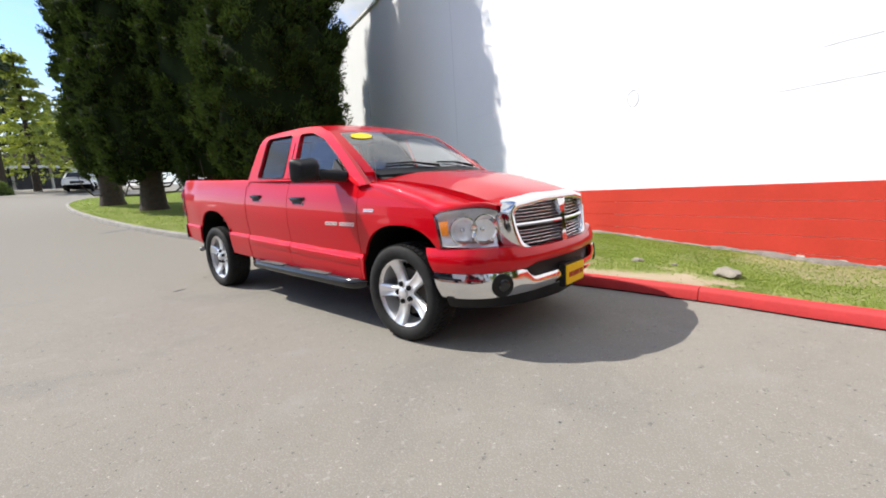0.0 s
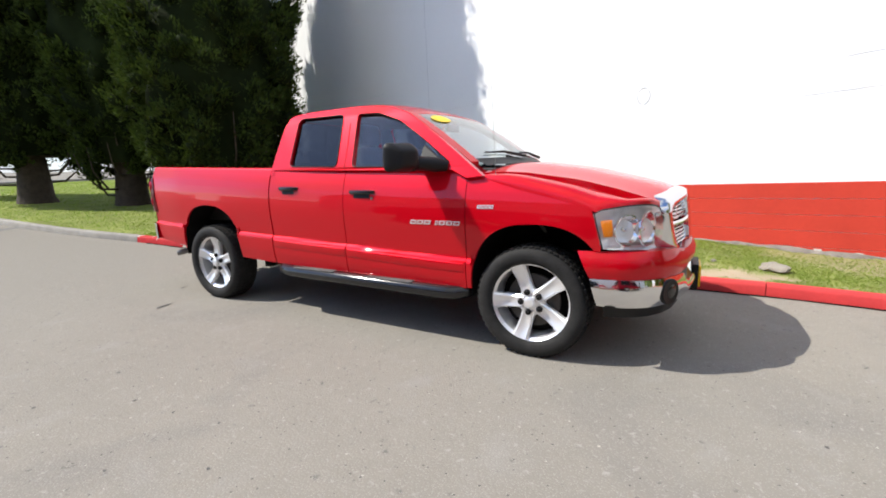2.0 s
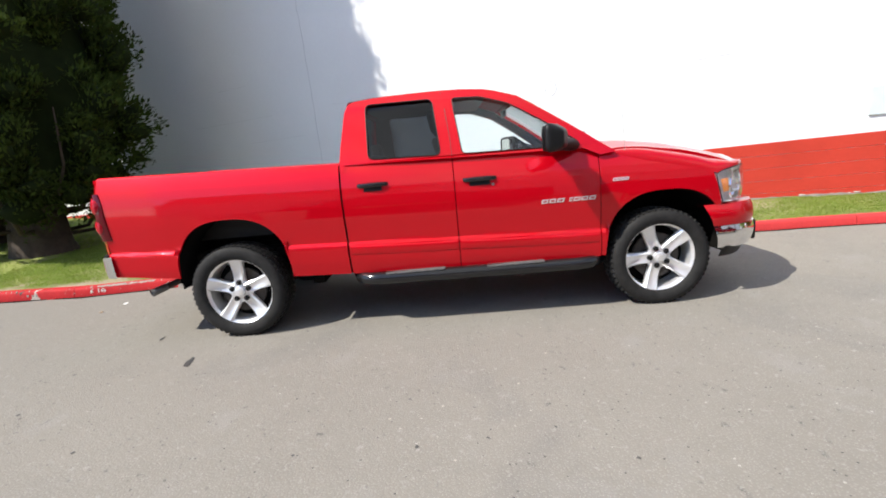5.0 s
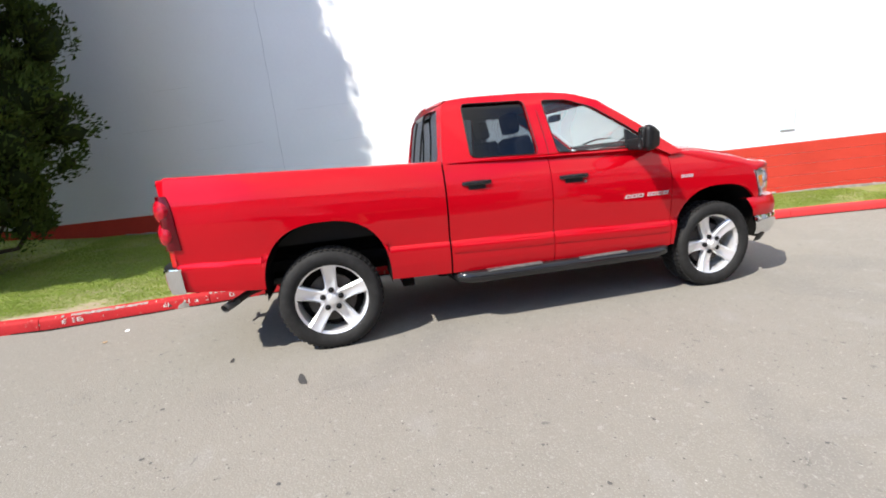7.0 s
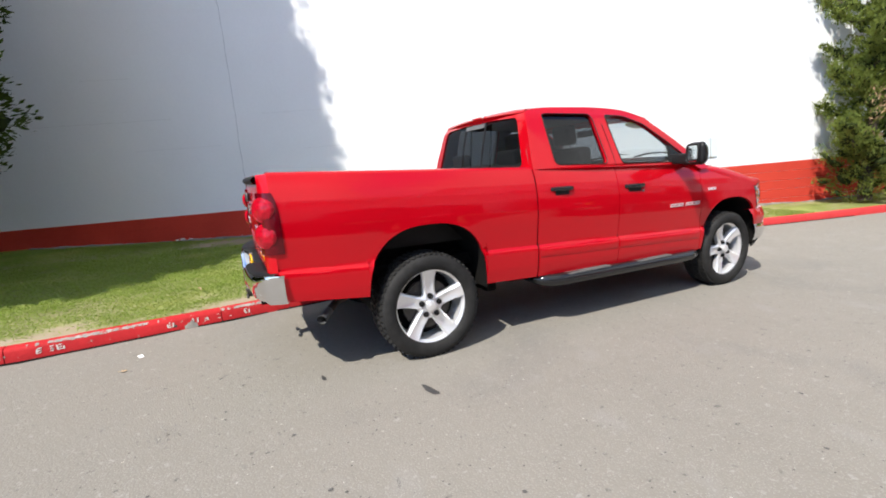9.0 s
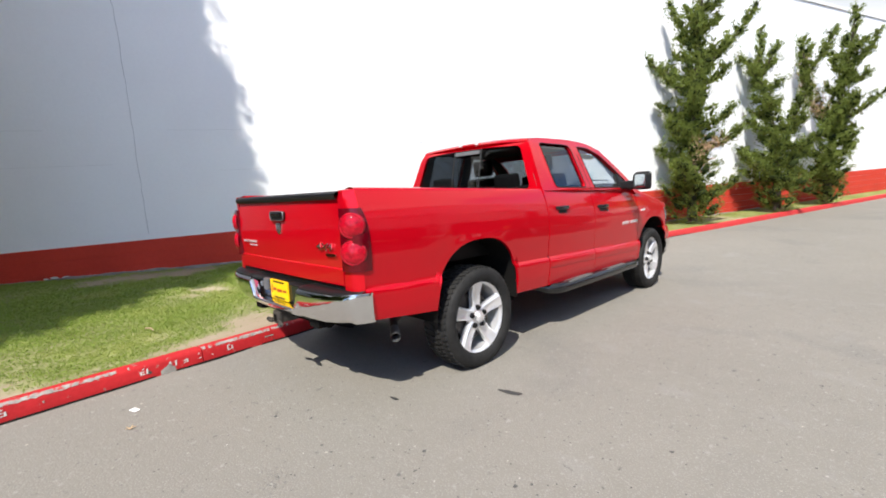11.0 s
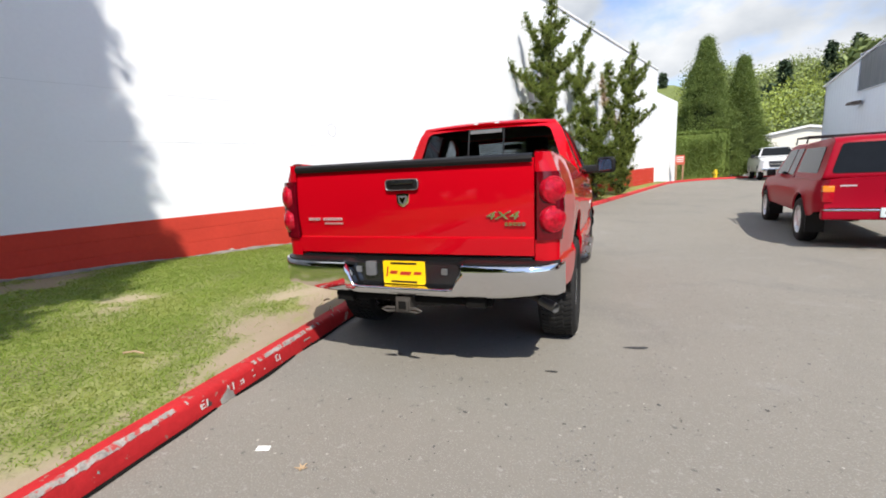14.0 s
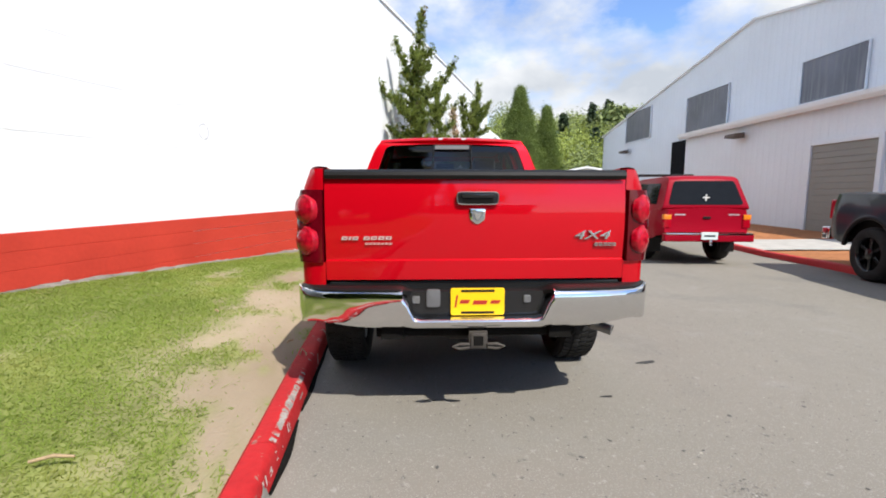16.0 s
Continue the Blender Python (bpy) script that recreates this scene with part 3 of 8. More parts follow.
tagged(mesh_object("wall_annex", [on_wall(s, z, o) for s in (23.55, 29.0) for o in (0.02, -6.0) for z in (-0.6, 5.75)],
               [(0, 1, 5, 4), (2, 6, 7, 3), (1, 3, 7, 5), (0, 2, 3, 1), (4, 5, 7, 6), (0, 4, 6, 2)], M_WALL_WHITE), "lower white end of the block building", "wall", kind="structure")
v = [on_wall(s, z, o) for s in (-30, 23.6) for o in (0.05, -0.4) for z in (6.98, 7.06)]
mesh_object("roof_flashing", v, [(0, 1, 5, 4), (2, 6, 7, 3), (1, 3, 7, 5), (0, 2, 3, 1), (4, 5, 7, 6), (0, 4, 6, 2)], M_TRIM_WHITE, wall, "thin metal flashing")
v = [on_wall(s, z, o) for s in (-30, 23.5) for o in (-0.4, -25) for z in (-0.5, 6.9)]
mesh_object("roof", v, [(0, 1, 5, 4), (2, 6, 7, 3), (1, 3, 7, 5), (0, 2, 3, 1), (4, 5, 7, 6), (0, 4, 6, 2)], M_BROWN_ROOF, wall)

# ---- trees ----
def clumped(rng, centers, ways, per, sigma):
    """Points of foliage scattered about clump centers."""
    pts = np.repeat(centers, per, 0) + rng.normal(size=(len(centers) * per, 3)) * np.asarray(sigma)
    return pts, np.repeat(ways, per, 0)


def crown_points(rng, height, radius, base, profile, clumps, per, sigma, rough=0.30, inner=0.0):
    """Foliage of a tapering crown, in clumps over an uneven shell with gaps; inner: how far clumps reach inwards."""
    h = base + (height - base) * rng.uniform(0, 1, clumps) ** 0.92
    a = rng.uniform(0, 2 * math.pi, clumps)
    r = np.array([profile((z - base) / (height - base)) for z in h]) * radius
    lump = np.array([noise.noise(Vector((math.cos(t) * 1.6, math.sin(t) * 1.6, z * 0.7 + radius * 7))) for t, z in zip(a, h)])
    fine = np.array([noise.noise(Vector((math.cos(t) * 4.5, math.sin(t) * 4.5, z * 1.9 + radius * 3))) for t, z in zip(a, h)])
    r *= (1 + rough * lump + 0.22 * fine) * (1 - inner * rng.uniform(0, 1, clumps) ** 1.5)
    c = np.stack([np.cos(a) * r, np.sin(a) * r, h], 1)
    way = np.stack([np.cos(a) * 0.6, np.sin(a) * 0.6, np.full(clumps, 0.75)], 1)
    return clumped(rng, c, way, per, sigma)


ball_bm = bmesh.new()
bmesh.ops.create_icosphere(ball_bm, subdivisions=1, radius=1.0)
ball_bm.verts.ensure_lookup_table()
BALL = np.array([v.co[:] for v in ball_bm.verts])
BALL_FACES = [[v.index for v in f.verts] for f in ball_bm.faces]
ball_bm.free()


def cypress_profile(u):
    return max(0.02, min(1.0, 0.66 + 2.2 * u) * (1 - max(0.0, u - 0.47) ** 1.5 / 0.40))


def cypress(at, height, radius, base, seed, label, clumps=430, per=230, leaf=0.085, lean=(0.0, 0.0)):
    """A dense conifer: inner crown coloured dark as shade, and billowing clumps of sprays that stand proud of it, with
    deep gaps between.
    """
    rng = np.random.default_rng(seed)
    z0 = lawn_z(at[0], at[1], 0.4) - 0.05
    tree = empty("cypress_tree", pose(at[0], at[1], z0), label, "tree", "cypress trees beside the drive")

    def sway(z):
        return np.array((lean[0], lean[1], 0.0)) * smooth_step(0.3, 4.5, z)
    flare = [(0, 0, -0.1), (0.02, 0, 0.22), (0.0, 0.03, 0.9), (0.02, 0.02, 2.0), (0.05, 0, height * 0.4), (0, 0, height * 0.9)]
    flare = [tuple(np.array(p) + sway(p[2])) for p in flare]
    part("trunk", tube(flare, [0.56, 0.46, 0.40, 0.34, 0.22, 0.03], 14), M_BARK, tree, smooth=60)
    for k in range(13):
        a, z = rng.uniform(0, 6.28), rng.uniform(0.25, base + 0.6)
        tip = radius * rng.uniform(0.55, 0.9)
        line = [(math.cos(a) * 0.3, math.sin(a) * 0.3, z), (math.cos(a) * tip * 0.6, math.sin(a) * tip * 0.6, z + 0.02), (math.cos(a) * tip * 0.9, math.sin(a) * tip * 0.9, z + rng.uniform(0.35, 0.7)), (math.cos(a) * tip, math.sin(a) * tip, z + rng.uniform(0.8, 1.5))]
        part("limb", tube(line, [0.045, 0.035, 0.022, 0.01], 6), M_BARK, tree, smooth=60)

    def swell(a, z):
        return 0.24 * noise.noise(Vector((math.cos(a) * 1.3, math.sin(a) * 1.3, z * 0.55 + radius * 7))) + 0.16 * noise.noise(Vector((math.cos(a) * 3.2, math.sin(a) * 3.2, z * 1.3 + radius * 3)))
    core = []
    for j in range(61):
        u = j / 60
        z = base + 0.3 + (height - base - 0.9) * u
        row = []
        for i in range(41):
            a = 2 * math.pi * i / 40
            r = radius * cypress_profile(u) * (1 + swell(a, z)) * 0.70
            row.append(tuple(np.array((math.cos(a) * r, math.sin(a) * r, z)) + sway(z)))
        core.append(row)
    part("inner_crown", grid_mesh(core), M_CYPRESS_SHADE, tree, "dense inner foliage, coloured dark for shade", 60)
    n = clumps
    h = base + (height - base) * ((np.arange(n) + rng.uniform(0, 1, n)) / n) ** 0.95
    a = 2.4 * np.arange(n) + rng.normal(size=n) * 0.4
    r = np.array([radius * cypress_profile((z - base) / (height - base)) * (0.86 + swell(t, z)) for t, z in zip(a, h)]) * rng.uniform(0.90, 1.10, n)
    out = np.stack([np.cos(a), np.sin(a), a * 0], 1)
    c = out * r[:, None] + np.stack([a * 0, a * 0, h], 1) + np.array([sway(z) for z in h])
    d = out * 0.75 + rng.normal(size=(n, 3)) * 0.22 + (0, 0, 0.85)
    d /= np.linalg.norm(d, axis=1, keepdims=True)
    across = np.cross(d, out)
    across /= np.linalg.norm(across, axis=1, keepdims=True)
    over = np.cross(across, d)
    size = rng.uniform(0.17, 0.40, n) * min(1.0, radius / 1.7) * np.clip((height - h) / 2.0, 0.35, 1.0)

    def lobes(points):
        return c[:, None] + (d[:, None] * points[:, :, 2:] * 1.25 + across[:, None] * points[:, :, :1] * 1.05 + over[:, None] * points[:, :, 1:2] * 0.75) * size[:, None, None]
    lv_ = lobes(BALL * 0.55 * (1 + 0.2 * rng.normal(size=(n, len(BALL), 1)))).reshape(-1, 3)
    lf_c = (np.array(BALL_FACES)[None] + np.arange(n)[:, None, None] * len(BALL)).reshape(-1, 3)
    mesh_object("inner_foliage", [tuple(p) for p in lv_], [tuple(int(i) for i in q) for q in lf_c], M_CYPRESS_SHADE, tree, smooth=True)
    # sprays: tufts of a few leaves each round every clump, longest at its tip
    tufts = per // 6
    e = rng.normal(size=(n, tufts, 3))
    e[:, :, 2] += 0.25
    e /= np.linalg.norm(e, axis=2, keepdims=True)
    e *= rng.uniform(0.5, 1.12, (n, tufts, 1))
    q = np.repeat(lobes(e), 6, 1) + rng.normal(size=(n, tufts * 6, 3)) * 0.045
    face = q - c[:, None]
    tip = d[:, None] * 0.9 + face / size[:, None, None] * 0.6
    leaves("crown", q.reshape(-1, 3), leaf, M_CYPRESS_LEAF, tree, 0.36, tip.reshape(-1, 3), seed, face=(face / size[:, None, None]).reshape(-1, 3))
    return tree


cypress((-3.3, -5.7), 13.5, 1.98, 0.62, 3, "tall dense dark green cypress beside the white wall", 620, 300, 0.095)
cypress((-2.2, -13.6), 14.5, 1.9, 1.15, 5, "dark green cypress with a bare forked trunk base on the grass", 520, 200, 0.12)
cypress((-1.85, -18.0), 14.5, 1.45, 1.3, 9, "dark green cypress leaning out over the drive", 420, 170, 0.13, (-0.1, 0.0))
cypress((-3.5, -10.6), 14.0, 1.75, 1.0, 11, "dark green cypress standing among others on the grass", 460, 180, 0.12)
cypress((-4.7, -8.1), 11.6, 1.62, 0.5, 7, "shorter dark cypress between the wall and a taller one", 360, 150, 0.12)


def juniper(at, limbs, seed, label, dry=()):
    """An upright juniper, bushy below, with wind-twisted limbs above. limbs: lists of (x, y, z, reach of the foliage)."""
    rng = np.random.default_rng(seed)
    z0 = lawn_z(at[0], at[1], 0.5)
    tree = empty("juniper_tree", pose(at[0], at[1], z0 - 0.03), label, "tree", "junipers along the wall")
    pts, ups, tops, core_v, turn = [], [], [], [], 0.0
    stem = limbs[0]
    limbs = [[(x, y, z, r * (0.66 if z > 0.9 else 0.85)) for x, y, z, r in limb] for limb in limbs]
    for k in range(int(stem[-1][2] * 3.4)):
        z = 0.7 + (stem[-1][2] * 0.86 - 0.7) * (k + rng.uniform(0, 1)) / (stem[-1][2] * 3.4)
        x, y, r = (lerp_table([(q[2], q[i]) for q in stem], z) for i in (0, 1, 3))
        a, reach = 2.4 * k + rng.normal() * 0.5, r * rng.uniform(0.9, 1.7) + 0.12
        c, sn = math.cos(a), math.sin(a)
        limbs.append([(x, y, z, 0.15), (x + c * reach * 0.55, y + sn * reach * 0.55, z + 0.05, 0.16 + 0.1 * r), (x + c * reach, y + sn * reach, z + 0.12 + 0.3 * reach, 0.05)])
    for li, limb in enumerate(limbs):
        line = [(x, y, z) for x, y, z, r in limb]
        if li == 0:
            part("trunk", tube(line, list(np.linspace(0.13, 0.02, len(line))), 9), M_BARK, tree, smooth=60)
        else:
            part("limb", tube(line, list(np.linspace(0.05, 0.012, len(line))), 6), M_BARK, tree, smooth=60)
        for (a, b) in zip(limb, limb[1:]):
            a, b = np.array(a), np.array(b)
            length = np.linalg.norm(b[:3] - a[:3])
            a[3], b[3] = a[3] * (1 - 0.3 * smooth_step(1.6, 3.0, a[2])), b[3] * (1 - 0.3 * smooth_step(1.6, 3.0, b[2]))
            reach = (a[3] + b[3]) / 2
            thick = reach > 0.3
            k = int(length * (reach * 44 + 7)) + 2
            along = (b[:3] - a[:3]) / (length + 1e-6)
            f = (np.arange(k) + rng.uniform(0, 1, k)) / k
            p = a + (b - a) * f[:, None]
            turn += 2.4 * k
            ang = turn + 2.4 * np.arange(k) + rng.normal(size=k) * 0.45
            bulk = np.array([noise.noise(Vector((math.cos(t) * 0.9 + seed, math.sin(t) * 0.9, zz * 1.5))) for t, zz in zip(ang, p[:, 2])])
            rad = p[:, 3] * rng.uniform(0.25, 1.0, k) ** 0.6 * (1.05 + 0.95 * bulk) * rng.uniform(0.8, 1.25, k)
            side = np.stack([np.cos(ang), np.sin(ang), ang * 0], 1)
            c = p[:, :3] + side * rad[:, None] + np.array([0, 0, 0.3]) * rad[:, None]
            d = side * (0.9 if thick else 0.6) + np.array([0, 0, 0.42]) + along * (0.15 if thick else 0.6) + rng.normal(size=(k, 3)) * 0.25
            d /= np.linalg.norm(d, axis=1, keepdims=True)
            across = np.cross(d, [0, 0, 1.0])
            across /= np.linalg.norm(across, axis=1, keepdims=True) + 1e-6
            over = np.cross(across, d)
            size = (0.090 + 0.125 * min(1, reach / 0.8)) * rng.uniform(0.6, 1.4, k)
            per = 170 if thick else 120
            e = np.clip(rng.normal(size=(k, per, 3)), -1.25, 1.25) * size[:, None, None]
            ball = 0.86 * BALL * (1 + 0.3 * rng.normal(size=(k, len(BALL), 1)))
            lobe = c[:, None] + (d[:, None] * ball[:, :, :1] * 0.9 + across[:, None] * ball[:, :, 1:2] * 0.65 + over[:, None] * ball[:, :, 2:] * 0.42) * size[:, None, None]
            core_v.append(lobe.reshape(-1, 3))
            q = c[:, None] + d[:, None] * e[:, :, :1] * 1.25 + across[:, None] * e[:, :, 1:2] * (0.72 - 0.3 * np.sign(e[:, :, :1])) + over[:, None] * e[:, :, 2:] * 0.45
            pts.append(q.reshape(-1, 3))
            fan = d[:, None] + across[:, None] * e[:, :, 1:2] / size[:, None, None] * 0.45 + np.array([0, 0, 0.25])
            ups.append(fan.reshape(-1, 3))
            tops.append(np.repeat(over + side * 0.35, per, 0))
    cv = np.concatenate(core_v)
    cf = (np.array(BALL_FACES)[None] + np.arange(len(cv) // len(BALL))[:, None, None] * len(BALL)).reshape(-1, 3)
    mesh_object("inner_foliage", [tuple(p) for p in cv], [tuple(int(i) for i in q) for q in cf], M_INNER_SHADE, tree, smooth=True)
    pts, ups, tops = np.concatenate(pts), np.concatenate(ups), np.concatenate(tops)
    brown = np.zeros(len(pts), bool)
    for x, y, z, r in dry:
        brown |= np.linalg.norm(pts - (x, y, z), axis=1) < r * rng.uniform(0.3, 1.15, len(pts))
    leaves("crown", pts[~brown], 0.068, M_JUNIPER, tree, 0.34, ups[~brown], seed, face=tops[~brown])
    if brown.any():
        tagged(leaves("dry_twigs", pts[brown], 0.080, M_DRY, tree, 0.22, ups[brown], seed + 1, label="browned dry twigs"), kind="stuff")
    return tree


juniper((-0.52, 10.5), [
    [(0, 0, 0.1, 0.35), (0, 0, 0.5, 0.68), (0, 0, 1.4, 0.74), (-0.02, 0, 2.3, 0.74), (0.02, 0.02, 3.3, 0.66), (0.05, 0, 4.4, 0.40), (0.12, 0, 5.5, 0.28), (0.2, 0, 6.7, 0.13)],
    [(0, 0, 3.6, 0.2), (-0.55, -0.15, 4.0, 0.26), (-1.0, -0.3, 4.3, 0.22), (-1.4, -0.4, 4.85, 0.08)],
    [(0, 0, 3.9, 0.2), (0.5, 0.15, 4.3, 0.26), (0.9, 0.3, 4.8, 0.22), (1.2, 0.35, 5.3, 0.07)],
    [(0, 0, 4.6, 0.15), (-0.35, -0.1, 5.2, 0.16), (-0.6, -0.2, 5.75, 0.07)],
    [(0, 0, 2.6, 0.2), (-0.5, -0.2, 3.0, 0.25), (-0.8, -0.3, 3.25, 0.1)]], 11, "tall bushy green juniper with twisted upper limbs against the wall", ((0.45, -0.35, 2.1, 0.4), (0.3, -0.4, 1.6, 0.3)))
juniper((0.8, 13.9), [
    [(0, 0, 0.1, 0.35), (0, 0, 0.5, 0.66), (0, 0, 1.4, 0.70), (-0.05, 0, 2.1, 0.52), (-0.25, 0, 3.0, 0.27), (-0.55, 0, 4.1, 0.26), (-0.55, 0, 5.4, 0.10)],
    [(0, 0, 1.8, 0.4), (0.3, 0.1, 2.7, 0.30), (0.6, 0.15, 3.5, 0.25), (0.48, 0.1, 4.2, 0.24), (0.42, 0.1, 4.95, 0.1)],
    [(0.5, 0.15, 3.8, 0.2), (0.9, 0.25, 4.5, 0.18), (1.1, 0.3, 5.1, 0.08)],
    [(-0.5, 0, 4.0, 0.15), (-0.25, 0, 4.6, 0.12), (-0.1, 0, 4.9, 0.06)]], 12, "green juniper with two leaning tops and a clipped base")
juniper((1.75, 16.6), [
    [(0, 0, 0.1, 0.3), (0, 0, 0.6, 0.6), (0, 0, 1.5, 0.68), (0.08, 0, 2.5, 0.52), (0.22, 0, 3.6, 0.40), (0.35, 0, 4.8, 0.30), (0.42, 0, 6.0, 0.12)],
    [(0, 0, 2.4, 0.35), (-0.5, -0.15, 3.3, 0.30), (-0.75, -0.25, 4.3, 0.26), (-0.65, -0.2, 5.1, 0.1)],
    [(0.2, 0, 2.6, 0.2), (0.8, 0.3, 3.1, 0.2), (1.3, 0.4, 3.6, 0.07)],
    [(0.3, 0, 4.2, 0.15), (0.75, 0.2, 4.7, 0.14), (1.0, 0.3, 5.3, 0.06)]], 13, "green juniper with browned twigs, close to the wall", ((-0.6, -0.2, 4.0, 0.55), (-0.75, -0.25, 4.6, 0.35), (-0.4, -0.15, 3.2, 0.4)))


def cedar(at, height, radius, seed, label, mat=M_CEDAR, tufts=1100, leaf=0.105):
    rng = np.random.default_rng(seed)
    tree = empty("cedar_tree", pose(at[0], at[1], ground_z(*at)), label, "tree", "cedars behind the kerb")
    part("trunk", tube([(0, 0, -0.1), (0, 0, height * 0.5), (0, 0, height * 0.95)], [0.25, 0.15, 0.02], 8), M_BARK, tree, smooth=60)
    pts, up = crown_points(rng, height, radius, 0.2, lambda u: max(0.03, min(1, 0.8 + 2.0 * u) * (1 - max(0, u - 0.12) ** 1.05 / 0.89)), tufts, 90, 0.17, 0.40, 0.35)
    core = [[(radius * 0.72 * c * math.cos(2 * math.pi * i / 24), radius * 0.72 * c * math.sin(2 * math.pi * i / 24), height * h) for i in range(25)] for h, c in ((0.03, 0.7), (0.12, 1.0), (0.4, 0.72), (0.7, 0.36), (0.93, 0.03))]
    part("inner_crown", grid_mesh(core), M_INNER_SHADE, tree, "inner foliage in a shade-dark tone", 60)
    leaves("crown", pts, leaf, mat, tree, 0.5, up, seed, face=up * (1, 1, 0.5))
    return tree


cedar((7.9, 34.4), 9.8, 2.75, 21, "pointed green cedar behind a clipped hedge")
cedar((10.5, 35.5), 8.4, 1.9, 22, "pointed green cedar beside the drive")
cedar((8.9, 39.5), 9.0, 1.7, 23, "pointed green cedar further back", M_LEAF_OLIVE)

rng = np.random.default_rng(31)
hedge = empty("hedge", pose(7.3, 32.4, ground_z(7, 32.4)), "square clipped bright green hedge", "hedge")
hp = rng.uniform((-1.7, -0.9, 0.05), (1.7, 0.9, 3.25), (34000, 3))
edge = np.argmax(np.abs(hp - (0, 0, 1.6)) / (1.7, 0.9, 1.6), 1)
for i, e in enumerate(edge):
    if e == 0:
        hp[i, 0] = math.copysign(1.7, hp[i, 0]) + rng.normal() * 0.05
    elif e == 1:
        hp[i, 1] = math.copysign(0.9, hp[i, 1]) + rng.normal() * 0.05
    else:
        hp[i, 2] = 3.25 + rng.normal() * 0.05
leaves("crown", hp, 0.10, M_HEDGE, hedge, 0.6, None, 32)
part("core", box((-1.55, -0.75, 0), (1.55, 0.75, 3.1)), M_HEDGE, hedge)


def broadleaf(at, height, radius, seed, label, mat, z=None, tufts=260, per=16, leaf=0.5, trunk=0.14, low=0.25):
    """A loose leafy tree: trunk, limbs and clumps of leaves with gaps."""
    rng = np.random.default_rng(seed)
    tree = empty("leafy_tree", pose(at[0], at[1], ground_z(*at) if z is None else z), label, "tree")
    part("trunk", tube([(0, 0, -0.3), (0.05, 0, height * 0.35), (0, 0.1, height * 0.85)], [trunk, trunk * 0.7, 0.03], 8), M_BARK, tree, smooth=60)
    u = rng.normal(size=(tufts, 3))
    u /= np.linalg.norm(u, axis=1, keepdims=True)
    c = u * rng.uniform(0.45, 1.0, (tufts, 1)) * np.array([radius, radius, height * (1 - low) / 2]) + np.array([0, 0, height * (low + (1 - low) / 2)])
    for k in range(6):
        p = c[k]
        part("limb", tube([(0, 0, height * 0.3), tuple(p * (0.5, 0.5, 0.8)), tuple(p)], [trunk * 0.5, trunk * 0.3, 0.02], 6), M_BARK, tree, smooth=60)
    pts = np.repeat(c, per, 0) + rng.normal(size=(tufts * per, 3)) * radius * 0.13
    leaves("crown", pts, leaf, mat, tree, 0.7, None, seed)
    return tree


def fir(at, height, radius, seed, label, z=None, leaf=0.6, tufts=420, mat=None, low=0.12):
    rng = np.random.default_rng(seed)
    tree = empty("fir_tree", pose(at[0], at[1], ground_z(*at) if z is None else z), label, "tree")
    part("trunk", tube([(0, 0, -0.3), (0, 0, height)], [0.3, 0.03], 7), M_BARK, tree, smooth=60)
    k = rng.uniform(low, 1, tufts)
    tier = np.floor(k * 13) / 13 + rng.uniform(0, 0.03, tufts)
    a = rng.uniform(0, 6.28, tufts)
    r = radius * (1.06 - tier) * rng.uniform(0.2, 1.0, tufts)
    c = np.stack([np.cos(a) * r, np.sin(a) * r, tier * height - r * 0.25], 1)
    pts = np.repeat(c, 8, 0) + rng.normal(size=(tufts * 8, 3)) * (leaf * 0.35)
    leaves("crown", pts, leaf, mat or M_FIR, tree, 0.5, np.repeat(np.stack([np.cos(a), np.sin(a), a * 0 - 0.2], 1), 8, 0), seed)
    return tree


# ---- wooded hill far ahead ----
def hill_z(x, y):
    d = smooth_step(70, 170, y + 0.2 * x) * (20.5 + 8.5 * (1 - smooth_step(12, 42, x))) + smooth_step(150, 280, y) * 8
    return d + 0.5 + 2.0 * noise.noise(Vector((x * 0.02, y * 0.02, 3.3)))


hx, hy = list(range(-120, 261, 10)), list(range(60, 321, 10))
hv = [(x, y, hill_z(x, y) - (3 if y == 60 else 0)) for y in hy for x in hx]
hf = [(j * len(hx) + i, j * len(hx) + i + 1, (j + 1) * len(hx) + i + 1, (j + 1) * len(hx) + i) for j in range(len(hy) - 1) for i in range(len(hx) - 1)]
tagged(mesh_object("hill", hv, hf, M_HILL, smooth=True), "far green hillside", "hill", kind="backdrop")
rng = np.random.default_rng(44)
clumps = []
for k in range(420):
    y = rng.uniform(75, 175)
    x = rng.uniform(19, 110) * y / 110
    w = rng.uniform(3, 6)
    c = np.array([x, y, hill_z(x, y) + w * 0.7])
    u = rng.normal(size=(1150, 3))
    u /= np.linalg.norm(u, axis=1, keepdims=True)
    clumps.append(c + u * rng.uniform(0.55, 1.1, (1150, 1)) * (w, w, w * 1.1))
woods = empty("far_woods", Matrix(), "mixed spring woods on the far hill", "woods", kind="stuff")
leaves("foliage", np.concatenate(clumps[:280]), 0.42, M_LEAF_OLIVE, woods, 0.8, None, 45)
leaves("spring_foliage", np.concatenate(clumps[280:]), 0.42, M_LEAF_SPRING, woods, 0.8, None, 46)
for k, (x, y, h) in enumerate([(34, 105, 12), (29, 96, 9), (46, 118, 13), (52, 122, 13), (16, 140, 3.2), (24, 118, 7), (40, 100, 10)]):
    fir((x, y), h, h * 0.21, 60 + k, "dark fir on the far hill", hill_z(x, y), 0.9, 300)
broadleaf((52, 116), 12, 5, 70, "round olive green tree on the hilltop", M_LEAF_OLIVE, hill_z(52, 116), 200, 14, 1.5, 0.4)

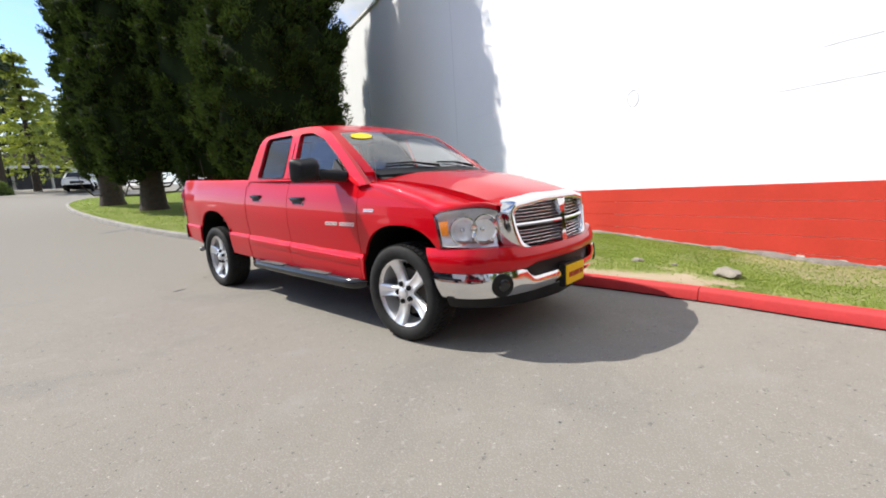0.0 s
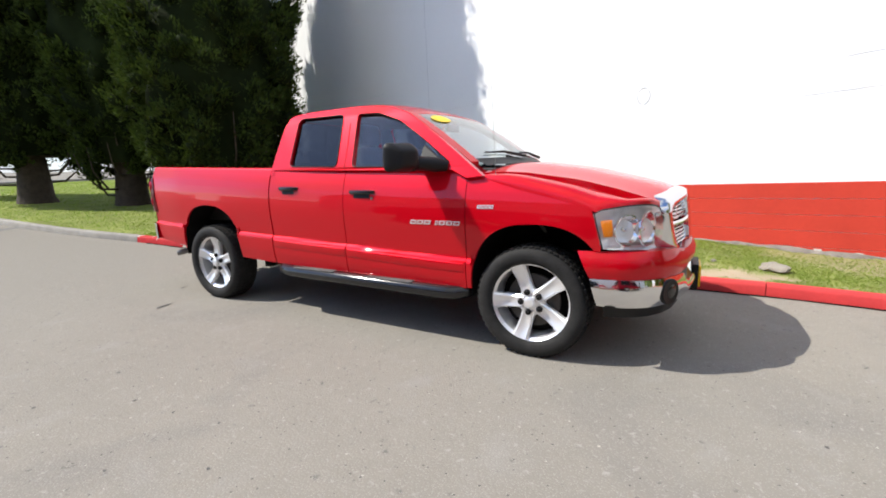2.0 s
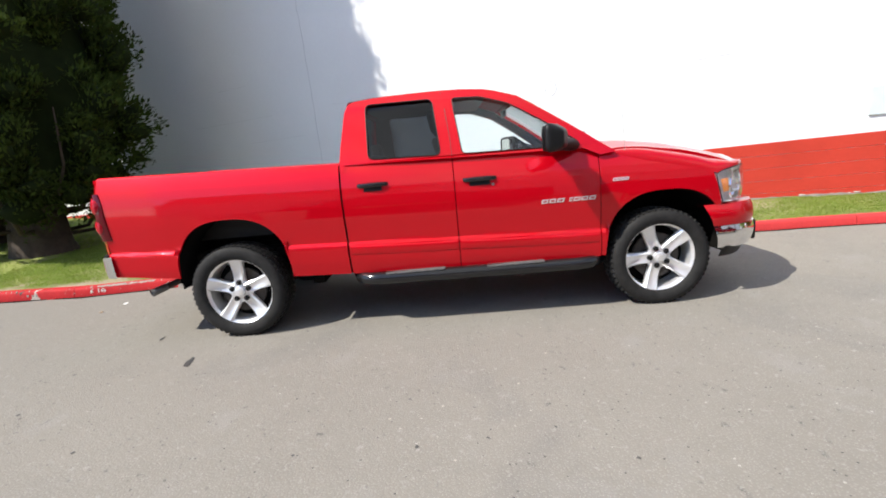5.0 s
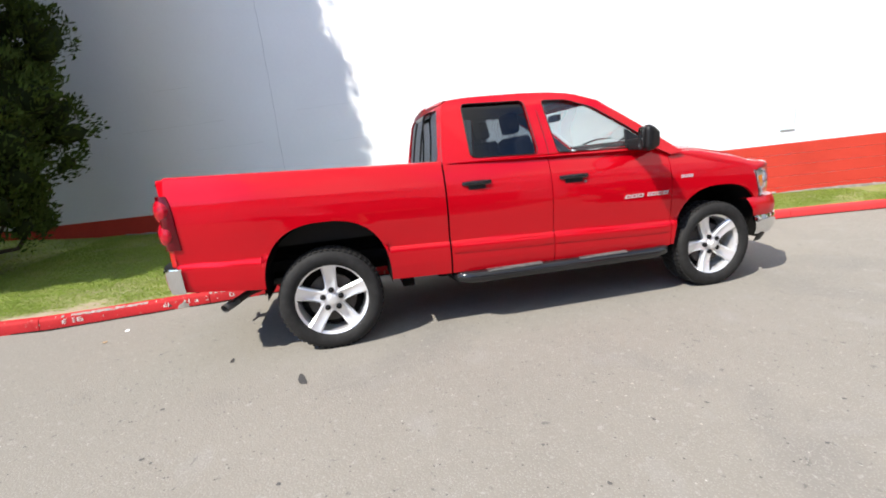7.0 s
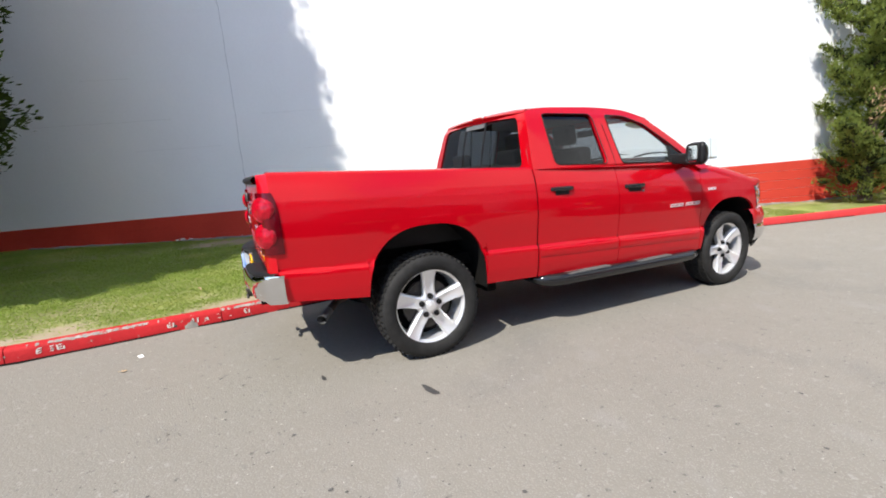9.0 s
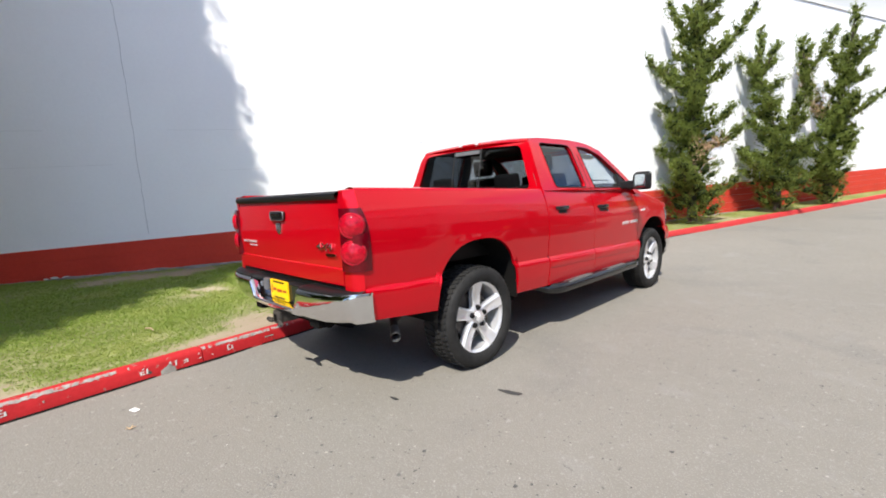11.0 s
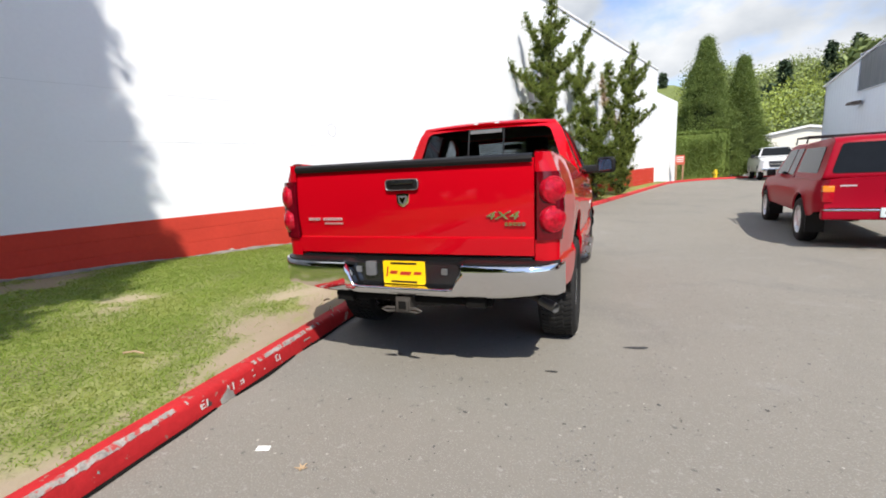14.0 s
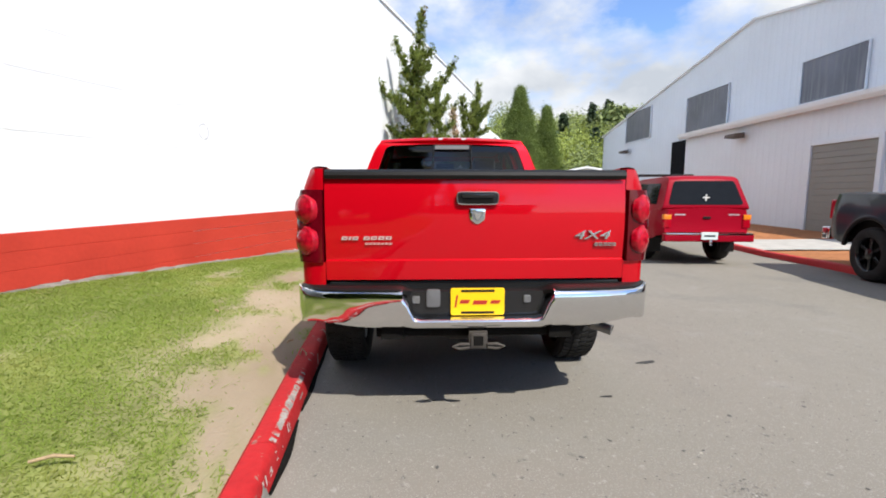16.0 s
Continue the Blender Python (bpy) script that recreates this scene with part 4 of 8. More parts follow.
# ---- far end behind the truck ----
fir((-2.2, -42), 11.0, 4.4, 71, "layered tree in bright yellow-green spring leaf", None, 0.36, 620, M_LEAF_SPRING, 0.2)
fir((-0.1, -40), 15.0, 3.0, 76, "tall dark pine with a bare lower trunk", None, 0.5, 260, None, 0.52)
broadleaf((6.5, -52), 12, 4.2, 72, "leafy green street tree", M_LEAF_SPRING, None, 260, 14, 0.5)
fir((-3.2, -64), 19, 3.6, 73, "dark fir behind the low building")
fir((3.0, -60), 17, 3.4, 74, "tall dark fir behind the low building")
broadleaf((-10, -66), 11, 6, 75, "green tree behind the low building", M_LEAF_OLIVE, None, 200, 14, 0.8)
for k, (x, y, w) in enumerate([(2.4, -36, 1.5), (4.6, -35.5, 1.8), (0.8, -37.5, 1.1), (7.2, -35.0, 1.8)]):
    rng = np.random.default_rng(80 + k)
    shrub = empty("shrub", pose(x, y, ground_z(x, y) - 0.05), "low rounded green shrub bed", "shrub", "shrub bed")
    u = rng.normal(size=(1500, 3))
    u /= np.linalg.norm(u, axis=1, keepdims=True)
    u[:, 2] = np.abs(u[:, 2])
    leaves("crown", u * rng.uniform(0.75, 1.05, (1500, 1)) * (w, w * 0.8, 1.15), 0.28, M_CEDAR, shrub, 0.6, None, 85 + k)

# ---- grey metal building across the drive ----
metal_hall = empty("metal_hall", pose(13.9, 0, 0), "pale grey metal-sided hall with gable and high windows", "building")
# Near end is unseen: wall run on to y -11 to dim truck-side reflections.
HALL_Y0, HALL_Y1, HALL_PEAK, PEAK_Z = -11.0, 31.2, 15.6, 8.75


def ribbed_wall(outline_top, y0, y1, z0, step, x=0.0, depth=0.007):
    """Vertical ribbed siding facing -x, its top following outline_top(y)."""
    bm = bmesh.new()
    prev, y, k = None, y0, 0
    while y <= y1 + 1e-6:
        for dy, dx in ((0, 0), (step * 0.55, 0), (step * 0.65, -depth), (step * 0.9, -depth)):
            yy = min(y + dy, y1)
            a, b = bm.verts.new((x + dx, yy, z0)), bm.verts.new((x + dx, yy, outline_top(yy)))
            if prev:
                bm.faces.new((prev[0], a, b, prev[1]))
            prev = (a, b)
        y += step
    return bm


def gable(y):
    return PEAK_Z - 0.185 * abs(y - HALL_PEAK)


part("siding", ribbed_wall(gable, HALL_Y0, HALL_Y1, -0.3, 0.30), M_METAL_WALL, metal_hall, "pale grey ribbed metal siding")
roof_pts = [(HALL_Y0 - 0.1, gable(HALL_Y0) - 0.02), (HALL_PEAK, PEAK_Z - 0.02), (HALL_Y1 + 0.1, gable(HALL_Y1) - 0.02), (HALL_Y1 + 0.1, gable(HALL_Y1) + 0.06), (HALL_PEAK, PEAK_Z + 0.06), (HALL_Y0 - 0.1, gable(HALL_Y0) + 0.06)]
part("roof", extrude_poly(roof_pts, 30.0, "x", -0.14), M_TRIM_WHITE, metal_hall, "thin white roof edge")
part("end_wall", box((0.0, HALL_Y1 - 0.1, -0.3), (30, HALL_Y1, gable(HALL_Y1))), M_METAL_WALL, metal_hall)


def hall_window(y0, y1, z0, z1, mat, x=-0.075, depth=0.12):
    w = part("window", box((x + 0.02, y0, z0), (x + 0.06, y1, z1)), mat, metal_hall, "high window with grey sheeting")
    bm = bmesh.new()
    for lo, hi in (((x - 0.03, y0 - 0.03, z0 - 0.03), (x + 0.05, y0, z1 + 0.03)), ((x - 0.03, y1, z0 - 0.03), (x + 0.05, y1 + 0.03, z1 + 0.03)),
                   ((x - 0.03, y0, z1), (x + 0.05, y1, z1 + 0.03)), ((x - 0.03, y0, z0 - 0.03), (x + 0.05, y1, z0))):
        box(lo, hi, bm=bm)
    part("frame", bm, M_METAL_WALL, w)


hall_window(23.9, 27.2, 4.95, 6.85, M_WINDOW_FILM)
hall_window(16.9, 20.1, 4.55, 6.45, M_WINDOW_FILM)
hall_window(10.45, 12.9, 4.7, 6.2, M_WINDOW_FILM)
# Solid box: its near-black colour stands for the unlit inside.
part("door_opening", box((-0.08, 20.05, 0.0), (0.1, 21.35, 4.3)), M_DOORWAY, metal_hall, "tall open doorway, its unlit inside coloured near-black")


def wall_lamp(m, label):
    ob = empty("wall_lamp", m, label, "lamp", "outside wall lamps")
    part("bracket", box((-0.12, -0.05, -0.05), (0.02, 0.05, 0.12), 0.01), M_WINDOW_DARK, ob)
    part("housing", extrude_poly([(-0.1, 0.12), (-0.5, 0.08), (-0.55, -0.06), (-0.1, -0.08)], 0.6, "y", -0.3, 0.015), M_BROWN_ROOF, ob)
    return ob


wall_lamp(pose(13.85, 26.8, 4.3), "dark wall lamp on the grey siding")

# lean-to in front of it
lean = empty("lean_to", pose(12.8, 0, 0), "lower grey metal lean-to with a roll-up door", "building")
LT_Z = 4.2
part("siding", ribbed_wall(lambda y: LT_Z, -8, 18.2, -0.3, 0.30), M_METAL_WALL, lean)
part("end_wall", box((0.0, 18.2, -0.3), (1.2, 18.3, LT_Z)), M_METAL_WALL, lean)
part("roof", extrude_poly([(-0.25, LT_Z), (1.2, LT_Z + 0.22), (1.2, LT_Z + 0.34), (-0.25, LT_Z + 0.12)], 26.6, "y", -8.2), M_TRIM_WHITE, lean)
part("gutter", extrude_poly([(-0.34, LT_Z - 0.12), (-0.2, LT_Z - 0.12), (-0.2, LT_Z + 0.13), (-0.4, LT_Z + 0.13), (-0.4, LT_Z + 0.0)], 26.6, "y", -8.2, 0.01), M_TRIM_WHITE, lean, "white gutter under the roof edge")
rd = part("roll_up_door", box((-0.05, 8.75, 0.1), (0.02, 10.95, 2.95)), M_ROLLUP, lean, "closed grey roll-up door")
bm = bmesh.new()
for k in range(14):
    box((-0.065, 8.77, 0.12 + k * 0.2), (-0.045, 10.93, 0.295 + k * 0.2), 0.008, 1, bm)
part("slat", bm, M_ROLLUP, rd)
bm = bmesh.new()
for lo, hi in (((-0.12, 8.6, 0.1), (0.0, 8.75, 3.1)), ((-0.12, 10.95, 0.1), (0.0, 11.1, 3.1)), ((-0.12, 8.75, 2.95), (0.0, 10.95, 3.1))):
    box(lo, hi, 0.01, 1, bm)
part("door_frame", bm, M_METAL_WALL, rd)
wall_lamp(pose(12.75, 14.35, 3.72), "dark wall lamp under the lean-to eaves")

# planting bed, walk and kerb in front of it
bed_line = smooth_line([(5.6, -1.0), (6.2, 0.8), (6.75, 2.4), (7.15, 4.0), (7.35, 5.6), (7.5, 7.2), (7.75, 9.0)])
rkerb = empty("kerb_far_side", Matrix(), "red painted kerb round a bark mulch bed", "kerb", kind="structure")
kerb_run(bed_line[::-1], ground_z, 1, owner=rkerb)


def strip(name, line, x_end, rise, mat, label, cat):
    v, f = [], []
    for x, y in line:
        for k in range(7):
            xx = x + 0.1 + (x_end - x - 0.1) * k / 6
            v.append((xx, y, ground_z(xx, y) + rise + 0.015 * noise.noise(Vector((xx * 2, y * 2, 1)))))
    f = [(i * 7 + k, i * 7 + k + 1, i * 7 + 8 + k, i * 7 + 7 + k) for i in range(len(line) - 1) for k in range(6)]
    return tagged(mesh_object(name, v, f, mat, smooth=True), label, cat, kind="structure")


strip("mulch_bed", [p for p in resample(bed_line, 0.3) if p[1] < 6.3], 12.8, 0.10, M_MULCH, "orange-brown bark mulch bed", "mulch")
strip("walkway", [(7.4, 6.3), (7.5, 7.2), (7.6, 8.3)], 12.8, 0.115, M_CONCRETE, "pale concrete walkway to the door", "walkway")
strip("mulch_bed_far", [(7.8, 8.3), (8.2, 10.5), (8.6, 14.0), (8.8, 18.0)], 12.8, 0.10, M_MULCH, "dark bark mulch bed along the lean-to", "mulch")

# small cream building, sign, hydrant
shed = empty("cream_building", pose(21.5, 55, ground_z(20, 55), 0, 0, -12), "low cream building with a shallow gable roof", "building")
part("wall", extrude_poly([(-6, -0.3), (6, -0.3), (6, 3.3), (0, 4.4), (-6, 3.3)], 10, "y", 0), M_CREAM, shed)
part("roof", extrude_poly([(-6.4, 3.3), (0, 4.45), (6.4, 3.3), (6.4, 3.55), (0, 4.7), (-6.4, 3.55)], 10.6, "y", -0.3), M_TRIM_WHITE, shed)
part("garage_door", box((-2.2, -0.05, 0), (2.6, 0.02, 2.4)), M_ROLLUP, shed)

sign = empty("warning_sign", pose(5.75, 29.3, ground_z(5.75, 29.3)), "small red sign on two wooden posts", "sign")
for x in (-0.2, 0.2):
    part("post", box((x - 0.05, -0.05, -0.2), (x + 0.05, 0.05, 1.55), 0.008), M_WOOD, sign)
part("board", box((-0.28, -0.075, 1.1), (0.28, -0.05, 1.72), 0.006), M_SIGN_RED, sign, "red sign board")
bm = bmesh.new()
for k in range(3):
    box((-0.2, -0.079, 1.55 - k * 0.13), (0.2, -0.0745, 1.60 - k * 0.13), bm=bm)
part("lettering", bm, M_TRIM_WHITE, sign, "faded white lettering bars")

hyd = empty("fire_hydrant", pose(8.3, 31.6, ground_z(8.3, 31.6)), "yellow fire hydrant beside the kerb", "hydrant")
part("barrel", lathe([(0.0, 0), (0.17, 0), (0.17, 0.06), (0.12, 0.08), (0.12, 0.5), (0.15, 0.52), (0.15, 0.57), (0.11, 0.66), (0.04, 0.72), (0.0, 0.72)], None, 20), M_YELLOW, hyd, smooth=50)
part("outlet", tube([(-0.2, 0, 0.42), (0.2, 0, 0.42)], 0.055, 12), M_YELLOW, hyd, smooth=50)
part("front_outlet", tube([(0, -0.2, 0.42), (0, 0, 0.42)], 0.07, 12), M_YELLOW, hyd, smooth=50)

# low building at the far end behind
office = empty("low_office", pose(0.5, -62, ground_z(0, -62), 0, 0, 8), "low dark brown building with a deep roof and shopfront glass", "building")
part("wall", box((-14, -8, -0.3), (16, 0, 3.0)), M_WINDOW_DARK, office)
part("roof", extrude_poly([(-15, 2.9), (17, 2.9), (16, 4.2), (-14, 4.2)], 10.5, "y", -9), M_BROWN_ROOF, office, "brown shingled mansard roof")
for k in range(9):
    part("column", box((-13.5 + k * 3.4, 0.0, 0), (-13.25 + k * 3.4, 0.12, 2.9)), M_CREAM, office)
part("fascia", box((-15, 1.4, 2.65), (17, 1.52, 2.95)), M_TRIM_WHITE, office)
lamp_post = empty("street_pole", pose(2.0, -36.4, ground_z(2, -36.4)), "grey wooden utility pole beside the shrubs", "pole")
part("pole", tube([(0, 0, -0.3), (0, 0, 9.5)], [0.14, 0.10], 10), M_WOOD, lamp_post, smooth=60)

# ---- the red pickup ----
M_RED = material("red_car_paint", (0.53, 0.0012, 0.009), 0.42, 0.3, vary=0.03, scale=1.0, coat=0.75, spec=0.03)
M_RED.node_tree.nodes["Principled BSDF"].inputs["Coat IOR"].default_value = 1.5
M_BLACK = material("black_plastic", (0.0055, 0.0055, 0.006), 0.5, vary=0.2, scale=8.0, spec=0.3)
M_GLOSS_BLACK = material("gloss_black", (0.012, 0.012, 0.013), 0.12, vary=0.1)
M_RUBBER = material("tyre_rubber", (0.020, 0.0195, 0.019), 0.72, vary=0.3, scale=14.0, bump=0.2, spec=0.2)
M_UNDER = material("matt_near_black", (0.009, 0.0085, 0.008), 0.95, vary=0.3, scale=6.0, spec=0.05)
M_CHROME = material("chrome", (0.74, 0.74, 0.75), 0.06, 1.0, vary=0.02)
M_LAMP_SILVER = material("silvered_reflector", (0.98, 0.98, 0.985), 0.22, 0.35, vary=0.02)
M_REFLECT = material("lamp_reflector", (0.98, 0.98, 0.985), 0.05, 1.0, vary=0.02)
M_ALLOY = material("polished_alloy", (0.84, 0.84, 0.85), 0.3, 0.65, vary=0.04, scale=9.0)
M_STEEL = material("dull_steel", (0.22, 0.22, 0.22), 0.5, 0.8, vary=0.2, scale=9.0)
M_TAIL_RED = material("red_lens", (0.36, 0.003, 0.014), 0.05, vary=0.4, scale=45.0, spec=0.4)
M_TAIL_DARK = material("dark_red_lens", (0.095, 0.001, 0.005), 0.06, spec=0.4, vary=0.2, scale=30.0)
M_CLEAR = material("clear_lens_white", (0.75, 0.75, 0.76), 0.1, vary=0.05, coat=1.0)
M_AMBER = material("amber_lens", (0.80, 0.24, 0.02), 0.12, vary=0.08, coat=1.0)
M_SEAT = material("dark_grey_cloth", (0.022, 0.022, 0.024), 0.9, vary=0.2, scale=9.0)
M_DASH = material("grey_dash_plastic", (0.10, 0.10, 0.105), 0.7, vary=0.1)
M_PLATE_YELLOW = material("yellow_plate", (0.85, 0.52, 0.0), 0.45, vary=0.05)
M_LETTER_RED = material("dark_red_lettering", (0.35, 0.02, 0.01), 0.5)


def glass_material(name, tint, facing=0.07):
    """Thin tinted glass: clear through, with a gloss that grows towards grazing views."""
    m = bpy.data.materials.new(name)
    m.use_nodes = True
    n, l = m.node_tree.nodes, m.node_tree.links
    n.clear()
    out, mix, tr, gl, lw, po, ma, no, bp, tc = (n.new("ShaderNode" + k) for k in ("OutputMaterial", "MixShader", "BsdfTransparent", "BsdfGlossy", "LayerWeight", "Math", "Math", "TexNoise", "Bump", "TexCoord"))
    tr.inputs["Color"].default_value = (*tint, 1)
    gl.inputs["Roughness"].default_value = 0.015
    lw.inputs["Blend"].default_value = 0.5
    po.operation, po.inputs[1].default_value = "POWER", 4.0
    ma.operation, ma.inputs[1].default_value, ma.inputs[2].default_value = "MULTIPLY_ADD", 1 - facing, facing
    no.inputs["Scale"].default_value = 1.6
    bp.inputs["Strength"].default_value, bp.inputs["Distance"].default_value = 0.05, 0.01
    l.new(tc.outputs["Object"], no.inputs["Vector"])
    l.new(no.outputs["Fac"], bp.inputs["Height"])
    l.new(bp.outputs["Normal"], gl.inputs["Normal"])
    l.new(lw.outputs["Facing"], po.inputs[0])
    l.new(po.outputs[0], ma.inputs[0])
    l.new(ma.outputs[0], mix.inputs["Fac"])
    l.new(tr.outputs["BSDF"], mix.inputs[1])
    l.new(gl.outputs["BSDF"], mix.inputs[2])
    l.new(mix.outputs["Shader"], out.inputs["Surface"])
    return m


M_GLASS = glass_material("clear_car_glass", (0.90, 0.95, 0.955), 0.10)
M_SCREEN = glass_material("windscreen_glass", (0.74, 0.80, 0.80), 0.26)
M_GLASS_TINT = glass_material("tinted_car_glass", (0.17, 0.19, 0.21), 0.05)
M_LENS = glass_material("clear_lens", (0.98, 0.98, 0.985), 0.09)


def holed_panel(outer, holes, place, depth, divide=0):
    """A flat outline with openings, mapped by place(u, v) into space, with edges folded back by depth(a vector)."""
    loops = [[Vector((u, v, 0)) for u, v in o] for o in (outer, *holes)]
    bm = bmesh.new()
    flat = [p for o in loops for p in o]
    vs = [bm.verts.new(place(p.x, p.y)) for p in flat]
    for t in mathutils_tessellate(loops):
        if len(set(t)) == 3:
            try:
                bm.faces.new([vs[i] for i in t])
            except ValueError:
                pass
    k = 0
    for o in loops:
        ring = vs[k:k + len(o)]
        back = [bm.verts.new(v.co + Vector(depth)) for v in ring]
        for i in range(len(o)):
            bm.faces.new((ring[i], ring[(i + 1) % len(o)], back[(i + 1) % len(o)], back[i]))
        k += len(o)
    bmesh.ops.recalc_face_normals(bm, faces=bm.faces[:])
    return bm


from mathutils.geometry import tessellate_polygon as mathutils_tessellate


def mirrored(bm):
    for v in bm.verts:
        v.co.x = -v.co.x
    bmesh.ops.reverse_faces(bm, faces=bm.faces[:])
    return bm


def rounded(points, r=0.03, steps=4):
    """An outline with its corners rounded."""
    out, n = [], len(points)
    for i in range(n):
        p, a, b = (Vector(points[j % n]).to_2d() if False else Vector((*points[j % n], 0)) for j in (i, i - 1, i + 1))
        da, db = (a - p), (b - p)
        rr = min(r, da.length * 0.45, db.length * 0.45)
        s, e = p + da.normalized() * rr, p + db.normalized() * rr
        for k in range(steps + 1):
            t = k / steps
            q = s * (1 - t) ** 2 + p * 2 * t * (1 - t) + e * t * t
            out.append((q.x, q.y))
    return out


def crease_z(y):
    return 0.765 - 0.037 * y


SIDE = [(0.38, 0.935), (0.46, 0.968), (0.58, 0.990), (0.69, 0.998), (0.722, 0.997), (0.737, 0.974), (0.84, 0.984), (0.94, 0.994), (1.03, 0.997), (1.11, 0.993), (1.18, 0.983), (1.24, 0.968), (1.29, 0.951), (1.34, 0.931), (1.38, 0.912)]


def arch_z(y, at, half, low, high):
    u = min(1.0, abs(y - at) / half)
    return low + (high - low) * (1 - u ** 2.5) ** (1 / 2.5)


REAR_ARCH, FRONT_ARCH = (0.0, 0.475, 0.50, 1.01), (3.53, 0.475, 0.43, 0.935)


def side_x(y, z):
    x = soft_table(SIDE, z - crease_z(y) + 0.735, 0.005)
    x -= 0.035 * smooth_step(-0.45, -1.1, y)
    for at, half, low, high in (REAR_ARCH, FRONT_ARCH):
        u, w = abs(y - at) / half, max(0.0, (z - low) / (high - low))
        d = (u ** 2.5 + w ** 2.5) ** (1 / 2.5) - 1
        x += 0.003 * math.exp(-(max(0.0, d) / 0.10) ** 2) * smooth_step(low - 0.12, low + 0.16, z)
    return x


def body_bottom(y):
    return lerp_table([(-1.05, 0.605), (-0.47, 0.55), (0.5, 0.485), (1.0, 0.465), (3.02, 0.435)], y)


def bed_top(y):
    return 1.41 - 0.031 * (y + 0.97)


def belt_z(y):
    return 1.345 - 0.018 * (y - 0.97)


def fender_top(y):
    return lerp_table([(3.0, 1.30), (3.16, 1.268), (3.4, 1.195), (3.8, 1.10), (3.9, 1.062)], y)


def spaced(a, b, n, ease=()):
    ys = list(np.linspace(a, b, n))
    for at, half, *_ in ease:
        ys += [at + half * math.sin(k * math.pi / 40) for k in range(-20, 21)]
    return sorted({round(float(v), 4) for v in ys if a <= v <= b})


truck = empty("pickup_truck", pose(0, 0, 0.002, -0.52), "glossy red four-door pickup truck parked at the kerb", "pickup truck")


def both(name, make, mat, parent=None, label="", smooth=35):
    """The part on the near side and its mirror image."""
    parent = parent or truck
    return part(name, make(), mat, parent, label, smooth), part(name, mirrored(make()), mat, parent, label, smooth)


def side_rows(y0, y1, low, top, n, ease=(), nz=56, inset=0.0):
    rows = []
    for y in spaced(y0, y1, n, ease):
        a, b = low(y), top(y)
        rows.append([(side_x(y, a + (b - a) * k / nz) - inset, y, a + (b - a) * k / nz) for k in range(nz + 1)])
    return rows


RIM = (-0.022, 0, 0)
bed_side = both("bed_side", lambda: grid_mesh(side_rows(-1.045, 0.957, lambda y: max(body_bottom(y), arch_z(y, *REAR_ARCH) if abs(y) < 0.475 else 0), bed_top, 26, (REAR_ARCH,)), RIM), M_RED, label="red bed side with a flared wheel arch")
fender = both("front_fender", lambda: grid_mesh(side_rows(3.0195, 3.958, lambda y: max(0.44, arch_z(y, *FRONT_ARCH)) if abs(y - 3.53) < 0.475 else 0.44, lambda y: fender_top(y) - 0.03 if y < 3.9 else 1.03 - (y - 3.9) * 3.9, 30, (FRONT_ARCH,)), RIM), M_RED, label="red front fender")
rear_door = both("rear_door", lambda: grid_mesh(side_rows(0.973, 1.8680, body_bottom, belt_z, 10), RIM), M_RED)
front_door = both("front_door", lambda: grid_mesh(side_rows(1.8750, 3.0130, body_bottom, belt_z, 12), RIM), M_RED)

for y, top in ((0.969, lambda y: belt_z(y)), (1.8715, lambda y: belt_z(y)), (3.0165, lambda y: 1.25)):
    both("panel_gap", lambda: grid_mesh([[(side_x(y, z) - 0.010, y + dy, z) for z in np.linspace(body_bottom(y) + 0.004, top(y), 16)] for dy in (-0.009, 0.009)]), M_UNDER)


# rail along the top of the bed
def bed_rail():
    rows = []
    for y in spaced(-1.045, 0.962, 16):
        x, z = side_x(y, bed_top(y)), bed_top(y)
        rows.append([(x, y, z), (x - 0.012, y, z + 0.014), (x - 0.04, y, z + 0.02), (x - 0.085, y, z + 0.016), (x - 0.10, y, z - 0.01), (x - 0.10, y, 1.25)])
    return grid_mesh(rows)


def bed_liner():
    return grid_mesh([[(side_x(y, bed_top(y)) - 0.10, y, 1.25), (side_x(y, bed_top(y)) - 0.10, y, 1.05), (0.73, y, 1.045), (0.73, y, 0.86)] for y in spaced(-1.045, 0.962, 6)])


both("bed_rail", bed_rail, M_RED)
both("bed_liner", bed_liner, M_BLACK, label="black plastic bed liner wall")
part("bed_floor", box((-0.725, -1.02, 0.82), (0.725, 0.95, 0.86)), M_BLACK, truck, "black bed liner")
part("bed_front_wall", box((-0.82, 0.90, 0.82), (0.82, 0.955, 1.33), 0.01), M_RED, truck)


# roof, pillars, glass
def upper_x(z):
    return 0.935 - (z - 1.34) * 0.40 - max(0.0, z - 1.72) ** 2 * 2.2


def on_side(y, z):
    return (upper_x(z) + 0.015 * math.sin((y - 0.9) / 2.2 * math.pi), y, z)


CAB_SIDE = [(0.968, 1.348), (0.985, 1.5), (1.015, 1.68), (1.031, 1.75), (1.048, 1.812), (1.068, 1.837), (1.10, 1.849), (1.3, 1.868), (1.77, 1.874), (2.0, 1.866), (2.2, 1.845), (2.42, 1.768), (2.58, 1.668), (2.76, 1.548), (2.92, 1.432), (3.05, 1.335), (3.15, 1.262), (3.02, 1.25), (2.9, 1.31), (1.6, 1.335)]
REAR_WINDOW = rounded([(1.205, 1.375), (1.20, 1.812), (1.745, 1.808), (1.785, 1.362)], 0.05, 4)
FRONT_WINDOW = rounded([(1.955, 1.355), (1.905, 1.80), (2.13, 1.79), (2.36, 1.712), (2.62, 1.545), (2.87, 1.365), (2.84, 1.338)], 0.035, 3)
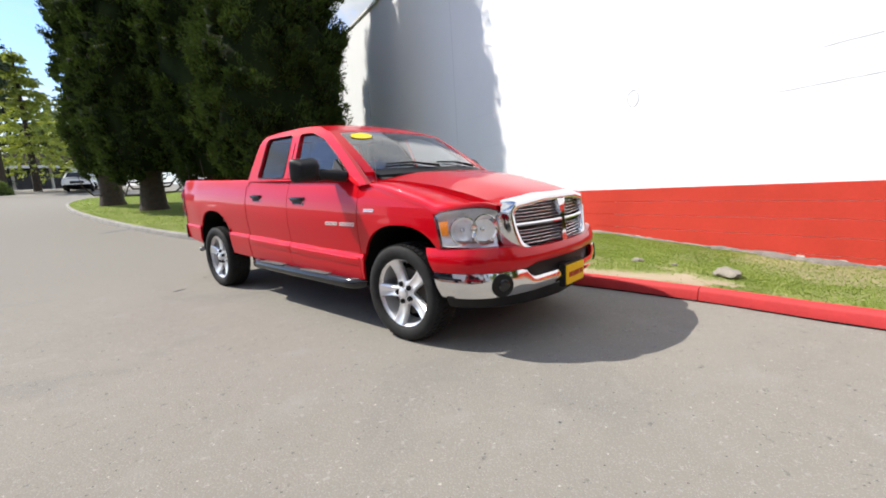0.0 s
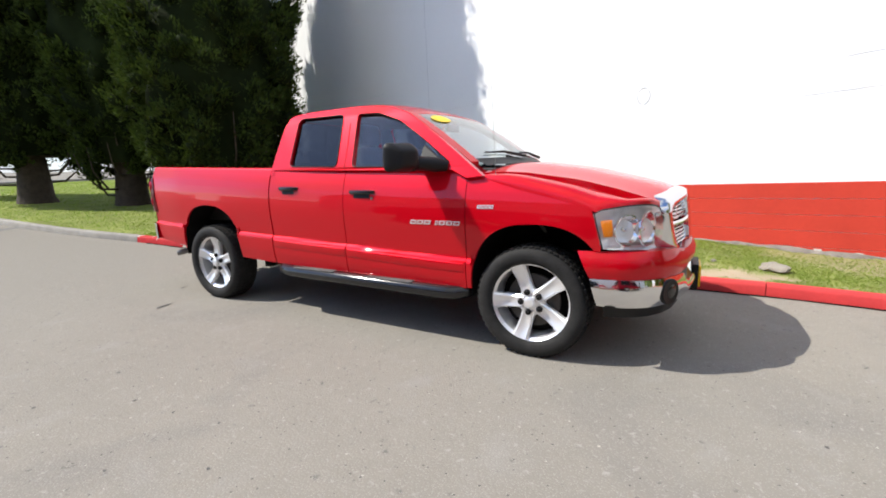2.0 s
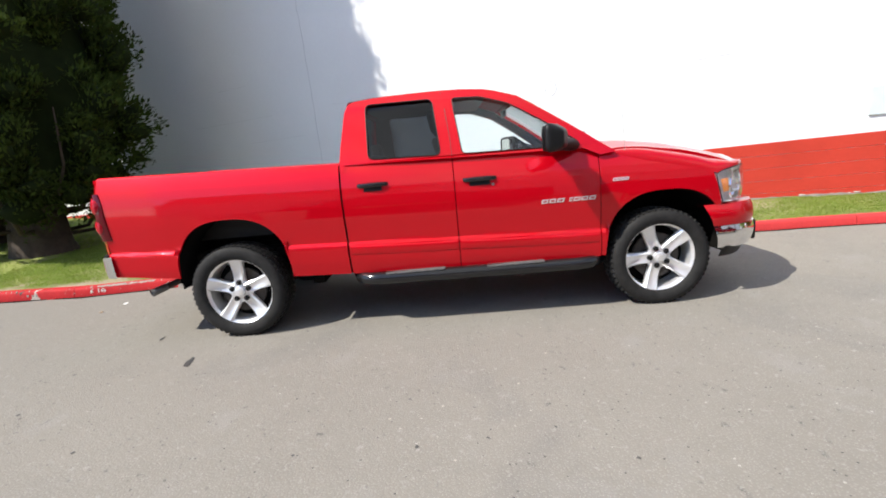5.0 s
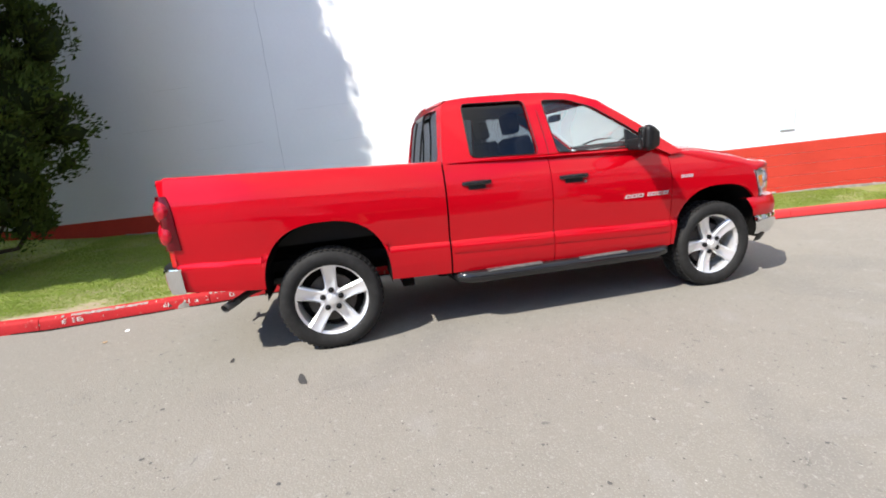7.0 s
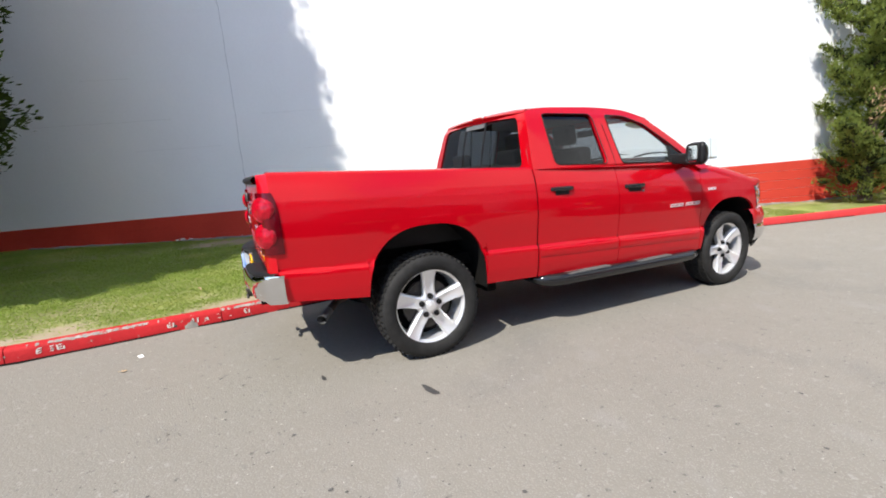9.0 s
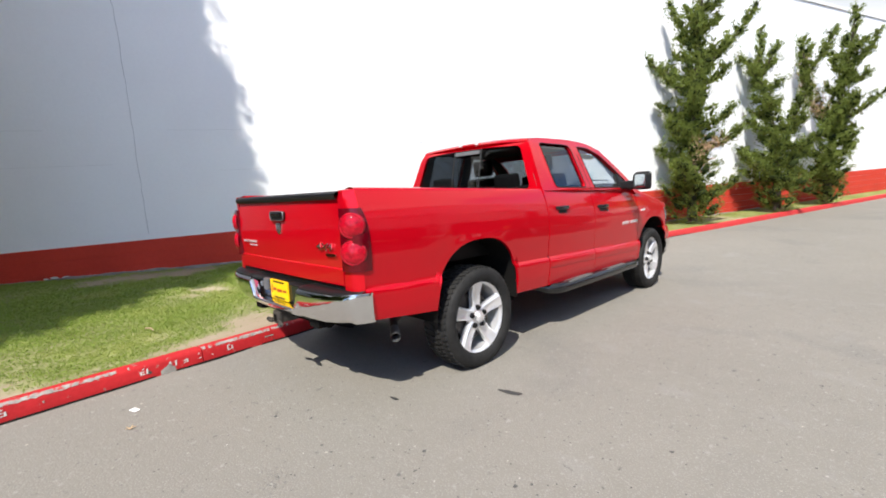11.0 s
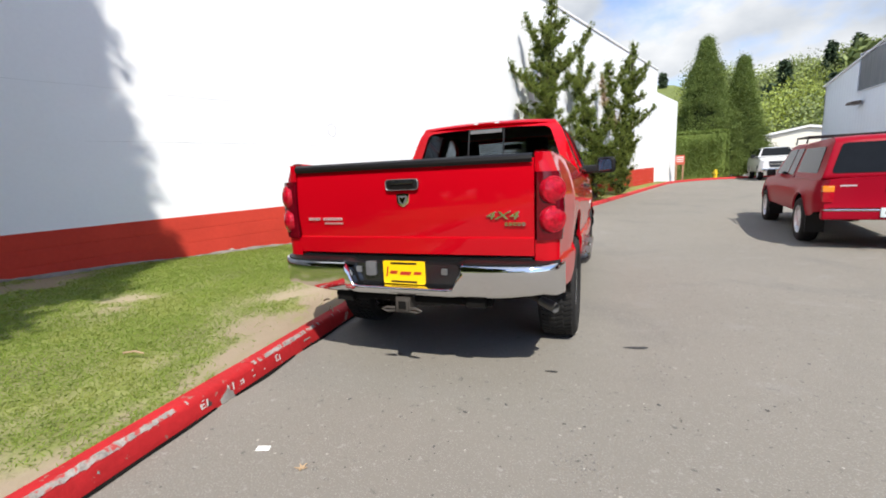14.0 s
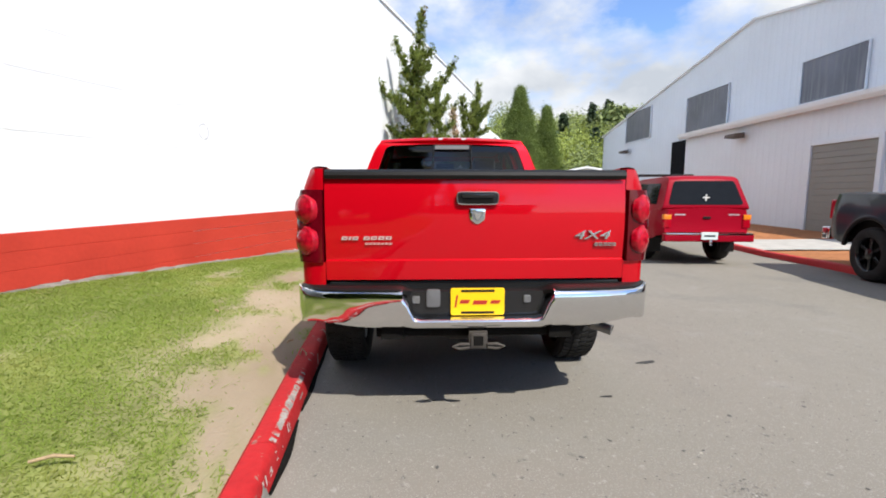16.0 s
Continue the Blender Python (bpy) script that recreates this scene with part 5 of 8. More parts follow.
both("cab_side", lambda: holed_panel(CAB_SIDE, [REAR_WINDOW, FRONT_WINDOW], on_side, (-0.045, 0, 0)), M_RED, label="red cab side with door window frames", smooth=25)


def pane(outline, inset):
    return lambda: holed_panel(outline, [], lambda y, z: Vector(on_side(y, z)) - Vector((inset, 0, 0)), (-0.004, 0, 0))


for door, outline, mat in ((rear_door, REAR_WINDOW, M_GLASS_TINT), (front_door, FRONT_WINDOW, M_GLASS)):
    for d, ob in zip(door, (pane(outline, 0.022)(), mirrored(pane(outline, 0.022)()))):
        g = part("window", ob, mat, d, "door window glass")
        g.visible_shadow = False


def weather_strip(outline):
    pts = [Vector(on_side(y, z)) - Vector((-0.002, 0, 0)) for y, z in outline]
    return tube(pts + [pts[0]], 0.0045, 6, False)


for outline in (REAR_WINDOW, FRONT_WINDOW):
    both("weather_strip", lambda: weather_strip(outline), M_BLACK, smooth=60)
both("belt_trim", lambda: tube([(side_x(y, belt_z(y) - 0.004) - 0.008, y, belt_z(y) + 0.006) for y in np.linspace(1.20, 2.88, 14)], 0.0065, 8), M_GLOSS_BLACK, smooth=60)
both("door_seam", lambda: tube([(Vector(on_side(y, z)) + Vector((0.0, 0, 0))) for y, z in ((1.872, 1.34), (1.865, 1.5), (1.845, 1.7), (1.82, 1.862))], 0.0026, 5), M_BLACK, smooth=60)


def roof_edge(y):
    z = lerp_table([(p[0], p[1]) for p in CAB_SIDE[6:15]], y)
    return Vector(on_side(y, z))


def roof_center_z(y):
    return lerp_table([(1.05, 1.845), (1.10, 1.875), (1.2, 1.90), (1.5, 1.912), (1.9, 1.908), (2.2, 1.876), (2.42, 1.80)], y)


U = [math.sin(k * math.pi / 32) for k in range(-16, 17)]


def roof_row(y):
    e = roof_edge(y)
    return [(e.x * u, y + 0.05 * (1 - u * u) * (y - 1.7) / 0.7 * (1 if y > 1.7 else -0.6), e.z + (roof_center_z(y) - e.z) * (1 - abs(u) ** 3.2) + 0.004) for u in U]


part("roof", grid_mesh([roof_row(y) for y in spaced(1.10, 2.42, 16)], (0, 0, -0.02)), M_RED, truck, "red cab roof", 40)


def screen_point(u, t):
    top = roof_row(2.42)
    s = math.asin(max(-1, min(1, u))) / math.pi * 32 + 16
    i = min(31, int(s))
    a = Vector(top[i]).lerp(Vector(top[i + 1]), s - i)
    b = Vector((0.86 * u, 3.15 - 0.14 * u * u, 1.375 - 0.015 * u * u))
    p = a.lerp(b, t)
    p.z += 0.03 * math.sin(math.pi * t) * (1 - u * u * 0.6)
    return p


SU = [k / 20 for k in range(-20, 21)]
glass_u = [u * 0.905 for u in SU]
ws = part("windscreen", grid_mesh([[screen_point(u, t) for u in glass_u] for t in np.linspace(0.05, 0.97, 14)]), M_SCREEN, truck, "clear windscreen", 60)
ws.visible_shadow = False
for sgn in (1, -1):
    part("pillar", grid_mesh([[screen_point(sgn * u, t) + Vector((0, 0, 0.004)) for u in (0.90, 0.94, 0.97, 1.0)] for t in np.linspace(0.0, 1.0, 14)], (0, -0.01, -0.03)), M_RED, truck, smooth=40)
def cowl_corner():
    """The red corner where the pillar foot runs down into hood and fender."""
    upper = [(0.765, 2.985, 1.388), (0.81, 2.975, 1.386), (0.852, 2.965, 1.382), (0.897, 2.962, 1.318), (0.932, 2.965, 1.262)]
    lower = [(0.735, 3.135, 1.276), (0.80, 3.118, 1.270), (0.865, 3.10, 1.262), (0.905, 3.08, 1.253), (0.940, 3.05, 1.240)]
    rows = []
    for k in range(7):
        t = k / 6
        rows.append([tuple(Vector(a).lerp(Vector(b), t) + Vector((0.004, 0.0, -0.022 + 0.012 * j / 4)) * math.sin(math.pi * t)) for j, (a, b) in enumerate(zip(upper, lower))])
    return grid_mesh(rows)


both("cowl_corner", cowl_corner, M_RED)
part("screen_header", grid_mesh([[screen_point(u, t) + Vector((0, 0, 0.003)) for u in glass_u] for t in (0.0, 0.025, 0.055)], (0, 0, -0.02)), M_RED, truck, smooth=40)
part("cowl", grid_mesh([[screen_point(u, t) + Vector((0, 0.0, 0.002)) for u in glass_u] for t in (0.95, 1.0)] + [[(0.86 * u, 3.24 - 0.16 * u * u, 1.352 - 0.02 * u * u) for u in glass_u]]), M_BLACK, truck, "black cowl panel", 40)
for x0, x1 in ((0.05, 0.72), (-0.68, 0.0)):
    wp = part("wiper", tube([screen_point(x0, 0.985) + Vector((0, 0.01, 0.03)), screen_point((x0 + x1) / 2, 0.90) + Vector((0, 0, 0.022)), screen_point(x1, 0.90) + Vector((0, 0, 0.02))], [0.014, 0.011, 0.007], 6), M_BLACK, truck, smooth=60)
part("price_sticker", grid_mesh([[screen_point(0.66 + 0.15 * math.cos(a) * r, 0.20 + 0.085 * math.sin(a) * r) + Vector((0, 0.004, 0.006)) for a in np.linspace(0, 2 * math.pi, 25)] for r in (0.02, 1.0)]), M_YELLOW, truck, "yellow oval sticker on the windscreen")


# back of the cab
def on_back(x, z):
    return (x, 0.968 + (z - 1.34) * 0.17 + max(0, z - 1.72) ** 2 * 2.0 - 0.06 * (1 - (x / 0.9) ** 2), z)


BACK_TOP = 1.822


def back_top(x):
    return BACK_TOP + 0.028 * (1 - (x / upper_x(BACK_TOP)) ** 2)


back_outer = [(upper_x(z), z) for z in np.linspace(1.30, BACK_TOP, 9)] + [(x, back_top(x)) for x in np.linspace(0.66, -0.66, 13)] + [(-upper_x(z), z) for z in np.linspace(BACK_TOP, 1.30, 9)]
back_hole = rounded([(-0.80, 1.37), (0.80, 1.37), (0.655, 1.790), (0.3, 1.806), (-0.3, 1.806), (-0.655, 1.790)], 0.06, 4)
part("cab_back", holed_panel(back_outer, [back_hole], on_back, (0, 0.04, 0)), M_RED, truck, "red cab back panel", 25)
g = part("back_window", holed_panel(back_hole, [], lambda x, z: Vector(on_back(x, z)) + Vector((0, 0.012, 0)), (0, 0.004, 0)), M_GLASS_TINT, truck, "tinted sliding back window")
g.visible_shadow = False


def roof_back_row(t):
    """From the roof's rear edge, rounding down to the top of the back panel."""
    row = []
    for top, u in zip(roof_row(1.10), U):
        x = upper_x(BACK_TOP) * u
        low = Vector((x, on_back(x, BACK_TOP)[1] - 0.003, back_top(x)))
        p = Vector(top).lerp(low, t)
        p += Vector((0, -0.012, 0.010)) * math.sin(math.pi * t)
        row.append(p)
    return row


part("roof_back", grid_mesh([roof_back_row(t) for t in np.linspace(0, 1, 6)]), M_RED, truck, smooth=60)
for x in (-0.19, 0.19):
    part("slider_bar", tube([Vector(on_back(x, 1.38)) + Vector((0, 0.004, 0)), Vector(on_back(x, 1.60)) + Vector((0, 0.004, 0)), Vector(on_back(x * 0.98, 1.80)) + Vector((0, 0.004, 0))], 0.009, 6), M_BLACK, g)
part("slider_top", holed_panel([(-0.17, 1.755), (0.17, 1.755), (0.17, 1.795), (-0.17, 1.795)], [], lambda x, z: Vector(on_back(x, z)) + Vector((0, -0.002, 0)), (0, 0.01, 0)), M_DASH, g)
cl = part("brake_light_bar", box((-0.15, 1.012, 1.848), (0.15, 1.09, 1.868), 0.008), M_TAIL_RED, truck, "high red brake light on the roof edge", 40)
for x in (-0.115, 0.115):
    part("cargo_lamp", box((x - 0.022, 1.008, 1.851), (x + 0.022, 1.03, 1.866), 0.004), M_CLEAR, cl)

# hood
HOOD_Z = [(3.02, 1.335), (3.2, 1.352), (3.4, 1.342), (3.75, 1.288), (4.0, 1.222), (4.2, 1.155), (4.30, 1.11), (4.36, 1.07)]


def hood_x(y):
    return lerp_table([(3.0, 0.875), (3.15, 0.845), (3.4, 0.80), (3.8, 0.74), (4.1, 0.69), (4.26, 0.655)], y)


def hood_row(y):
    zc, xe = soft_table(HOOD_Z, y, 0.05), hood_x(y)
    row = []
    for u in [k / 16 for k in range(-16, 17)]:
        dome = 0.024 * (1 - smooth_step(0.45, 0.95, abs(u)))
        z = zc - 0.018 + dome - 0.045 * abs(u) ** 2.6
        lead = 0.075 * (1 - u * u) * smooth_step(3.85, 4.25, y)
        back = 0.09 * (1 - u * u) * (1 - smooth_step(3.02, 3.4, y))
        row.append((xe * u, y + lead + back, z))
    return [(row[0][0], row[0][1], row[0][2] - 0.06)] + row + [(row[-1][0], row[-1][1], row[-1][2] - 0.06)]


part("hood", grid_mesh([hood_row(y) for y in spaced(3.06, 4.255, 22)], (0, 0, -0.03)), M_RED, truck, "red raised-centre hood", 35)


# headlamp outline in plan, and heights of its edges
def lamp_plan(t):
    return (soft_table([(0, 0.685), (0.3, 0.80), (0.6, 0.905), (0.8, 0.963), (1.0, 0.992)], t, 0.06), soft_table([(0, 4.272), (0.3, 4.225), (0.6, 4.13), (0.8, 4.03), (1.0, 3.90)], t, 0.06))


def lamp_top(t):
    return 1.012 + 0.05 * max(0.0, math.sin(math.pi * min(1, t * 1.0))) ** 0.55


def lamp_low(t):
    return 0.768 + 0.027 * t


LAMP_Y = sorted((lamp_plan(t)[1], lamp_plan(t)[0], lamp_top(t)) for t in np.linspace(0, 1, 21))


# fender tops between hood edge and body side
def fender_cap():
    rows = []
    for y in spaced(3.022, 4.262, 30):
        if y < 3.90:
            xo, zt = side_x(y, fender_top(y) - 0.03), fender_top(y)
        else:
            xo, zt = lerp_table([(a, b) for a, b, c in LAMP_Y], y) + 0.004, lerp_table([(a, c) for a, b, c in LAMP_Y], y) + 0.036
        xi = min(hood_x(y) + 0.004, xo - 0.02)
        zi = max(hood_row(y)[1][2] - 0.014 - 0.03 * smooth_step(3.2, 4.0, y), zt - 0.01)
        row = []
        for k in range(9):
            t = k / 8
            x = xi + (xo - xi) * math.sin(t * math.pi / 2) ** 0.9
            z = zi + (zt - 0.012 - zi) * t ** 1.6 - 0.018 * max(0, t - 0.6) ** 2 / 0.16 + 0.016 * math.sin(math.pi * t) * smooth_step(3.05, 3.4, y)
            row.append((x, y, z))
        rows.append([(xi, y, zi - 0.05)] + row)
    return grid_mesh(rows)


both("fender_cap", fender_cap, M_RED, smooth=45)

# front end: the nose in plan, as (way along it, place)
NOSE = [(0.0, (0.0, 4.45)), (0.25, (0.25, 4.44)), (0.5, (0.5, 4.405)), (0.7, (0.7, 4.342)), (0.85, (0.835, 4.262)), (0.97, (0.92, 4.165)), (1.08, (0.966, 4.07)), (1.22, (0.994, 3.94)), (1.32, (1.0, 3.84))]


def nose(s):
    def at(v):
        return Vector((lerp_table([(k, p[0]) for k, p in NOSE], v), lerp_table([(k, p[1]) for k, p in NOSE], v)))
    return (at(abs(s) - 0.04 if abs(s) > 0.04 else 0) + at(abs(s)) * 2 + at(abs(s) + 0.04)) / 4


def front_y(x):
    return lerp_table([(p[0], p[1]) for k, p in NOSE], abs(x))


def nose_end(z):
    """How far round the nose reaches before the wheel opening, by height."""
    y = lerp_table([(0.40, 4.0), (0.60, 3.95), (0.70, 3.905), (0.78, 3.865)], z)
    return lerp_table([(-p[1], k) for k, p in NOSE], -y)


def front_band(z_lo, z_hi, s_end=None, bulge=0.0, lean=0.0, n=44, nz=6, shape=0.0):
    """A sheet round the nose between two heights; shape bows it outwards in section."""
    rows = []
    for k in range(nz + 1):
        t = k / nz
        row = []
        for j in range(-n, n + 1):
            u = math.sin(j * math.pi / 2 / n)
            lo0 = z_lo(1.0) if callable(z_lo) else z_lo
            hi0 = z_hi(1.0) if callable(z_hi) else z_hi
            s = u * (nose_end(lo0 + (hi0 - lo0) * t) if s_end is None else s_end)
            p = nose(s)
            lo = z_lo(p.x) if callable(z_lo) else z_lo
            hi = z_hi(p.x) if callable(z_hi) else z_hi
            o = bulge * (1 - 0.7 * smooth_step(0.9, 1.2, abs(s))) + lean * (t - 0.5) + shape * math.sin(math.pi * t)
            out = Vector((smooth_step(0.45, 1.15, abs(s)), 1 - smooth_step(0.7, 1.25, abs(s)))).normalized() if abs(s) > 0.45 else Vector((0, 1))
            row.append((math.copysign(p.x + out.x * o, s) if s else 0.0, p.y + out.y * o, lo + (hi - lo) * t))
        rows.append(row)
    return grid_mesh(rows, (0, -0.05, 0))


part("front_fascia", front_band(lambda x: 0.605 + 0.03 * (1 - smooth_step(0.45, 0.6, x)), lambda x: 0.778 - 0.035 * (1 - smooth_step(0.4, 0.75, x)), None, 0.03, -0.02, shape=0.02), M_RED, truck, "red painted bumper fascia", 45)
part("fascia_top", grid_mesh([[(math.copysign(nose(s).x * k, s), nose(s).y * 1.0 + dy, z - 0.035 * (1 - smooth_step(0.4, 0.75, nose(s).x))) for s in np.linspace(-1.25, 1.25, 45)] for k, dy, z in ((1.005, 0.02, 0.778), (0.99, -0.06, 0.776), (0.96, -0.14, 0.77))]), M_RED, truck, smooth=45)
part("front_bumper", front_band(lambda x: 0.425 - 0.005 * x, lambda x: 0.603 - 0.07 * (1 - smooth_step(0.52, 0.60, x)), None, 0.04, 0.02, shape=0.022), M_CHROME, truck, "chrome front bumper", 45)
part("bumper_grille", front_band(0.50, 0.65, 0.62, 0.0), M_BLACK, truck, "black slot in the bumper")
part("air_dam", front_band(lambda x: 0.29 + 0.05 * x, 0.43, 1.12, -0.02, 0.05), M_BLACK, truck, "black lower air dam", 45)
for sgn in (1, -1):
    m = Matrix.Translation((sgn * 0.783, 4.334, 0.512)) @ Matrix.Rotation(radians(sgn * -31), 4, "Z") @ Matrix.Rotation(radians(-90), 4, "X")
    fb = part("fog_lamp", lathe([(0.084, -0.02), (0.084, 0.029), (0.078, 0.033), (0.072, 0.031), (0.0, 0.030)], m, 28), M_BLACK, truck, "round fog lamp in a black bezel", 40)
    part("lens", lathe([(0.046, 0.030), (0.043, 0.033), (0.025, 0.036), (0.0, 0.037)], m @ Matrix.Translation((sgn * -0.012, 0, 0)), 24), M_GLOSS_BLACK, fb, smooth=60)


def grille_point(x, z, off=0.0):
    return Vector((x, 4.405 - 0.125 * (x / 0.66) ** 2 - 0.10 * (z - 0.92) - 0.5 * max(0.0, z - 1.0) ** 2 + off, z))


G_OUT = rounded([(-0.56, 0.70), (0.56, 0.70), (0.645, 0.745), (0.668, 0.90), (0.678, 1.035), (0.615, 1.10), (0.30, 1.14), (-0.30, 1.14), (-0.615, 1.10), (-0.678, 1.035), (-0.668, 0.90), (-0.645, 0.745)], 0.06, 5)
G_IN = rounded([(-0.455, 0.745), (0.455, 0.745), (0.525, 0.785), (0.565, 0.90), (0.58, 1.00), (0.54, 1.035), (0.26, 1.07), (-0.26, 1.07), (-0.54, 1.035), (-0.58, 1.00), (-0.565, 0.90), (-0.525, 0.785)], 0.04, 5)


def surround_ring():
    rows = []
    for t, off in ((0.0, -0.05), (0.0, 0.022), (0.12, 0.038), (0.4, 0.045), (0.65, 0.034), (0.85, 0.006), (0.97, -0.035), (1.0, -0.07), (1.0, -0.12)):
        row = [grille_point(a[0] + (b[0] - a[0]) * t, a[1] + (b[1] - a[1]) * t, off) for a, b in zip(G_IN, G_OUT)]
        rows.append(row + [row[0]])
    return grid_mesh(rows)


grille = part("grille_surround", surround_ring(), M_CHROME, truck, "broad rounded chrome grille surround", 60)
part("grille_back", holed_panel(G_IN, [], lambda x, z: grille_point(x, z, -0.05), (0, -0.02, 0)), M_BLACK, grille, "black grille core")


def g_half(z):
    return lerp_table([(0.745, 0.455), (0.785, 0.525), (0.90, 0.565), (1.0, 0.58), (1.035, 0.54), (1.07, 0.26)], z)


for k in range(12):
    z = 0.768 + k * 0.0255
    if abs(z - 0.915) < 0.02:
        continue
    w = g_half(z) + 0.004
    part("grille_bar", grid_mesh([[grille_point(x, z + dz, dy) for x in np.linspace(-w, w, 25)] for dy, dz in ((-0.03, -0.004), (0.002, -0.004), (0.006, 0.0), (0.002, 0.004), (-0.03, 0.004))]), M_CHROME, grille, smooth=60)
part("crossbar", grid_mesh([[grille_point(x, 0.915 + dz, dy) for x in np.linspace(-0.57, 0.57, 31)] for dy, dz in ((-0.03, -0.015), (0.022, -0.013), (0.03, 0.0), (0.022, 0.013), (-0.03, 0.015))]), M_CHROME, grille, smooth=40)
part("crossbar", grid_mesh([[grille_point(dx * (0.75 + 1.1 * smooth_step(0.95, 1.08, z) + 0.5 * (1 - smooth_step(0.74, 0.86, z))), z, dy) for z in np.linspace(0.74, 1.08, 17)] for dy, dx in ((-0.03, -0.036), (0.026, -0.034), (0.04, 0.0), (0.026, 0.034), (-0.03, 0.036))]), M_CHROME, grille, "chrome centre post", 40)
part("filler_panel", grid_mesh([[(x, front_y(x) - 0.20, z) for x in np.linspace(-0.74, 0.74, 31)] for z in (0.66, 0.9, 1.06)]), M_BLACK, truck)


# headlamps
def lamp_sheet(off, n=20, t0=0.0, t1=1.0, w0=0.0, w1=1.0, tilt=0.0, bow=0.018):
    rows = []
    for k in range(9):
        w = w0 + (w1 - w0) * k / 8
        row = []
        for j in range(n + 1):
            t = t0 + (t1 - t0) * j / n
            x, y = lamp_plan(t)
            lo, hi = lamp_low(t), lamp_top(t)
            o = off + bow * math.sin(math.pi * w) - tilt * w
            nx = lerp_table([(0, 0.25), (0.6, 0.6), (1.0, 0.95)], t)
            row.append((x + o * nx, y + o * math.sqrt(1 - nx * nx) + 0.06 * (1 - w) * smooth_step(0.72, 1.0, t), lo + (hi - lo) * w))
        rows.append(row)
    return grid_mesh(rows)


def lamp_bowl():
    """The silvered inside of the lamp: deep behind the lens, meeting it at its edges."""
    rows = []
    for w, off in ((0.0, 0.0), (0.03, -0.03), (0.10, -0.05), (0.3, -0.058), (0.6, -0.070), (0.88, -0.085), (0.96, -0.07), (1.0, 0.0)):
        rows.append([(lambda x, y, nx, o: (x + o * nx, y + o * math.sqrt(1 - nx * nx) + 0.06 * (1 - w) * smooth_step(0.72, 1.0, t), lamp_low(t) + (lamp_top(t) - lamp_low(t)) * w))(*lamp_plan(t), lerp_table([(0, 0.25), (0.6, 0.6), (1.0, 0.95)], t), off * math.sin(math.pi * (0.06 + 0.88 * t)) ** 0.4) for t in np.linspace(0, 1, 21)])
    return grid_mesh(rows)


for sgn in (1, -1):
    fix = (lambda b: b) if sgn > 0 else mirrored
    hl = part("headlamp", fix(lamp_bowl()), M_LAMP_SILVER, truck, "clear headlamp with silver reflectors", 60)
    lens = part("lens", fix(lamp_sheet(0.004)), M_LENS, hl, smooth=60)
    lens.visible_shadow = False
    part("amber_lamp", fix(lamp_sheet(-0.012, 8, 0.83, 0.95, 0.32, 0.74)), M_AMBER, hl, "amber turn signal", 60)
    part("lamp_shelf", fix(lamp_sheet(-0.02, 10, 0.12, 0.72, 0.10, 0.17)), M_STEEL, hl, smooth=60)
    for t, r in ((0.27, 0.104), (0.62, 0.094)):
        x, y = lamp_plan(t)
        yaw = 20 if t < 0.4 else 40
        d = Vector((math.sin(radians(yaw)), math.cos(radians(yaw)), 0))
        m = Matrix.Translation((sgn * (x - d.x * 0.04), y - d.y * 0.04, 0.905)) @ Matrix.Rotation(radians(sgn * -yaw), 4, "Z") @ Matrix.Rotation(radians(-90), 4, "X")
        part("reflector", lathe([(r + 0.003, 0.012), (r, 0.018), (r * 0.95, 0.010), (r * 0.8, -0.018), (r * 0.55, -0.040), (r * 0.25, -0.050), (0.0, -0.052)], m, 28), M_REFLECT, hl, smooth=50)
        part("reflector_rim", lathe([(r + 0.001, 0.012), (r + 0.002, 0.021), (r + 0.009, 0.020), (r + 0.010, 0.008)], m, 28), M_CHROME, hl, smooth=50)
        part("bulb_shield", lathe([(0.017, -0.05), (0.017, -0.012), (0.010, -0.004), (0.0, -0.003)], m, 14), M_CHROME, hl, smooth=50)
    edge = [Vector((lamp_plan(t)[0] + 0.003, lamp_plan(t)[1] + 0.003, lamp_top(t) + 0.004)) for t in np.linspace(0, 1, 14)]
    edge += [Vector((lamp_plan(1)[0] + 0.003, lamp_plan(1)[1] + 0.06 * w, lamp_top(1) + (lamp_low(1) - lamp_top(1)) * w)) for w in (0.33, 0.66, 1.0)]
    part("lamp_bezel", fix(tube(edge, 0.0045, 6)), M_BLACK, hl, smooth=60)

FP = front_y(0) + 0.075
fp = part("front_plate", extrude_poly(rounded([(-0.155, 0.40), (0.155, 0.40), (0.155, 0.555), (-0.155, 0.555)], 0.012), 0.014, "y", FP, 0.002), M_PLATE_YELLOW, truck, "yellow dealer plate with dark red bars")
part("plate_holder", box((-0.165, FP - 0.05, 0.385), (0.165, FP - 0.001, 0.57), 0.006), M_BLACK, fp)
for x0, x1 in ((-0.13, -0.075), (-0.065, 0.055), (0.065, 0.12)):
    part("lettering_bar", box((x0, FP + 0.013, 0.455), (x1, FP + 0.0165, 0.495)), M_LETTER_RED, fp)


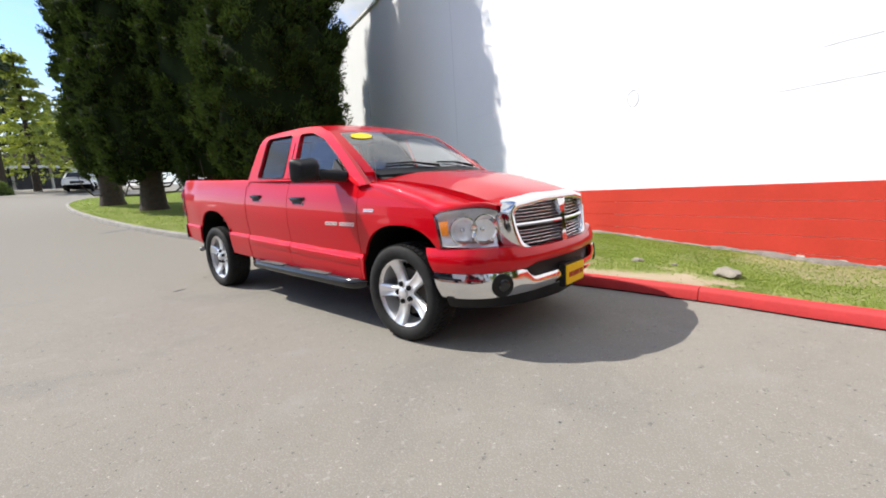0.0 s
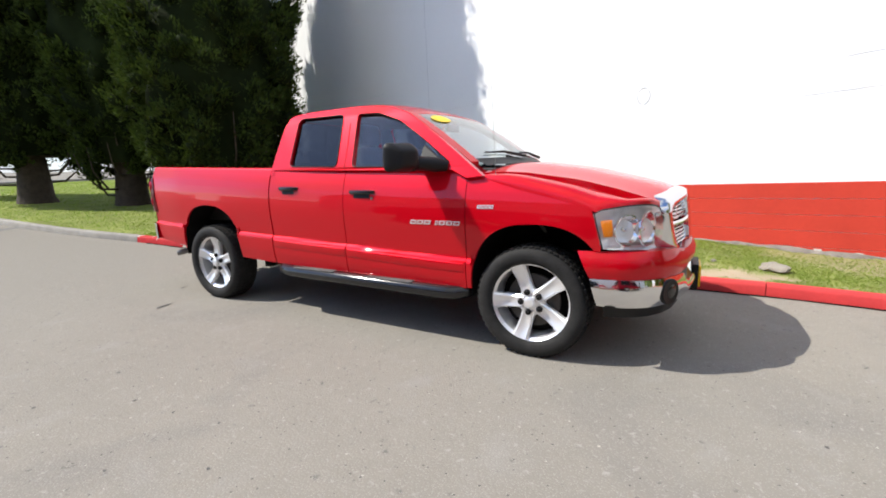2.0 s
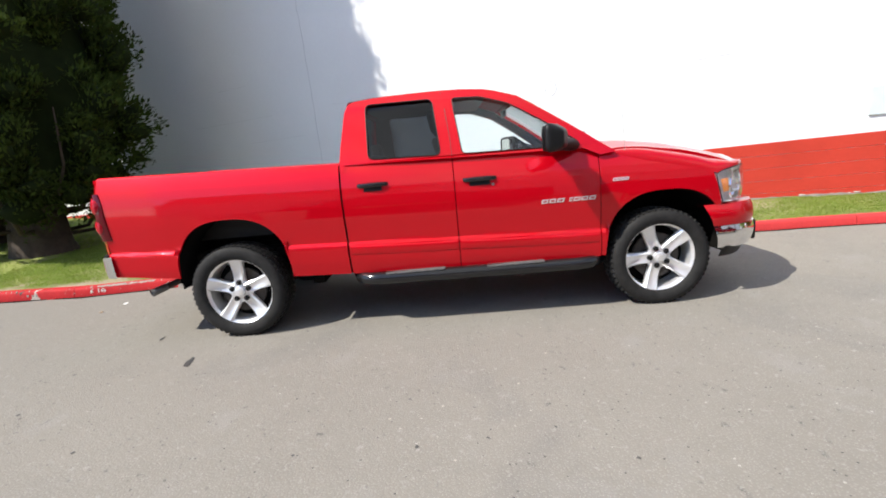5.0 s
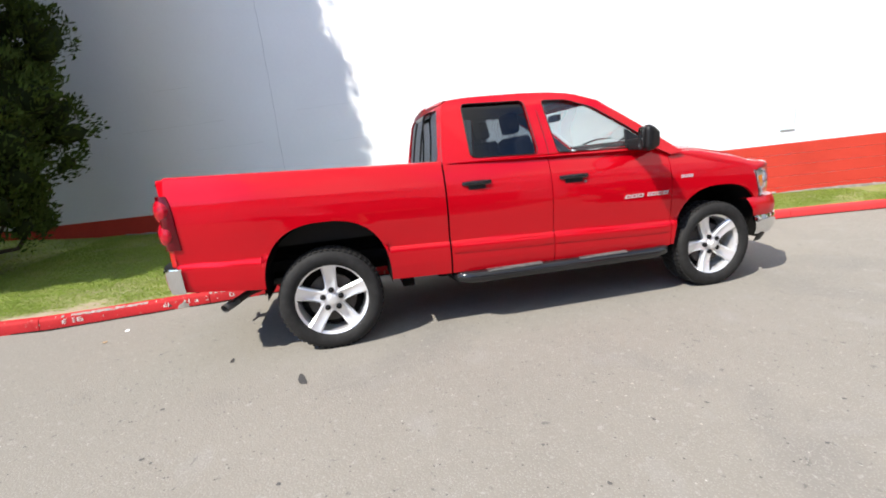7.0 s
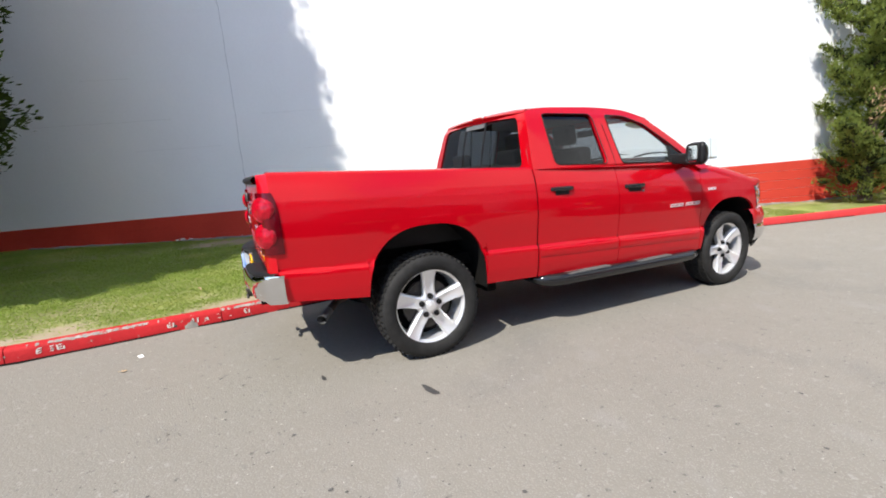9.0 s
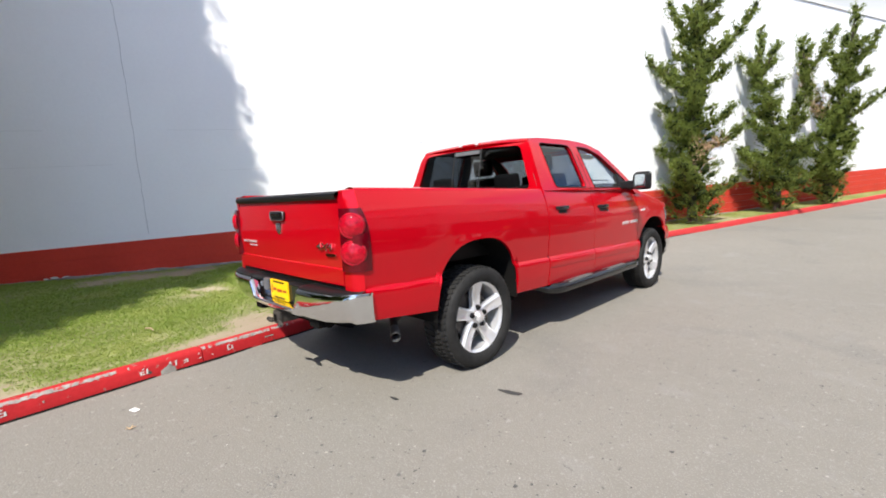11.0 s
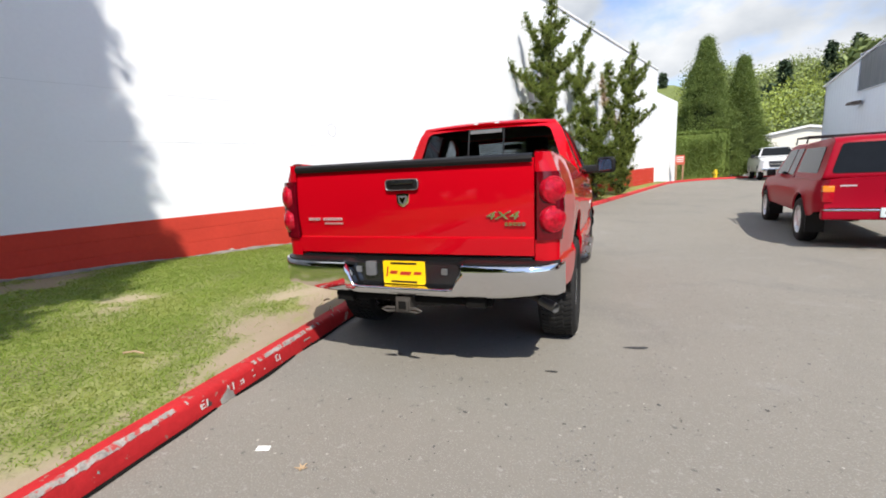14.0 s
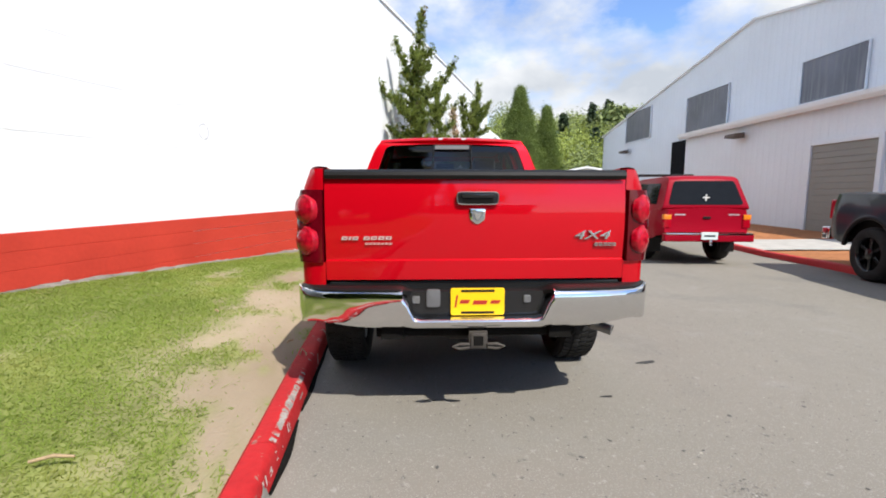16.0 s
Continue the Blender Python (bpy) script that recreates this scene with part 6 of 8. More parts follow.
# tailgate, tail lamps, rear bumper
M_TREAD = material("worn_tread_pad", (0.10, 0.10, 0.10), 0.7, vary=0.3, scale=40.0, bump=0.3, spec=0.2)
M_PIPE = material("rusty_pipe", (0.06, 0.052, 0.045), 0.7, 0.3, vary=0.3, scale=14.0)
M_REVERSE = material("reverse_lens_plastic", (0.60, 0.32, 0.32), 0.15, vary=0.15, scale=30.0, coat=1.0)
TG = -1.105
tg = part("tailgate", grid_mesh([[(0.812 * u, TG - 0.012 * (1 - u * u) + dy, z) for u in np.linspace(-1, 1, 17)] for z, dy in ((0.815, 0.02), (0.822, 0.0), (0.925, -0.004), (0.932, 0.006), (0.945, 0.004), (1.1, -0.008), (1.25, -0.004), (1.35, 0.006), (1.385, 0.012))], (0, 0.05, 0)), M_RED, truck, "red tailgate", 30)
part("spoiler", grid_mesh([[(0.805 * u, TG - 0.012 * (1 - u * u) + dy, z) for u in np.linspace(-1, 1, 17)] for z, dy in ((1.362, -0.002), (1.360, -0.014), (1.380, -0.026), (1.398, -0.022), (1.412, 0.0), (1.41, 0.06), (1.36, 0.07))]), M_BLACK, tg, "black ribbed tailgate top spoiler", 40)
part("lower_valance", box((-0.80, TG + 0.01, 0.74), (0.80, TG + 0.06, 0.812), 0.01), M_BLACK, truck)
hd = part("tailgate_handle", extrude_poly(rounded([(-0.108, 1.228), (0.108, 1.228), (0.112, 1.292), (-0.112, 1.292)], 0.022), 0.022, "y", TG - 0.037, 0.005), M_BLACK, tg, "black tailgate handle", 40)
part("bezel", tube([(x, TG - 0.036, z) for x, z in (lambda o: o + o[:1])(rounded([(-0.108, 1.228), (0.108, 1.228), (0.112, 1.292), (-0.112, 1.292)], 0.022))], 0.004, 6, False), M_STEEL, hd, smooth=60)
part("grip", extrude_poly(rounded([(-0.085, 1.262), (0.085, 1.262), (0.09, 1.287), (-0.09, 1.287)], 0.01), 0.012, "y", TG - 0.047, 0.004), M_GLOSS_BLACK, hd, smooth=40)
# Flat near-black plate: its colour stands for the shaded hollow under the grip.
part("recess", extrude_poly(rounded([(-0.08, 1.23), (0.08, 1.23), (0.08, 1.258), (-0.08, 1.258)], 0.01), 0.003, "y", TG - 0.0395), M_UNDER, hd)
em = part("emblem", extrude_poly(rounded([(-0.045, 1.205), (0.045, 1.205), (0.04, 1.145), (0.0, 1.118), (-0.04, 1.145)], 0.012), 0.014, "y", TG - 0.028, 0.003), M_CHROME, tg, "small chrome shield emblem", 40)
part("emblem_field", extrude_poly(rounded([(-0.032, 1.192), (0.032, 1.192), (0.028, 1.152), (0.0, 1.135), (-0.028, 1.152)], 0.01), 0.002, "y", TG - 0.0305), M_STEEL, em)
part("emblem_shape", extrude_poly([(-0.022, 1.188), (0.0, 1.176), (0.022, 1.188), (0.012, 1.158), (0.0, 1.142), (-0.012, 1.158)], 0.003, "y", TG - 0.034), M_CHROME, em)


def badge_bars(name, widths, x, z, height, gap, place, mat, parent, label, slant=0.25):
    """A row of plain raised bars, one for each character."""
    at = x
    owner = None
    for w in widths:
        if w > 0:
            pts = [(at, z), (at + w, z), (at + w + slant * height, z + height), (at + slant * height, z + height)]
            hole = [(at + w * 0.22 + slant * height * 0.28, z + height * 0.28), (at + w * 0.82 + slant * height * 0.28, z + height * 0.28), (at + w * 0.82 + slant * height * 0.70, z + height * 0.70), (at + w * 0.22 + slant * height * 0.70, z + height * 0.70)]
            part(name, holed_panel(pts, [hole] if w > height * 0.6 else [], lambda u, v: place(u, v), place(0, 0, True)), mat, parent, label)
        at += abs(w) + gap


def rear_place(u, v, depth=False):
    return (0, 0.012, 0) if depth else (u, TG - 0.019, v)


badge_bars("badge_bar", [0.028, 0.012, 0.028, -0.012, 0.03, 0.03, 0.03, 0.03], -0.725, 1.040, 0.017, 0.009, rear_place, M_ALLOY, tg, "chrome badge character")
badge_bars("badge_bar", [0.014] * 7, -0.60, 1.014, 0.009, 0.007, rear_place, M_ALLOY, tg, "chrome badge character")


def lettering(name, text, size, extrude, m, mat, parent, label, shear=0.0, width=1.0):
    cu = bpy.data.curves.new(name, "FONT")
    cu.body, cu.size, cu.extrude, cu.shear, cu.bevel_depth = text, size, extrude, shear, 0.0006
    tmp = bpy.data.objects.new(name, cu)
    me = bpy.data.meshes.new_from_object(tmp)
    bpy.data.objects.remove(tmp)
    me.transform(m @ Matrix.Diagonal((width, 1, 1, 1)))
    me.materials.clear()
    me.materials.append(mat)
    ob = new(name, me)
    ob.parent = parent
    return tagged(ob, label)


REAR_FACE = Matrix.Rotation(radians(90), 4, "X")
lettering("drive_badge", "4X4", 0.066, 0.004, Matrix.Translation((0.525, TG - 0.018, 1.04)) @ REAR_FACE, M_CHROME, tg, "chrome four by four badge", 0.25, 1.75)
badge_bars("badge_bar", [0.018] * 5, 0.645, 1.002, 0.018, 0.007, rear_place, M_CHROME, tg, "small chrome badge character", 0.0)

for sgn in (1, -1):
    fix = (lambda b: b) if sgn > 0 else mirrored
    def housing():
        rows = []
        for k in range(13):
            z = 0.918 + (1.305 - 0.918) * k / 12
            xo = side_x(-1.0, z) + 0.006
            reach = 0.120 - 0.012 * (k / 12) - 0.03 * (k / 12) ** 6
            rows.append([(0.822, TG + 0.004, z), (0.828, TG - 0.016, z), (0.88, TG - 0.016, z), (xo - 0.028, TG + 0.008, z), (xo + 0.002, TG + 0.35 * reach, z), (xo + 0.006, TG + 0.7 * reach, z), (xo + 0.002, TG + reach - 0.008, z), (xo - 0.02, TG + reach, z)])
        return grid_mesh(rows, None)
    tl = part("tail_lamp", fix(housing()), M_TAIL_DARK, truck, "dark red tail lamp with two round lenses", 50)
    for z in (1.20, 1.035):
        m = Matrix.Translation((sgn * 0.918, TG + 0.014, z)) @ Matrix.Rotation(radians(sgn * 42), 4, "Z") @ Matrix.Rotation(radians(90), 4, "X")
        part("round_lens", lathe([(0.082, -0.02), (0.081, 0.004), (0.076, 0.014), (0.070, 0.017), (0.067, 0.015), (0.052, 0.025), (0.030, 0.032), (0.0, 0.035)], m, 36), M_TAIL_RED, tl, "bulging round red lens", 60)
    bm = bmesh.new()
    bmesh.ops.create_uvsphere(bm, u_segments=16, v_segments=10, radius=1.0, matrix=Matrix.Translation((sgn * 0.918, TG + 0.014, 1.035)) @ Matrix.Rotation(radians(sgn * 42), 4, "Z") @ Matrix.Translation((sgn * -0.012, -0.003, -0.056)) @ Matrix.Diagonal((0.040, 0.008, 0.013, 1)))
    part("reverse_lens", bm, M_REVERSE, tl, "small pale reversing lens", 60)
    part("bed_corner", fix(grid_mesh([[(0.816, TG + 0.002, z), (0.88, TG + 0.002, z), (side_x(-1.0, z) - 0.03, TG + 0.02, z), (side_x(-1.045, z) - 0.0, -1.045, z)] for z in (0.62, 0.70, 0.80, 0.918)])), M_RED, truck, smooth=40)
    part("bed_corner", fix(grid_mesh([[(0.816, TG + 0.002, z), (0.86, TG + 0.002, z), (side_x(-1.0, z) - 0.03, TG + 0.02, z), (side_x(-1.045, z), -1.045, z)] for z in (1.305, 1.35, 1.40, 1.415)] + [[(0.816, -1.02, 1.42), (0.83, -1.02, 1.425), (0.85, -1.02, 1.425), (0.87, -1.02, 1.42)]])), M_RED, truck, smooth=40)


def bumper_y(x):
    return soft_table([(0, -1.248), (0.4, -1.243), (0.6, -1.236), (0.7, -1.228), (0.8, -1.211), (0.87, -1.186), (0.93, -1.143), (0.965, -1.09), (0.98, -1.03)], abs(x), 0.012)


def bumper_band(x0, x1, z_lo, z_hi, off=0.0, n=30, shape=0.008):
    rows = []
    for t, dy in ((0.0, 0.085), (0.06, 0.055), (0.16, 0.036), (0.30, 0.026), (0.55, 0.014), (0.78, 0.008), (0.89, 0.012), (0.96, 0.026), (1.0, 0.05)):
        row = []
        for k in range(n + 1):
            a = math.pi / 2 * k / n
            x = x0 + (x1 - x0) * (math.sin(a) if abs(x1) > abs(x0) + 0.1 else 1 - math.cos(a) if abs(x0) > abs(x1) + 0.1 else k / n)
            lo, hi = z_lo(abs(x)), z_hi(abs(x))
            row.append((x, bumper_y(x) + off + dy * (shape > 0) * (1 - 0.85 * smooth_step(0.85, 0.955, abs(x))), lo + (hi - lo) * t))
        rows.append(row)
    return grid_mesh(rows, (0, 0.022, 0))


rb = part("rear_bumper", bumper_band(-0.98, -0.40, lambda x: 0.564 + 0.036 * smooth_step(0.55, 0.98, x), lambda x: 0.785), M_CHROME, truck, "chrome rear step bumper", 45)
part("bumper_end", bumper_band(0.40, 0.98, lambda x: 0.564 + 0.036 * smooth_step(0.55, 0.98, x), lambda x: 0.785), M_CHROME, rb, smooth=45)
part("bumper_lower", bumper_band(-0.41, 0.41, lambda x: 0.566, lambda x: 0.63 + 0.15 * smooth_step(0.33, 0.41, x), 0.0, 24, 0.012), M_CHROME, rb, smooth=45)
part("plate_recess", bumper_band(-0.42, 0.42, lambda x: 0.61, lambda x: 0.762, 0.09, 12, 0.0), M_GLOSS_BLACK, rb, "black number plate recess", 45)
pad = [[(x, min(bumper_y(x) + 0.022 + dy + 0.08 * smooth_step(0.42, 0.34, abs(x)), -1.05), 0.784 + dz - 0.022 * smooth_step(0.42, 0.34, abs(x))) for x in np.linspace(-0.955, 0.955, 61)] for dy, dz in ((0.0, -0.02), (0.0, 0.0), (0.02, 0.012), (0.13, 0.012), (0.18, 0.0))]
part("step_pad", grid_mesh(pad), M_BLACK, rb, "black step pad on the bumper", 40)
pl = part("number_plate", extrude_poly(rounded([(-0.145, 0.635), (0.145, 0.635), (0.145, 0.782), (-0.145, 0.782)], 0.012), 0.012, "y", -1.172, 0.002), M_PLATE_YELLOW, truck, "yellow dealer plate with dark red bars")
for x0, x1, z0, z1 in ((-0.125, -0.105, 0.68, 0.745), (-0.10, -0.04, 0.700, 0.720), (-0.03, 0.055, 0.694, 0.716), (0.065, 0.125, 0.698, 0.716)):
    part("lettering_bar", extrude_poly([(x0, z0), (x1 - 0.01, z0), (x1, z1), (x0 + 0.01, z1)], 0.003, "y", -1.1745), M_LETTER_RED, pl)
for z in (0.644, 0.762):
    part("lettering_bar", box((-0.09, -1.1745, z), (0.09, -1.1715, z + 0.012)), M_BLACK, pl)
part("socket_cover", extrude_poly(rounded([(-0.275, 0.68), (-0.20, 0.68), (-0.20, 0.775), (-0.275, 0.775)], 0.015), 0.03, "y", -1.172, 0.006), M_DASH, rb, "grey trailer socket cover", 40)
for x in (-0.33, 0.27):
    part("bracket_bolt", extrude_poly(rounded([(x - 0.02, 0.70), (x + 0.02, 0.70), (x + 0.02, 0.74), (x - 0.02, 0.74)], 0.01), 0.02, "y", -1.166, 0.004), M_STEEL, rb)
ht = part("tow_hitch", extrude_poly([(-0.04, 0.468), (0.04, 0.468), (0.04, 0.548), (-0.04, 0.548)], 0.22, "y", -1.22, 0.004), M_PIPE, truck, "rusty dark tow hitch receiver", 40)
# Flat near-black plate: its colour stands for shade in the receiver's mouth.
part("receiver_hole_shade", box((-0.026, -1.222, 0.482), (0.026, -1.219, 0.534)), M_UNDER, ht)
part("collar", extrude_poly(rounded([(-0.05, 0.458), (0.05, 0.458), (0.05, 0.558), (-0.05, 0.558)], 0.01), 0.02, "y", -1.21, 0.003), M_PIPE, ht)
for sgn in (1, -1):
    part("chain_loop", tube([(sgn * 0.05, -1.22, 0.49), (sgn * 0.10, -1.23, 0.495), (sgn * 0.135, -1.23, 0.482), (sgn * 0.10, -1.225, 0.468), (sgn * 0.05, -1.22, 0.472)], 0.009, 7), M_PIPE, ht, smooth=60)
part("hitch_bar", tube([(-0.55, -1.08, 0.53), (0.55, -1.08, 0.53)], 0.035, 10), M_UNDER, truck, smooth=60)

# inner rear wheel wells
for sgn in (1, -1):
    fix = (lambda b: b) if sgn > 0 else mirrored
    arc = [(0.01 + 0.50 * math.cos(math.pi * k / 18), 0.50 + 0.53 * math.sin(math.pi * k / 18)) for k in range(19)]
    part("wheel_liner", fix(grid_mesh([[(x, y if x > 0.52 else 0.01 + (y - 0.01) * 0.1, z if x > 0.52 else 0.55) for y, z in arc] for x in (0.968, 0.75, 0.53, 0.515)])), M_UNDER, truck, "black wheel arch liner", 40)

# sides: handles, mouldings, badges, steps, mirrors
MIRROR_TURN = Matrix.Translation((1.10, 2.675, 0)) @ Matrix.Rotation(radians(-27), 4, "Z") @ Matrix.Translation((-1.10, -2.64, 0))


def turned(b):
    b.transform(MIRROR_TURN)
    return b


def mirror_shell():
    b = box((1.095, 2.585, 1.302), (1.345, 2.715, 1.508), 0.055, 5)
    for v in b.verts:
        k = smooth_step(2.62, 2.715, v.co.y)
        v.co.x -= 0.40 * k * max(0.0, v.co.x - 1.14)
        v.co.z -= 0.30 * k * (v.co.z - 1.375)
    b.transform(MIRROR_TURN)
    return b


for sgn, rd_, fd in ((1, rear_door[0], front_door[0]), (-1, rear_door[1], front_door[1])):
    fix = (lambda b: b) if sgn > 0 else mirrored
    for d, y0, y1, z in ((rd_, 1.10, 1.345, 1.178), (fd, 1.94, 2.205, 1.148)):
        def grip():
            rows = []
            for k in range(13):
                t = k / 12
                y = y0 + (y1 - y0) * t
                x = side_x(y, z)
                lift = 0.032 * math.sin(math.pi * min(1, max(0, t))) ** 0.5 + 0.008
                h = 0.021 - 0.006 * abs(2 * t - 1) ** 3
                rows.append([(x - 0.004, y, z - h), (x + lift * 0.8, y, z - h * 0.8), (x + lift, y, z), (x + lift * 0.8, y, z + h * 0.8), (x - 0.004, y, z + h)])
            return grid_mesh(rows)
        hdl = part("handle", fix(grip()), M_GLOSS_BLACK, d, "black pull handle", 50)
        part("handle_cup", fix(grid_mesh([[(side_x(y, z - 0.02 + 0.03 * v) + 0.003, y, z - 0.02 + v * 0.03) for v in np.linspace(-1, 1, 5)] for y in np.linspace(y0 + 0.05, y1 - 0.05, 7)])), M_BLACK, hdl)
        part("lock", fix(lathe([(0.0, 0.008), (0.011, 0.008), (0.012, 0.0)], Matrix.Translation((side_x(y1, z - 0.045), y1 - 0.03, z - 0.05)) @ Matrix.Rotation(radians(90), 4, "Y"), 12)), M_STEEL, d) if d is fd else None
    for d, y0, y1 in ((rd_, 0.985, 1.858), (fd, 1.886, 2.995)):
        rows = []
        for y in np.linspace(y0, y1, 14):
            ease = smooth_step(0.0, 0.02, min(y - y0, y1 - y))
            rows.append([(side_x(y, crease_z(y) + v) + 0.001 + p * (0.2 + 0.8 * ease), y, crease_z(y) + v) for v, p in ((-0.100, -0.004), (-0.097, 0.003), (-0.086, 0.005), (-0.055, 0.007), (-0.036, 0.007), (-0.028, 0.004), (-0.024, -0.004))])
        part("side_moulding", fix(grid_mesh(rows)), M_RED, d, smooth=50)
    def side_place(u, v, depth=False):
        return (-0.012 * sgn, 0, 0) if depth else (sgn * (side_x(u, v) + 0.005), u, v)
    slant = 0.3
    badge_bars("badge_bar", [0.05, 0.05, 0.055, -0.02, 0.022, 0.05, 0.05, 0.05], 2.545, 0.907, 0.031, 0.011, side_place, M_ALLOY, fd, "chrome model badge character", slant)
    badge_bars("badge_bar", [0.026] * 4, 3.11, 1.035, 0.024, 0.006, side_place, M_ALLOY, fender[0 if sgn > 0 else 1], "small chrome engine badge character", slant)
    # running board tube
    st = part("side_step", fix(tube([(0.80, 0.98, 0.44), (0.93, 1.03, 0.42), (0.985, 1.10, 0.415), (1.0, 1.2, 0.412), (1.0, 2.0, 0.402), (1.0, 2.82, 0.392), (0.985, 2.92, 0.393), (0.92, 3.0, 0.40), (0.80, 3.04, 0.43)], [0.045, 0.05, 0.052, 0.052, 0.052, 0.052, 0.052, 0.05, 0.045], 14)), M_GLOSS_BLACK, truck, "black tubular side step", 60)
    for y0, y1 in ((1.25, 1.74), (2.08, 2.55)):
        part("tread_pad", fix(extrude_poly(rounded([(0.965, y0), (1.04, y0), (1.04, y1), (0.965, y1)], 0.02), 0.012, "z", 0.449 - 0.0125 * (y0 - 1.2), 0.004)), M_TREAD, st, "ribbed grey tread pad", 40)
    for y in (1.3, 2.1, 2.75):
        part("step_bracket", fix(box((0.6, y - 0.03, 0.40), (0.97, y + 0.03, 0.43))), M_UNDER, st)
    # door mirror
    mr = part("door_mirror", fix(mirror_shell()), M_BLACK, truck, "black fold-out door mirror", 50)
    part("mirror_arm", fix(extrude_poly(rounded([(0.90, 1.322), (1.16, 1.308), (1.16, 1.415), (0.90, 1.41)], 0.03), 0.105, "y", 2.61, 0.02)), M_BLACK, mr, smooth=50)
    part("mirror_foot", fix(tube([(1.14, 2.655, 1.362), (1.05, 2.715, 1.358), (0.975, 2.785, 1.348), (0.925, 2.845, 1.338)], [0.048, 0.050, 0.054, 0.040], 12)), M_BLACK, mr, smooth=60)
    part("mirror_sail", fix(holed_panel([(2.60, 1.335), (2.865, 1.335), (2.63, 1.50)], [], lambda y, z: Vector(on_side(y, z)) + Vector((0.008, 0, 0)), (-0.03, 0, 0))), M_BLACK, mr, smooth=40)
    part("mirror_glass", fix(turned(extrude_poly(rounded([(1.130, 1.330), (1.310, 1.330), (1.310, 1.478), (1.130, 1.478)], 0.045), 0.004, "y", 2.5825))), M_CHROME, mr, "mirror glass")
    part("mirror_rim", fix(turned(tube([(x, 2.582, z) for x, z in (lambda o: o + o[:1])(rounded([(1.122, 1.322), (1.318, 1.322), (1.318, 1.486), (1.122, 1.486)], 0.045))], 0.010, 8, False))), M_BLACK, mr, smooth=60)
an = part("aerial", tube([(0.93, 3.24, 1.12), (0.93, 3.235, 1.20), (0.91, 3.19, 2.0)], [0.010, 0.002, 0.0009], 7), M_STEEL, truck, "thin whip aerial", 60)
ex = part("exhaust_pipe", tube([(0.55, 0.1, 0.52), (0.62, -0.45, 0.52), (0.70, -0.66, 0.478), (0.85, -0.765, 0.440)], 0.027, 14, False), M_PIPE, truck, smooth=60)
part("tip", tube([(0.80, -0.732, 0.452), (0.905, -0.806, 0.427)], [0.031, 0.033], 16, False), M_STEEL, ex, "worn dull steel exhaust tip", 60)



# wheels
def make_wheel(parent, m):
    R = 0.405
    prof = [(0.276, 0.105), (0.285, 0.122), (0.31, 0.137), (0.342, 0.140), (0.372, 0.133), (0.386, 0.118), (0.392, 0.09), (R - 0.010, 0.05), (R - 0.010, 0.0), (R - 0.010, -0.05), (0.392, -0.09), (0.386, -0.118), (0.372, -0.133), (0.342, -0.140), (0.31, -0.137), (0.276, -0.105)]
    wheel = part("wheel", lathe([(0.275, 0.108), (0.288, 0.114), (0.295, 0.106), (0.283, 0.092), (0.264, 0.08), (0.257, 0.0), (0.25, -0.10)], None, 64), M_ALLOY, parent, "polished five-spoke alloy wheel", 40)
    wheel.matrix_basis = m
    ty = part("tyre", lathe(prof, None, 72), M_RUBBER, wheel, "black all-terrain tyre", 45)
    bm = bmesh.new()
    for k in range(56):
        a = 2 * math.pi * k / 56
        for h0, h1, sh in ((-0.112, -0.06, 0.0), (-0.05, -0.005, 0.02), (0.005, 0.05, -0.02), (0.06, 0.112, 0.0)):
            b = bmesh.new()
            outer = abs(h0 + h1) / 2 > 0.07
            bmesh.ops.create_cube(b, size=1.0, matrix=Matrix.Rotation(a + sh, 4, "Z") @ Matrix.Translation((R - (0.013 if outer else 0.007), 0, (h0 + h1) / 2)) @ Matrix.Rotation(0.35 if h0 > 0 else -0.35, 4, "X") @ Matrix.Diagonal((0.015, 0.027, h1 - h0, 1)))
            for v in b.verts:
                bm.verts.new(v.co)
            bm.verts.ensure_lookup_table()
            o = len(bm.verts) - 8
            for f in b.faces:
                bm.faces.new([bm.verts[o + v.index] for v in f.verts])
            b.free()
    tagged(part("tread", bm, M_RUBBER, ty), kind="stuff")
    part("brake_disc", lathe([(0.06, 0.02), (0.19, 0.02), (0.19, -0.01), (0.06, -0.01)], None, 40), M_PIPE, wheel, smooth=40)
    part("barrel_back", lathe([(0.0, -0.06), (0.257, -0.06)], None, 40), M_UNDER, wheel)
    for k in range(5):
        rows = []
        for t in np.linspace(0, 1, 9):
            r = 0.055 + (0.275 - 0.055) * t
            w = 0.036 + 0.024 * t ** 1.5 + 0.014 * (1 - t) ** 2
            h = 0.088 + 0.022 * t - 0.018 * math.sin(math.pi * t)
            rows.append([(r, -w, h - 0.045), (r, -w, h - 0.012), (r, -w * 0.72, h), (r, -w * 0.25, h - 0.002 - 0.008 * math.sin(math.pi * t)), (r, w * 0.25, h - 0.002 - 0.008 * math.sin(math.pi * t)), (r, w * 0.72, h), (r, w, h - 0.012), (r, w, h - 0.045)])
        sp = grid_mesh(rows, None)
        sp.transform(Matrix.Rotation(2 * math.pi * k / 5 + 0.31, 4, "Z"))
        part("spoke", sp, M_ALLOY, wheel, smooth=40)
        a = 2 * math.pi * k / 5 + 0.31
        part("lug_nut", lathe([(0.022, 0.06), (0.022, 0.096), (0.013, 0.097), (0.013, 0.106), (0.006, 0.110), (0.0, 0.110)], Matrix.Translation((0.076 * math.cos(a), 0.072 * math.sin(a), 0)), 10), M_BLACK, wheel, smooth=40)
